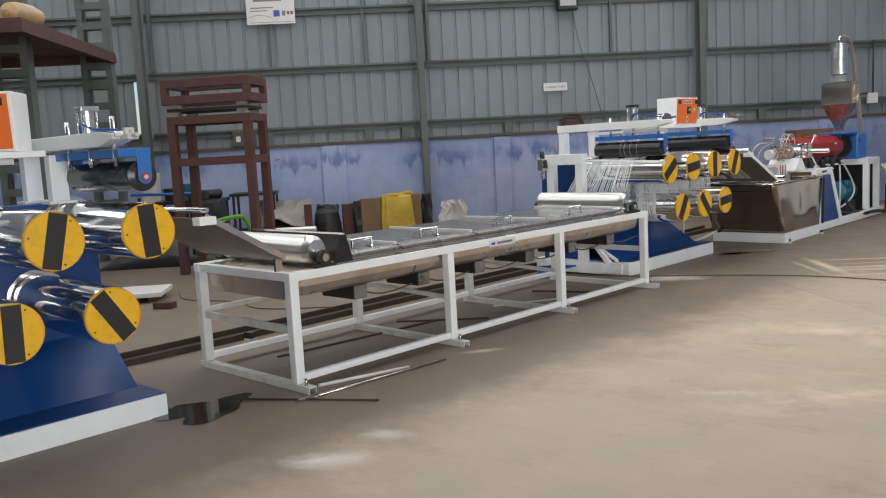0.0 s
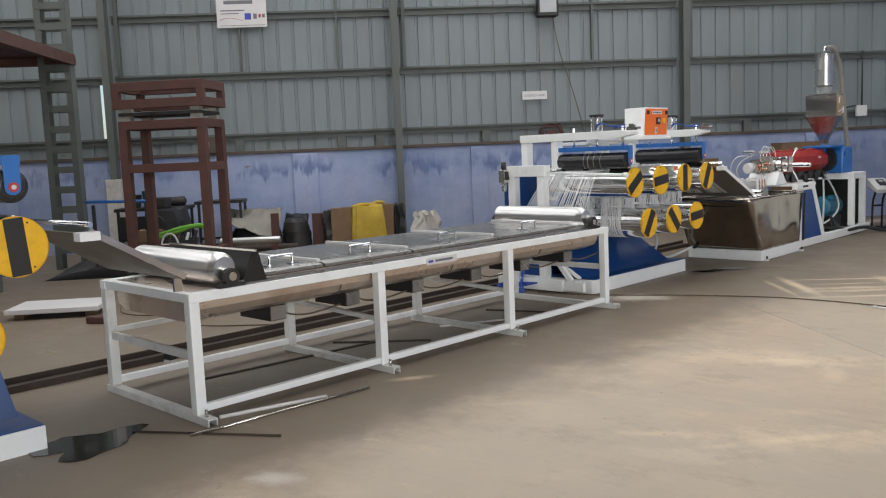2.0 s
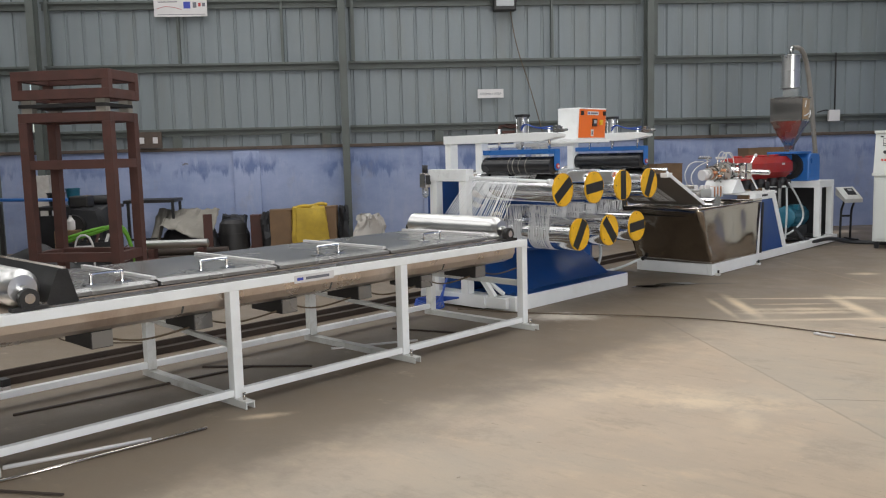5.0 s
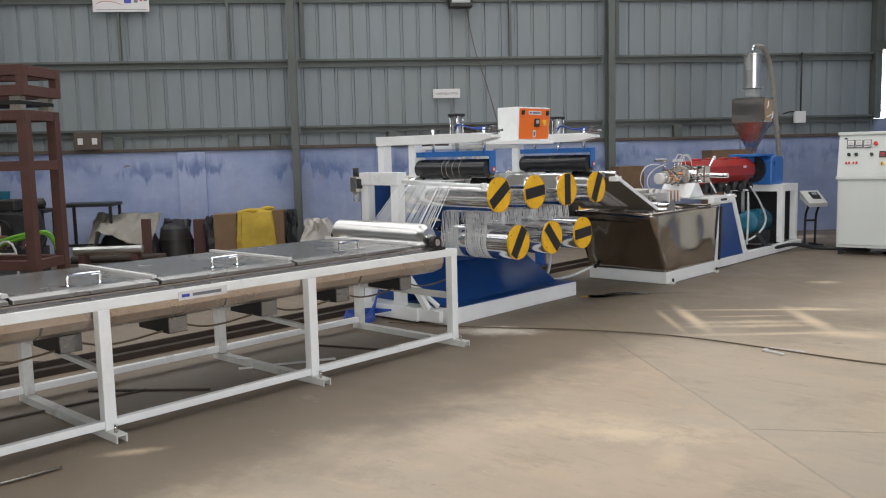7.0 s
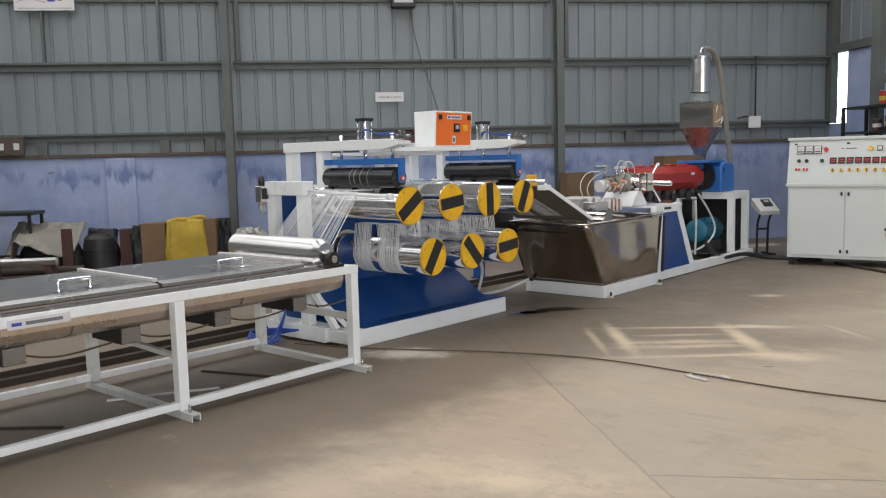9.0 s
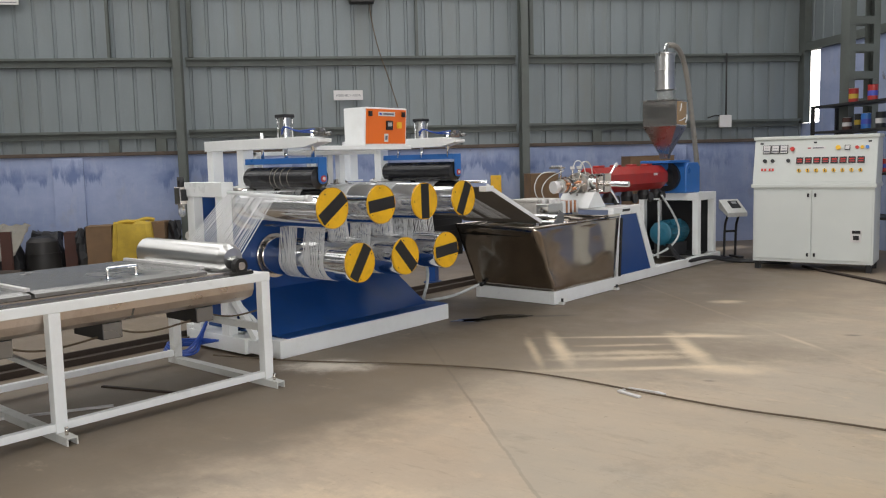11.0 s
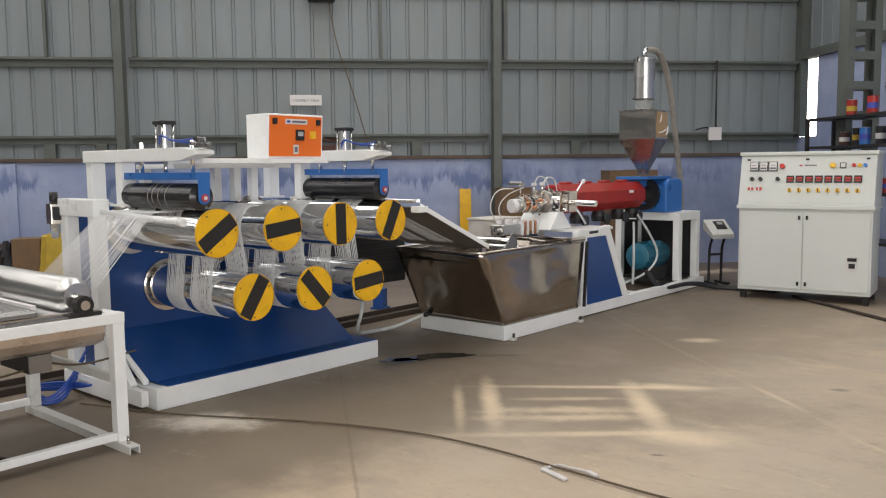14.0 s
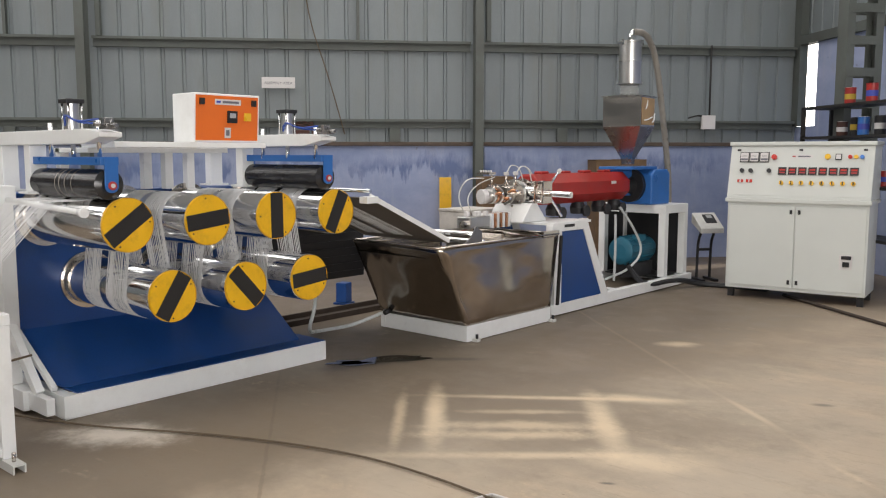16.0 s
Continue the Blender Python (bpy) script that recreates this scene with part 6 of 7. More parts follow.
for k in range(3):
    t = thing("sack_roll", "tan sack lying on the platform", "sack", hall(-2.74 - 0.42 * k, 12.1 + 0.55 * k, 3.2), TH + 80 + 20 * k, group="sacks on the platform")
    G().lathe((-0.35, 0, 0.13), (0.35, 0, 0.15), ((0, 0.03), (0.08, 0.11), (0.3, 0.135), (0.7, 0.13), (0.93, 0.10), (1, 0.03)), 16).to("sack", TAN, t)


def rack():
    """Red-oxide steel frame with a second frame turned over on top of it."""
    r = thing("steel_rack", "red-oxide painted steel frame standing by the wall", "steel frame", hall(-0.66, 12.75, 0), TH - 12, group="steel frames")
    w, d, h = 1.12, 0.66, 2.06
    t = 0.105
    for x in (-w / 2, w / 2 - t):
        for y in (-d / 2, d / 2 - t):
            G().box(x, x + t, y, y + t, 0, h - t).to("post", RUST, r, bevel=0.004)
    for z in (0.35, 1.42, h - t):
        for y in (-d / 2, d / 2 - t):
            G().box(-w / 2 + (0 if z == h - t else t), w / 2 - (0 if z == h - t else t), y + 0.004, y + t - 0.004, z, z + t).to("long_rail", RUST, r, bevel=0.004)
        for x in (-w / 2, w / 2 - t):
            G().box(x + 0.004, x + t - 0.004, -d / 2 + t, d / 2 - t, z, z + t).to("side_rail", RUST, r, bevel=0.004)
    return r


rack()
u_ = thing("steel_tray_frame", "red-oxide double frame lying on top of the rack", "steel frame", hall(-0.66, 12.75, 2.06), TH - 12, group="steel frames")
t = 0.085
for x, y in ((-0.52, -0.30), (0.38, -0.30), (-0.52, 0.22), (0.38, 0.22)):
    G().box(x, x + 0.12, y, y + 0.10, 0.0, 0.06).to("packer", TARP, u_, "pale wooden packer")
G().box(-0.54, 0.50, -0.33, 0.33, 0.06, 0.10).to("sheet", DARK, u_)
for x, y in ((-0.52, -0.30), (0.38, -0.30), (-0.52, 0.22), (0.38, 0.22)):
    G().box(x, x + 0.12, y, y + 0.10, 0.10, 0.15).to("packer", TARP, u_)
for z in (0.15, 0.36):
    for y in (-0.35, 0.35 - t):
        G().box(-0.60, 0.58, y, y + t, z, z + 0.11).to("long_rail", RUST, u_, bevel=0.004)
    for x in (-0.60, 0.58 - t):
        G().box(x, x + t, -0.35 + t, 0.35 - t, z, z + 0.11).to("side_rail", RUST, u_, bevel=0.004)
for x in (-0.60, 0.58 - t):
    for y in (-0.35, 0.35 - t):
        G().box(x, x + t, y, y + t, 0.26, 0.36).to("post", RUST, u_)


# ---- floor channel, cable and small things on the slab ----
ch = G()
ch.box(-6.30, -6.06, 3.2, 14.2, 0.0, 0.006)
ch.box(-6.32, -6.30, 3.2, 14.2, 0.0, 0.05)
ch.box(-6.06, -6.04, 3.2, 14.2, 0.0, 0.05)
structure("floor_channel", ch, TRENCH, "brown rusty steel channel laid along the slab", "channel", Matrix())

cb = thing("floor_cable", "long dark cable snaking over the slab", "cable", (-3.3, 10.3, 0))
G(cb.location).path([(-5.4, 9.45, 0.02), (-5.0, 9.62, 0.012), (-4.62, 9.77, 0.012), (-4.03, 10.13, 0.012), (-3.35, 10.40, 0.012), (-2.85, 10.46, 0.012), (-2.30, 10.43, 0.012), (-1.7, 10.41, 0.012), (-1.2, 10.50, 0.012), (0.5, 10.6, 0.012), (3.0, 11.2, 0.012)], 0.0062, 8).to("cable", CABLE, cb)
tg = thing("cable_splice", "white taped splice on the floor cable", "cable joint", (-2.29, 10.43, 0))
for p0, p1, w in (((-0.15, -0.05, 0.009), (0.02, -0.10, 0.009), 0.030), ((-0.12, 0.05, 0.007), (0.06, 0.06, 0.007), 0.014), ((0.05, 0.06, 0.009), (0.12, 0.03, 0.009), 0.028), ((-0.15, -0.04, 0.007), (-0.12, 0.05, 0.007), 0.012)):
    G().bar(p0, p1, w, 0.013).to("tape", PAPER, tg, bevel=0.003)
hs = thing("power_hose", "thick black cable bundle lying to the cabinet", "cable", (-4.4, 16.9, 0))
for k, (dy, r) in enumerate(((0.0, 0.026), (0.06, 0.022), (-0.05, 0.018))):
    G(hs.location).path([(-4.75, 15.9, 0.30), (-4.62, 16.0 + dy, 0.06), (-4.45, 16.45 + dy, 0.12), (-4.35, 16.9 + dy, r), (-4.0, 16.98 + dy, r), (-3.6, 17.0 + dy, r)], r, 8).to("cable", BLACK, hs)
pp = thing("floor_pipe", "thin brown pipe lying on the slab beside the cabinet", "pipe", (-2.6, 16.2, 0))
G(pp.location).cyl((-3.35, 16.75, 0.02), (-1.2, 15.0, 0.02), 0.016, 8).to("pipe", TRENCH, pp)
rd = thing("steel_rod", "thin bright steel rod on the slab beside the table", "rod", (-4.15, 5.4, 0), group="steel rods")
G(rd.location).cyl((-4.20, 4.78, 0.010), (-4.13, 6.02, 0.010), 0.009, 8).to("rod", STEEL, rd)
rd = thing("steel_rod", "thin dark rusty rod on the slab beside the table", "rod", (-4.1, 5.0, 0), group="steel rods")
G(rd.location).cyl((-4.55, 4.62, 0.008), (-3.80, 5.10, 0.008), 0.006, 8).to("rod", TRENCH, rd)
rd = thing("steel_rod", "short pale steel rod leaning on the table foot", "rod", (-4.2, 5.4, 0), group="steel rods")
G(rd.location).cyl((-4.25, 5.0, 0.05), (-4.19, 5.72, 0.012), 0.011, 8).to("rod", PAPER, rd)

# spilled water by the first stand and between the second stand and the tank
def puddle(label, x, y, long_, short_, turn, seed):
    rp = random.Random(seed)
    c_, s_ = math.cos(radians(turn)), math.sin(radians(turn))
    pts = []
    for k in range(36):
        a = 2 * math.pi * k / 36
        r = 1 + 0.22 * math.sin(3 * a + seed) + 0.14 * math.sin(5 * a) + 0.08 * rp.uniform(-1, 1)
        u, v = long_ * r * math.cos(a), short_ * r * math.sin(a)
        pts.append((x + u * c_ - v * s_, y + u * s_ + v * c_, 0.0025))
    tagged(G().prism(pts, (0, 0, 0.0015)).to("puddle", WATER), label, "puddle", kind="stuff")


puddle("small dark puddle of water on the slab", -4.56, 4.38, 0.27, 0.21, 90, 1)
puddle("long dark puddle of water beside the tank", -4.57, 11.93, 0.36, 0.085, 60, 4)
puddle("thin dark puddle of water beside the tank", -4.66, 11.72, 0.13, 0.08, 30, 7)


# ---- scrap and stores along the north wall ----
def lump(name, mt, parent, sx, sy, sz, seed, amount=0.06, taper=0.0, cuts=5, label="", fold=7.0):
    """A soft filled shape standing on its base: a box of cloth, bulged, tapered and creased."""
    bm = bmesh.new()
    bmesh.ops.create_cube(bm, size=1.0)
    bmesh.ops.subdivide_edges(bm, edges=bm.edges[:], cuts=cuts, use_grid_fill=True)
    for v in bm.verts:
        x, y, z = v.co
        r = 1 - 0.22 * ((abs(x) * 2) ** 4 * (abs(y) * 2) ** 4)
        k = z + 0.5
        belly = 1 + 0.10 * math.sin(math.pi * k) - taper * k
        n = noise.noise_vector((x * 2.5 + seed, y * 2.5, z * 2.5)) * amount + noise.noise_vector((x * fold + seed, y * fold, z * fold)) * amount * 0.45
        v.co = Vector((x * r * belly * sx + n.x, y * r * belly * sy + n.y, max(0.0, k * sz + (n.z if k > 0.05 else 0))))
    for f in bm.faces:
        f.smooth = True
    g = G()
    g.bm.free()
    g.bm = bm
    return g.to(name, mt, parent, label)


def heap(name, mt, parent, w, d, h, seed, nx=22, ny=14, peak=0.5, label=""):
    """Cloth thrown over a heap."""
    g = G()
    rows = []
    for j in range(ny + 1):
        row = []
        for i in range(nx + 1):
            a, b = i / nx, j / ny
            base = max(0.0, 1 - abs(a - peak) / max(peak, 1 - peak)) ** 0.8 * max(0.0, math.sin(math.pi * b)) ** 0.5
            z = h * base * (1 + 0.35 * noise.noise((a * 4 + seed, b * 4, 0))) + 0.05 * noise.noise((a * 14 + seed, b * 14, 3)) * base
            row.append(g.v(((a - 0.5) * w, (b - 0.5) * d, max(0.004, z))))
        rows.append(row)
    for r, q in zip(rows, rows[1:]):
        for i in range(nx):
            g.f([r[i], r[i + 1], q[i + 1], q[i]], True)
    ob = g.to(name, mt, parent, label)
    m = ob.modifiers.new("cloth", "SOLIDIFY")
    m.thickness = 0.006
    return ob


def stores(name, label, category, s, q, z=0.0, rz=0.0, group=""):
    return thing(name, label, category, hall(s, q, z), TH + rz, group)


def carton(s, q, w, d, h, rz, mt=CARD, label="dirty brown cardboard carton by the wall"):
    c = stores("carton", label, "carton", s, q, 0, rz, "cartons")
    G().box(-w / 2, w / 2, -d / 2, d / 2, 0, h - 0.01).to("body", mt, c, bevel=0.006)
    G().box(-w / 2 - 0.003, -0.004, -d / 2 - 0.003, d / 2 + 0.003, h - 0.01, h).to("flap", mt, c)
    G().box(0.004, w / 2 + 0.003, -d / 2 - 0.003, d / 2 + 0.003, h - 0.01, h + 0.004).to("flap", mt, c)
    return c


t = stores("yellow_sack", "crumpled yellow woven sack standing by the wall", "sack", 1.70, 16.15, 0, 4)
lump("sack", SACKY, t, 0.54, 0.30, 0.69, 3.0, 0.04, 0.02, 7)
g = G()
g.path([(-0.26, 0.0, 0.66), (-0.12, -0.06, 0.72), (0.05, -0.04, 0.70), (0.18, -0.05, 0.75), (0.28, 0.0, 0.72)], 0.028, 8)
g.to("crumpled_mouth", SACKY, t)
carton(1.24, 16.22, 0.34, 0.34, 0.66, 3)
carton(2.05, 16.25, 0.18, 0.3, 0.69, -4)
carton(0.87, 16.30, 0.26, 0.26, 0.58, 6, RUST, "rusty brown box by the wall")
t = stores("black_bag", "black plastic bag slumped by the wall", "bag", 2.24, 16.3)
lump("bag", BLACK, t, 0.18, 0.24, 0.68, 8.0, 0.06, 0.25, 5)
t = stores("black_bag", "small black rag bundle beside the cartons", "bag", 1.02, 16.15)
lump("bag", BLACK, t, 0.16, 0.2, 0.62, 5.0, 0.06, 0.2, 5)

t = stores("metal_bucket", "upturned dark metal drum by the wall", "drum", 0.48, 16.1)
G().lathe((0, 0, 0), (0, 0, 0.55), ((0, 0.245), (0.03, 0.25), (0.06, 0.238), (0.55, 0.225), (0.86, 0.20), (0.96, 0.15), (1.0, 0.05)), 28).to("drum", DARK, t)
G().ring((0, 0, 0.30), (0, 0, 0.32), 0.22, 0.236, 28).to("hoop", DARK, t)
lump("rag", BLACK, t, 0.40, 0.3, 0.58, 2.0, 0.06, 0.1, 4, "black rag behind the drum").location = (0.0, 0.22, 0)

t = stores("steel_post", "short red-oxide channel standing upright", "steel offcut", 0.20, 15.55, 0, 5)
g = G()
g.box(-0.065, 0.065, -0.01, 0.0, 0, 0.66)
g.box(-0.065, -0.055, 0.0, 0.06, 0, 0.66)
g.box(0.055, 0.065, 0.0, 0.06, 0, 0.66)
g.to("channel", RUST, t)

t = stores("tarpaulin", "dirty grey tarpaulin thrown over a heap", "tarpaulin", -0.18, 16.05, 0, -3)
g = G()
rows = []
for j in range(15):
    b_ = j / 14
    row = []
    for i in range(27):
        a_ = i / 26
        back = 0.70 + 0.05 * noise.noise((a_ * 5, 1.3, 0))
        front = 0.02 if a_ < 0.16 else max(0.02, 0.56 - 0.34 * (a_ - 0.16) / 0.84) if a_ > 0.24 else 0.02 + 0.54 * (a_ - 0.16) / 0.08
        z = back + (front - back) * b_ ** 1.2 + 0.05 * noise.noise((a_ * 9, b_ * 5, 2)) + 0.02 * noise.noise((a_ * 22, b_ * 14, 5))
        row.append(g.v((-0.58 + 0.98 * a_ + 0.03 * noise.noise((b_ * 6, a_ * 6, 8)), 0.42 - 0.78 * b_ - 0.12 * math.sin(math.pi * a_) * b_, max(0.006, z))))
    rows.append(row)
for r, q in zip(rows, rows[1:]):
    for i in range(26):
        g.f([r[i], r[i + 1], q[i + 1], q[i]], True)
cloth = g.to("cloth", TARP, t)
cloth.modifiers.new("weave", "SOLIDIFY").thickness = 0.006
# black filler that stands for the dark hollow below the cloth
lump("covered_lump", BLACK, t, 0.86, 0.45, 0.42, 4.0, 0.05, 0.2, 5, "black lump added for the shade in the hollow under the cloth")
t = stores("white_sack", "white woven sack with a peaked top beside the bath", "sack", 2.66, 15.75, 0, 8)
lump("sack", SACKW, t, 0.56, 0.36, 0.54, 11.0, 0.11, 0.5, 7)

t = stores("steel_roll_spare", "bright steel roll lying on rusty scrap", "steel roll", -0.05, 14.5, 0.0, -2)
G().lathe((-0.46, 0, 0.325), (0.46, 0, 0.325), ((0, 0.03), (0.02, 0.06), (0.98, 0.06), (1.0, 0.03)), 20).to("roll", BRUSHED, t)
for xx in (-0.36, 0.32):
    G().box(xx, xx + 0.08, -0.10, 0.10, 0.0, 0.27).to("block", RUST, t, "rusty support block")
for k, (dq, z, r, a) in enumerate(((0.16, 0.07, 0.07, 2), (0.32, 0.06, 0.06, -3), (0.24, 0.18, 0.055, 1), (-0.30, 0.08, 0.08, 4), (0.48, 0.07, 0.07, -2))):
    t = stores("rusty_pipe", "length of rusty pipe in the scrap heap", "pipe", -0.10 + 0.05 * k, 14.55 + dq, 0, a, "rusty pipes")
    g = G().lathe((-0.62, 0, z), (0.62, 0, z), ((0, r * 0.8), (0, r), (1, r), (1, r * 0.8)), 14)
    g.to("pipe", RUST if k % 2 else TRENCH, t)

# work bench with an old engine, hoses and boxes behind the steel rack
t = stores("scrap_bench", "black steel bench with pipe legs against the wall", "bench", -0.72, 16.2)
G().box(-0.42, 0.36, -0.30, 0.30, 0.84, 0.89).to("top", DARK, t, bevel=0.004)
for x in (-0.38, 0.30):
    for y in (-0.26, 0.24):
        G().box(x, x + 0.04, y, y + 0.04, 0, 0.84).to("leg", DARK, t)
G().box(-0.36, 0.32, -0.255, -0.235, 0.25, 0.29).to("rail", DARK, t)
t = stores("old_gearbox", "dark greasy gearbox standing behind the rack", "machine part", -1.35, 14.9)
lump("casing", BLACK, t, 0.62, 0.5, 0.85, 6.0, 0.07, 0.1, 5)
G().cyl((-0.1, -0.26, 0.62), (-0.1, -0.36, 0.62), 0.15, 20).to("flange", DARK, t)
G().box(-0.22, 0.04, -0.1, 0.2, 0.86, 1.02).to("cap", DARK, t, bevel=0.02)
for k in range(2):
    t = stores("garden_hose", "bright green hose draped over scrap", "hose", -0.95, 14.1, 0, 0, "green hoses")
    G().path([(-0.42, -0.1, 0.44 + 0.05 * k), (-0.25, -0.14, 0.50 + 0.04 * k), (0.0, -0.16, 0.56 + 0.05 * k), (0.2, -0.13, 0.64), (0.35, -0.08, 0.60 + 0.04 * k), (0.42, 0.0, 0.3), (0.44, 0.05, 0.02)], 0.024, 8).to("hose", GREEN, t)
t = stores("scrap_crate", "dark plastic crate of tools by the rack", "crate", -1.10, 14.3, 0, 8)
for x0, x1, y0, y1 in ((-0.32, 0.32, -0.2, -0.185), (-0.32, 0.32, 0.185, 0.2), (-0.32, -0.305, -0.185, 0.185), (0.305, 0.32, -0.185, 0.185)):
    G().box(x0, x1, y0, y1, 0.0, 0.42).to("side", BLACK, t, bevel=0.004)
G().box(-0.305, 0.305, -0.185, 0.185, 0.0, 0.02).to("bottom", BLACK, t)
for k in range(5):
    G().bar((-0.24 + 0.1 * k, -0.1, 0.1), (-0.18 + 0.12 * k, 0.12, 0.50 + 0.03 * (k % 3)), 0.03, 0.03).to("tool", (DARK, STEEL, RUST, PAPER, DARK)[k], t)
t = stores("tool_frame", "small white tubular frame among the scrap", "frame", -1.05, 13.75)
g = G()
g.path([(-0.12, 0, 0.0), (-0.12, 0, 0.55), (0.12, 0, 0.55), (0.12, 0, 0.0)], 0.014, 8, 2)
g.path([(-0.12, 0, 0.40), (0.12, 0, 0.40)], 0.012, 8, 0)
g.to("frame", PAPER, t)
t = stores("blue_pipe", "blue painted pipe lying across the scrap", "pipe", -1.60, 13.6, 0.0, 4)
G().cyl((-0.50, 0.0, 1.05), (0.42, 0.05, 1.02), 0.022, 12).to("pipe", BLUEL, t)
for xx in (-0.4, 0.3):
    G().box(xx - 0.02, xx + 0.02, 0.0, 0.05, 0.0, 1.0).to("stake", DARK, t)
t = stores("oily_cloth", "dark oily cloth thrown over scrap on the floor", "cloth", -1.7, 14.0)
heap("cloth", BLACK, t, 2.0, 1.0, 0.42, 7.0)
t = stores("plinth", "white painted column plinth", "plinth", -2.66, Q1 - 0.22)
G().box(-0.13, 0.13, -0.15, 0.14, 0.021, 1.30).to("block", SACKW, t, bevel=0.01)

# dark bench behind the rack with tubs and oddments
t = stores("dark_bench", "long dark steel bench behind the rack", "bench", -1.68, 15.6)
G().box(-0.58, 0.56, -0.28, 0.28, 0.80, 0.85).to("top", DARK, t, bevel=0.004)
for x in (-0.55, 0.49):
    for y in (-0.25, 0.21):
        G().box(x, x + 0.04, y, y + 0.04, 0, 0.80).to("leg", DARK, t)
G().box(-0.52, 0.50, -0.24, -0.225, 0.10, 0.72).to("front_sheet", BLACK, t, "black sheet hung in front")


def tub(label, s_, q_, z_, r_, h_, mt):
    t = stores("tub", label, "tub", s_, q_, z_, 0, "tubs and cups")
    G().lathe((0, 0, 0), (0, 0, h_), ((0, r_ * 0.78), (0.02, r_ * 0.8), (0.93, r_), (0.94, r_ * 1.08), (1, r_ * 1.08), (1, r_ * 0.95), (0.1, r_ * 0.74)), 22).to("bowl", mt, t)
    return t


tub("black plastic tub on the dark bench", -2.02, 15.6, 0.851, 0.13, 0.20, BLACK)
tub("dark blue plastic bucket on the dark bench", -1.80, 15.68, 0.851, 0.10, 0.26, TEAL)
tub("tan plastic cup on the dark bench", -1.58, 15.6, 0.851, 0.06, 0.15, TAN)
t = stores("oil_can", "greasy dark oil can lying on the bench", "can", -1.33, 15.6, 0.851, 10)
G().lathe((-0.16, 0, 0.075), (0.14, 0, 0.075), ((0, 0.02), (0.02, 0.07), (0.9, 0.075), (0.95, 0.05), (1, 0.02)), 18).to("can", DARK, t)
t = stores("wooden_box", "dirty wooden box among the scrap", "box", -1.50, 14.55, 0, 7)
for k in range(3):
    G().box(-0.17, 0.17, -0.14, 0.14, 0.005 + 0.19 * k, 0.185 + 0.19 * k).to("slat", CARD, t, bevel=0.005)
t = stores("jug", "white plastic jug standing on the wooden box", "jug", -1.47, 14.55, 0.566)
G().lathe((0, 0, 0), (0, 0, 0.20), ((0, 0.055), (0.05, 0.062), (0.6, 0.062), (0.82, 0.03), (0.9, 0.022), (1, 0.024)), 18).to("body", PAPER, t)
G().path([(0.055, 0, 0.06), (0.10, 0, 0.09), (0.095, 0, 0.14), (0.03, 0, 0.165)], 0.009, 6, 2).to("grip", PAPER, t)
for k, (s_, q_, l, a0, mt) in enumerate(((-1.22, 14.62, 0.62, 34, STEEL), (-1.32, 14.42, 0.5, 62, PAPER), (-0.98, 14.72, 0.7, 20, RUST), (-1.75, 14.35, 0.55, -28, DARK), (-1.58, 14.2, 0.5, 50, WHITEG))):
    t = stores("scrap_bar", "short bar leaning in the scrap heap", "scrap bar", s_, q_, 0, 10 * k, "scrap bars")
    G().bar((0, 0, 0.0), (l * math.cos(radians(a0)), 0.08, abs(l * math.sin(radians(a0)))), 0.035, 0.02).to("bar", mt, t, bevel=0.002)
# tangle left on the wall ledge behind the second stand
t = stores("wire_tangle", "rusty brown tangle of bent strip on the ledge", "scrap", 5.12, 17.09, WALL_TOP + 0.055)
for k in range(5):
    G().path([(-0.28 + 0.03 * k, 0.0, 0.012), (-0.2, -0.03, 0.16 + 0.03 * k), (-0.02 + 0.03 * k, 0.02, 0.30 - 0.03 * k), (0.14, -0.02, 0.22 + 0.03 * k), (0.26 - 0.03 * k, 0.0, 0.012)], 0.014, 6, 2).to("strip", (RUST, TRENCH)[k % 2], t)
G().box(-0.12, 0.10, -0.03, 0.03, 0.0, 0.16).to("bracket", RUST, t, bevel=0.006)
for s_ in (-0.52, 1.29, 1.98, 3.9, 6.4, 8.8):
    structure("trim_cleat", G().box(s_ - 0.075, s_ + 0.075, Q1 - 0.03, Q1 + 0.018, WALL_TOP + 0.056, 1.888), GIRT, "dark steel cleat between ledge and girt", "cleat", bevel=0.004)

# boxes and a board behind the extruder
carton(7.72, 16.55, 0.44, 0.40, 1.22, 2, label="tall brown cardboard carton behind the extruder")
carton(9.42, 16.5, 0.70, 0.45, 1.45, -2, label="large brown cardboard carton behind the extruder")
t = stores("yellow_board", "narrow yellow board leaning on the wall", "board", 7.10, 16.93)
G().bar((0, 0, 0.0), (0, 0.09, 1.20), 0.17, 0.02, (0, 1, 0)).to("board", YELLOW, t, bevel=0.003)

t = thing("pale_box", "pale beige sheet-metal box standing behind the tank", "box", (-5.88, 14.5, 0))
G().box(-0.20, 0.20, -0.24, 0.26, 0.0, 0.93).to("body", SACKW, t, bevel=0.008)
G().box(-0.21, 0.21, -0.25, 0.27, 0.93, 0.955).to("lid", SACKW, t, bevel=0.005)
# blue block on the slab behind the roll stand
t = thing("blue_block", "small blue painted block on the slab", "block", (-6.58, 13.35, 0), 20)
G().box(-0.08, 0.08, -0.08, 0.08, 0.0, 0.02).to("foot", BLUE, t)
G().box(-0.06, 0.06, -0.06, 0.06, 0.02, 0.22).to("body", BLUE, t, bevel=0.006)

# feeder controller on its black stand
t = thing("feeder_controller", "white sloping controller box on a bent black tube stand", "controller", (-4.49, 17.33, 0), 52)
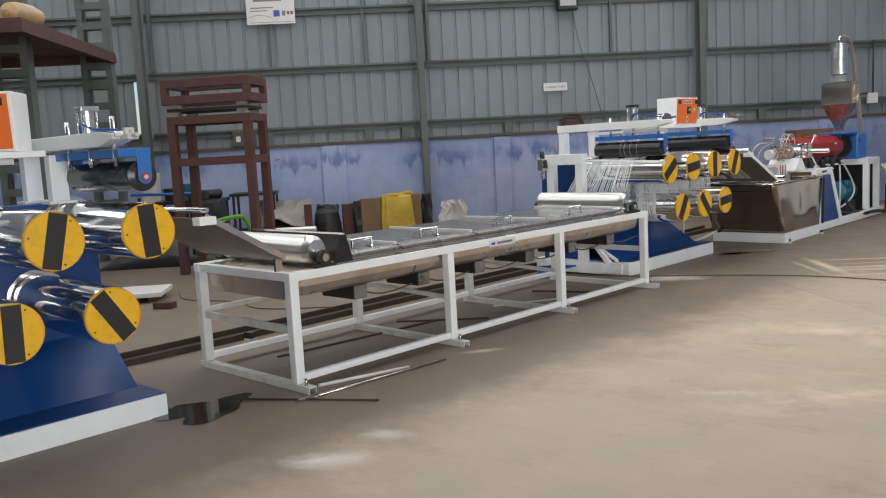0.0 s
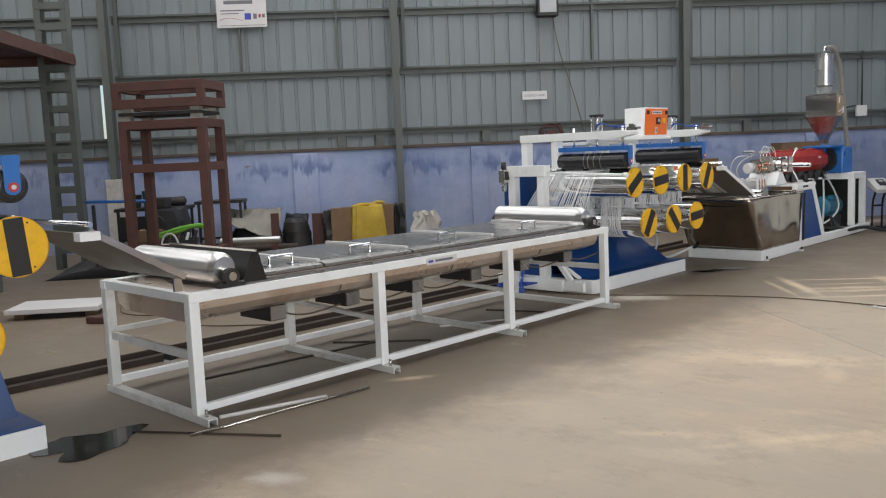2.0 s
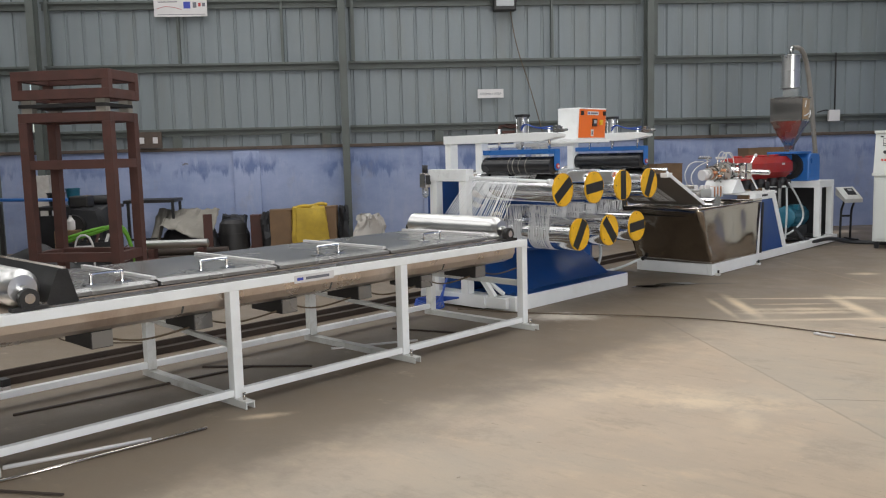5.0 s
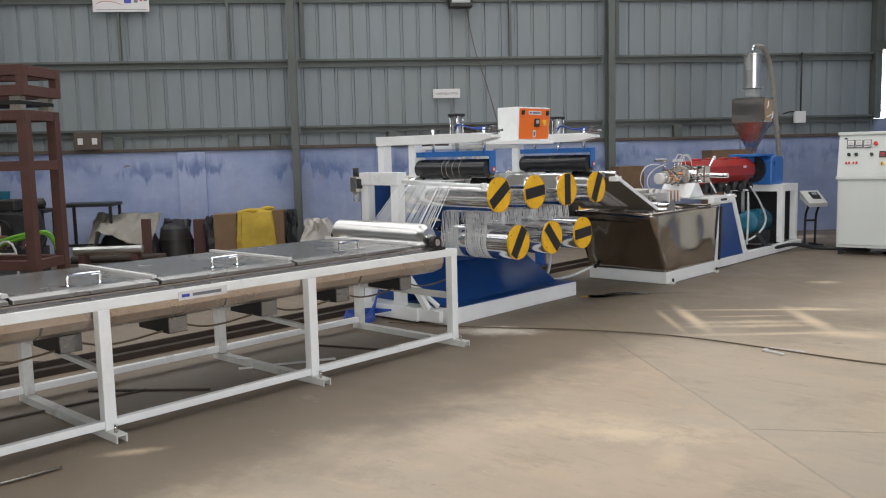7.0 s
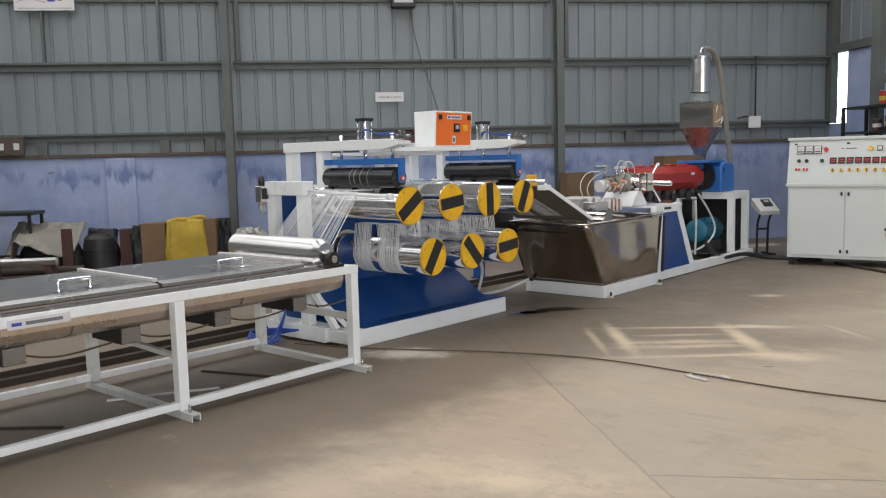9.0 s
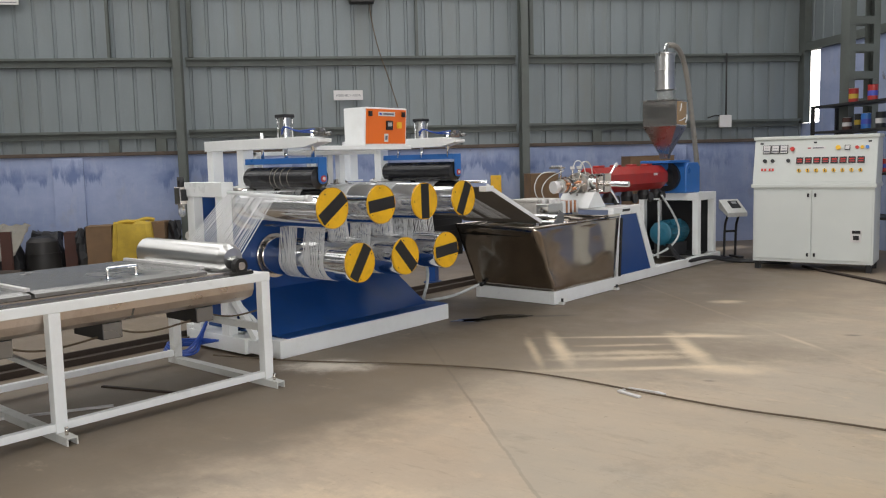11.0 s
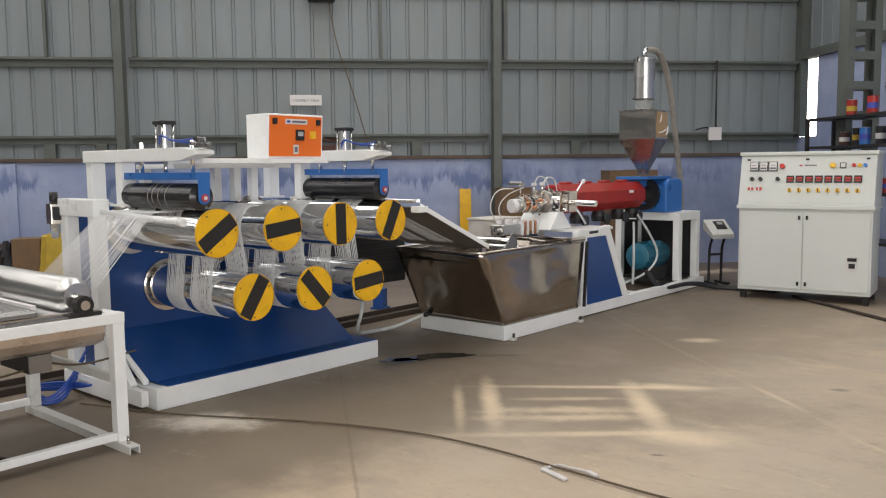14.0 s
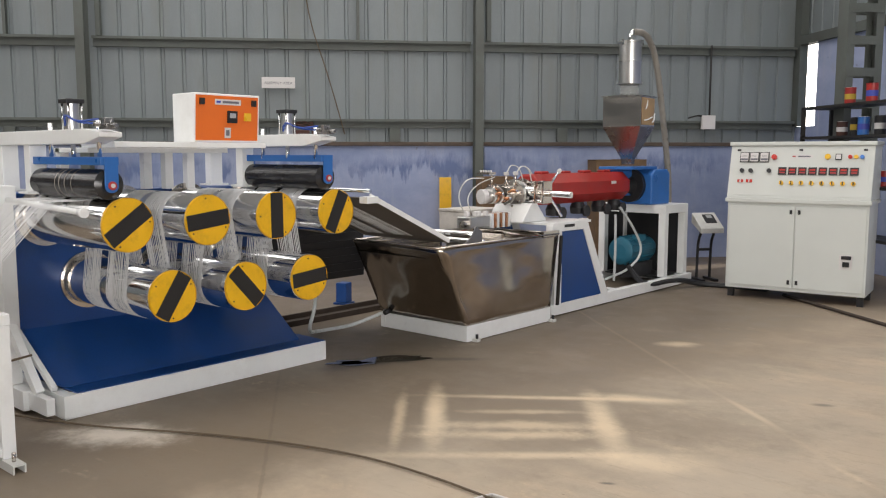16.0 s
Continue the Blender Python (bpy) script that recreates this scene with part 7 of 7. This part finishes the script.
for x in (-0.085, 0.085):
    G().path([(x, 0.06, 0.02), (x, 0.05, 0.42), (x, 0.03, 0.50), (x, -0.03, 0.60), (x, 0.02, 0.68)], 0.017, 8, 2).to("leg", BLACK, t)
    G().box(x - 0.025, x + 0.025, -0.12, 0.18, 0.0, 0.03).to("foot", BLACK, t)
G().box(-0.085, 0.085, 0.035, 0.065, 0.36, 0.39).to("brace", BLACK, t)
g = G()
g.prism([(-0.15, -0.14, 0.585), (-0.15, 0.11, 0.70), (-0.15, 0.11, 0.82), (-0.15, -0.14, 0.645)], (0.30, 0, 0))
g.to("case", WHITEG, t, bevel=0.006)
g = G()
g.prism([(-0.04, -0.06, 0.7025), (0.10, -0.06, 0.7025), (0.10, 0.07, 0.7935), (-0.04, 0.07, 0.7935)], (0, -0.003, 0.005))
g.to("keypad", BLACK, t, "black keypad")
g = G()
g.prism([(0.0, 0.01, 0.757), (0.07, 0.01, 0.757), (0.07, 0.05, 0.785), (0.0, 0.05, 0.785)], (0, -0.003, 0.005))
g.to("display", LAMPGLASS, t)

# shelf with paint tins by the side wall
sh = stores("tin_shelf", "black angle-iron shelf beside the lattice column", "shelf", 11.35, 13.95)
for y in (-0.95, 0.86):
    for x in (-0.2, 0.16):
        G().box(x, x + 0.04, y, y + 0.04, 0.0, 2.08).to("upright", DARK, sh)
for z in (0.6, 1.15, 1.70, 2.05):
    G().box(-0.20, 0.20, -0.95, 0.90, z, z + 0.03).to("board", DARK, sh)
rt = random.Random(12)
for z, ys in ((2.08, (0.25, -0.22)), (1.73, (0.35, 0.12, -0.12, -0.36, -0.62)), (1.18, (0.4, 0.0, -0.4))):
    for k, yy in enumerate(ys):
        hh = rt.uniform(0.16, 0.22)
        mt = (RED, BLUE, RUST, BLACK, BLUEL)[rt.randrange(5)] if z < 2 else RED
        a = hall(11.35, 13.95) + Vector((0, 0, z + 0.001))
        tin = thing("paint_tin", "dirty paint tin with drips on the shelf", "paint tin", a + (U.to_3d() * rt.uniform(-0.06, 0.04)) + N.to_3d() * yy, 30 * k, "paint tins")
        G().lathe((0, 0, 0), (0, 0, hh), ((0, 0.057), (0.01, 0.060), (0.97, 0.060), (0.98, 0.064), (1, 0.064)), 20).to("can", mt, tin)
        G().lathe((0, 0, hh * 0.3), (0, 0, hh * 0.62), ((0, 0.0606), (1, 0.0606)), 20, False).to("paper_label", (PAPER, SACKY, INKBLUE)[(k + (z > 2)) % 3], tin, "stained paper label")
        G().cyl((0, 0, hh), (0, 0, hh + 0.004), 0.052, 20).to("lid", (PAPER, DARK)[k % 2], tin)

# white foam board lying behind the first stand
t = thing("foam_board", "white insulation board lying on the slab", "board", (-9.0, 6.0, 0), 50)
G().box(-0.46, 0.46, -0.30, 0.30, 0.06, 0.11).to("board", PAPER, t, bevel=0.006)
G().box(-0.4, -0.3, -0.2, 0.2, 0.0, 0.06).to("batten", CARD, t)
G().box(0.3, 0.4, -0.2, 0.2, 0.0, 0.06).to("batten", CARD, t)
t = thing("brick", "broken red brick lying on the slab", "brick", (-8.1, 6.0, 0), 30)
G().box(-0.11, 0.11, -0.055, 0.055, 0, 0.07).to("block", RUST, t, bevel=0.012)
t = thing("junction_box", "small black and white junction box on the slab", "junction box", (-5.85, 5.55, 0), 10)
G().box(-0.04, 0.04, -0.03, 0.03, 0, 0.05).to("base", PAPER, t, bevel=0.004)
G().box(-0.04, 0.04, -0.03, 0.03, 0.05, 0.10).to("cap", BLACK, t, bevel=0.004)
t = thing("loose_wire", "thin loose wire trailing over the slab", "wire", (-8.0, 6.4, 0))
G().path([(-0.9, 0.2, 0.006), (-0.3, -0.1, 0.006), (0.3, 0.25, 0.006), (0.9, 0.0, 0.006), (1.5, 0.5, 0.006)], 0.006, 6).to("wire", CABLE, t)
for k, (x, y, a, l, mt) in enumerate(((-5.1, 7.0, 40, 0.8, TRENCH), (-4.95, 8.0, 62, 0.7, PAPER), (-5.2, 6.2, 85, 1.6, TRENCH), (-5.0, 8.6, 20, 0.6, TRENCH))):
    t = thing("floor_offcut", "thin steel offcut lying under the table", "steel offcut", (x, y, 0), a, "offcuts")
    G().box(-l / 2, l / 2, -0.012, 0.012, 0, 0.012).to("strip", mt, t)
# blue air hoses coiled at the foot of the second stand
t = thing("air_hose_coil", "tangle of blue air hose on the slab", "hose", (-5.75, 9.35, 0))
for k in range(4):
    G().path([(-0.05 + 0.03 * k, 0.3, 0.14 + 0.05 * k), (0.1, 0.15, 0.06 + 0.02 * k), (0.28 - 0.05 * k, 0.0, 0.03), (0.1, -0.15 + 0.03 * k, 0.02 + 0.015 * k), (-0.15, -0.02, 0.05 + 0.01 * k), (-0.05, 0.18, 0.03 + 0.02 * k), (0.25, 0.22, 0.10)], 0.009, 6).to("hose", BLUEHOSE, t)
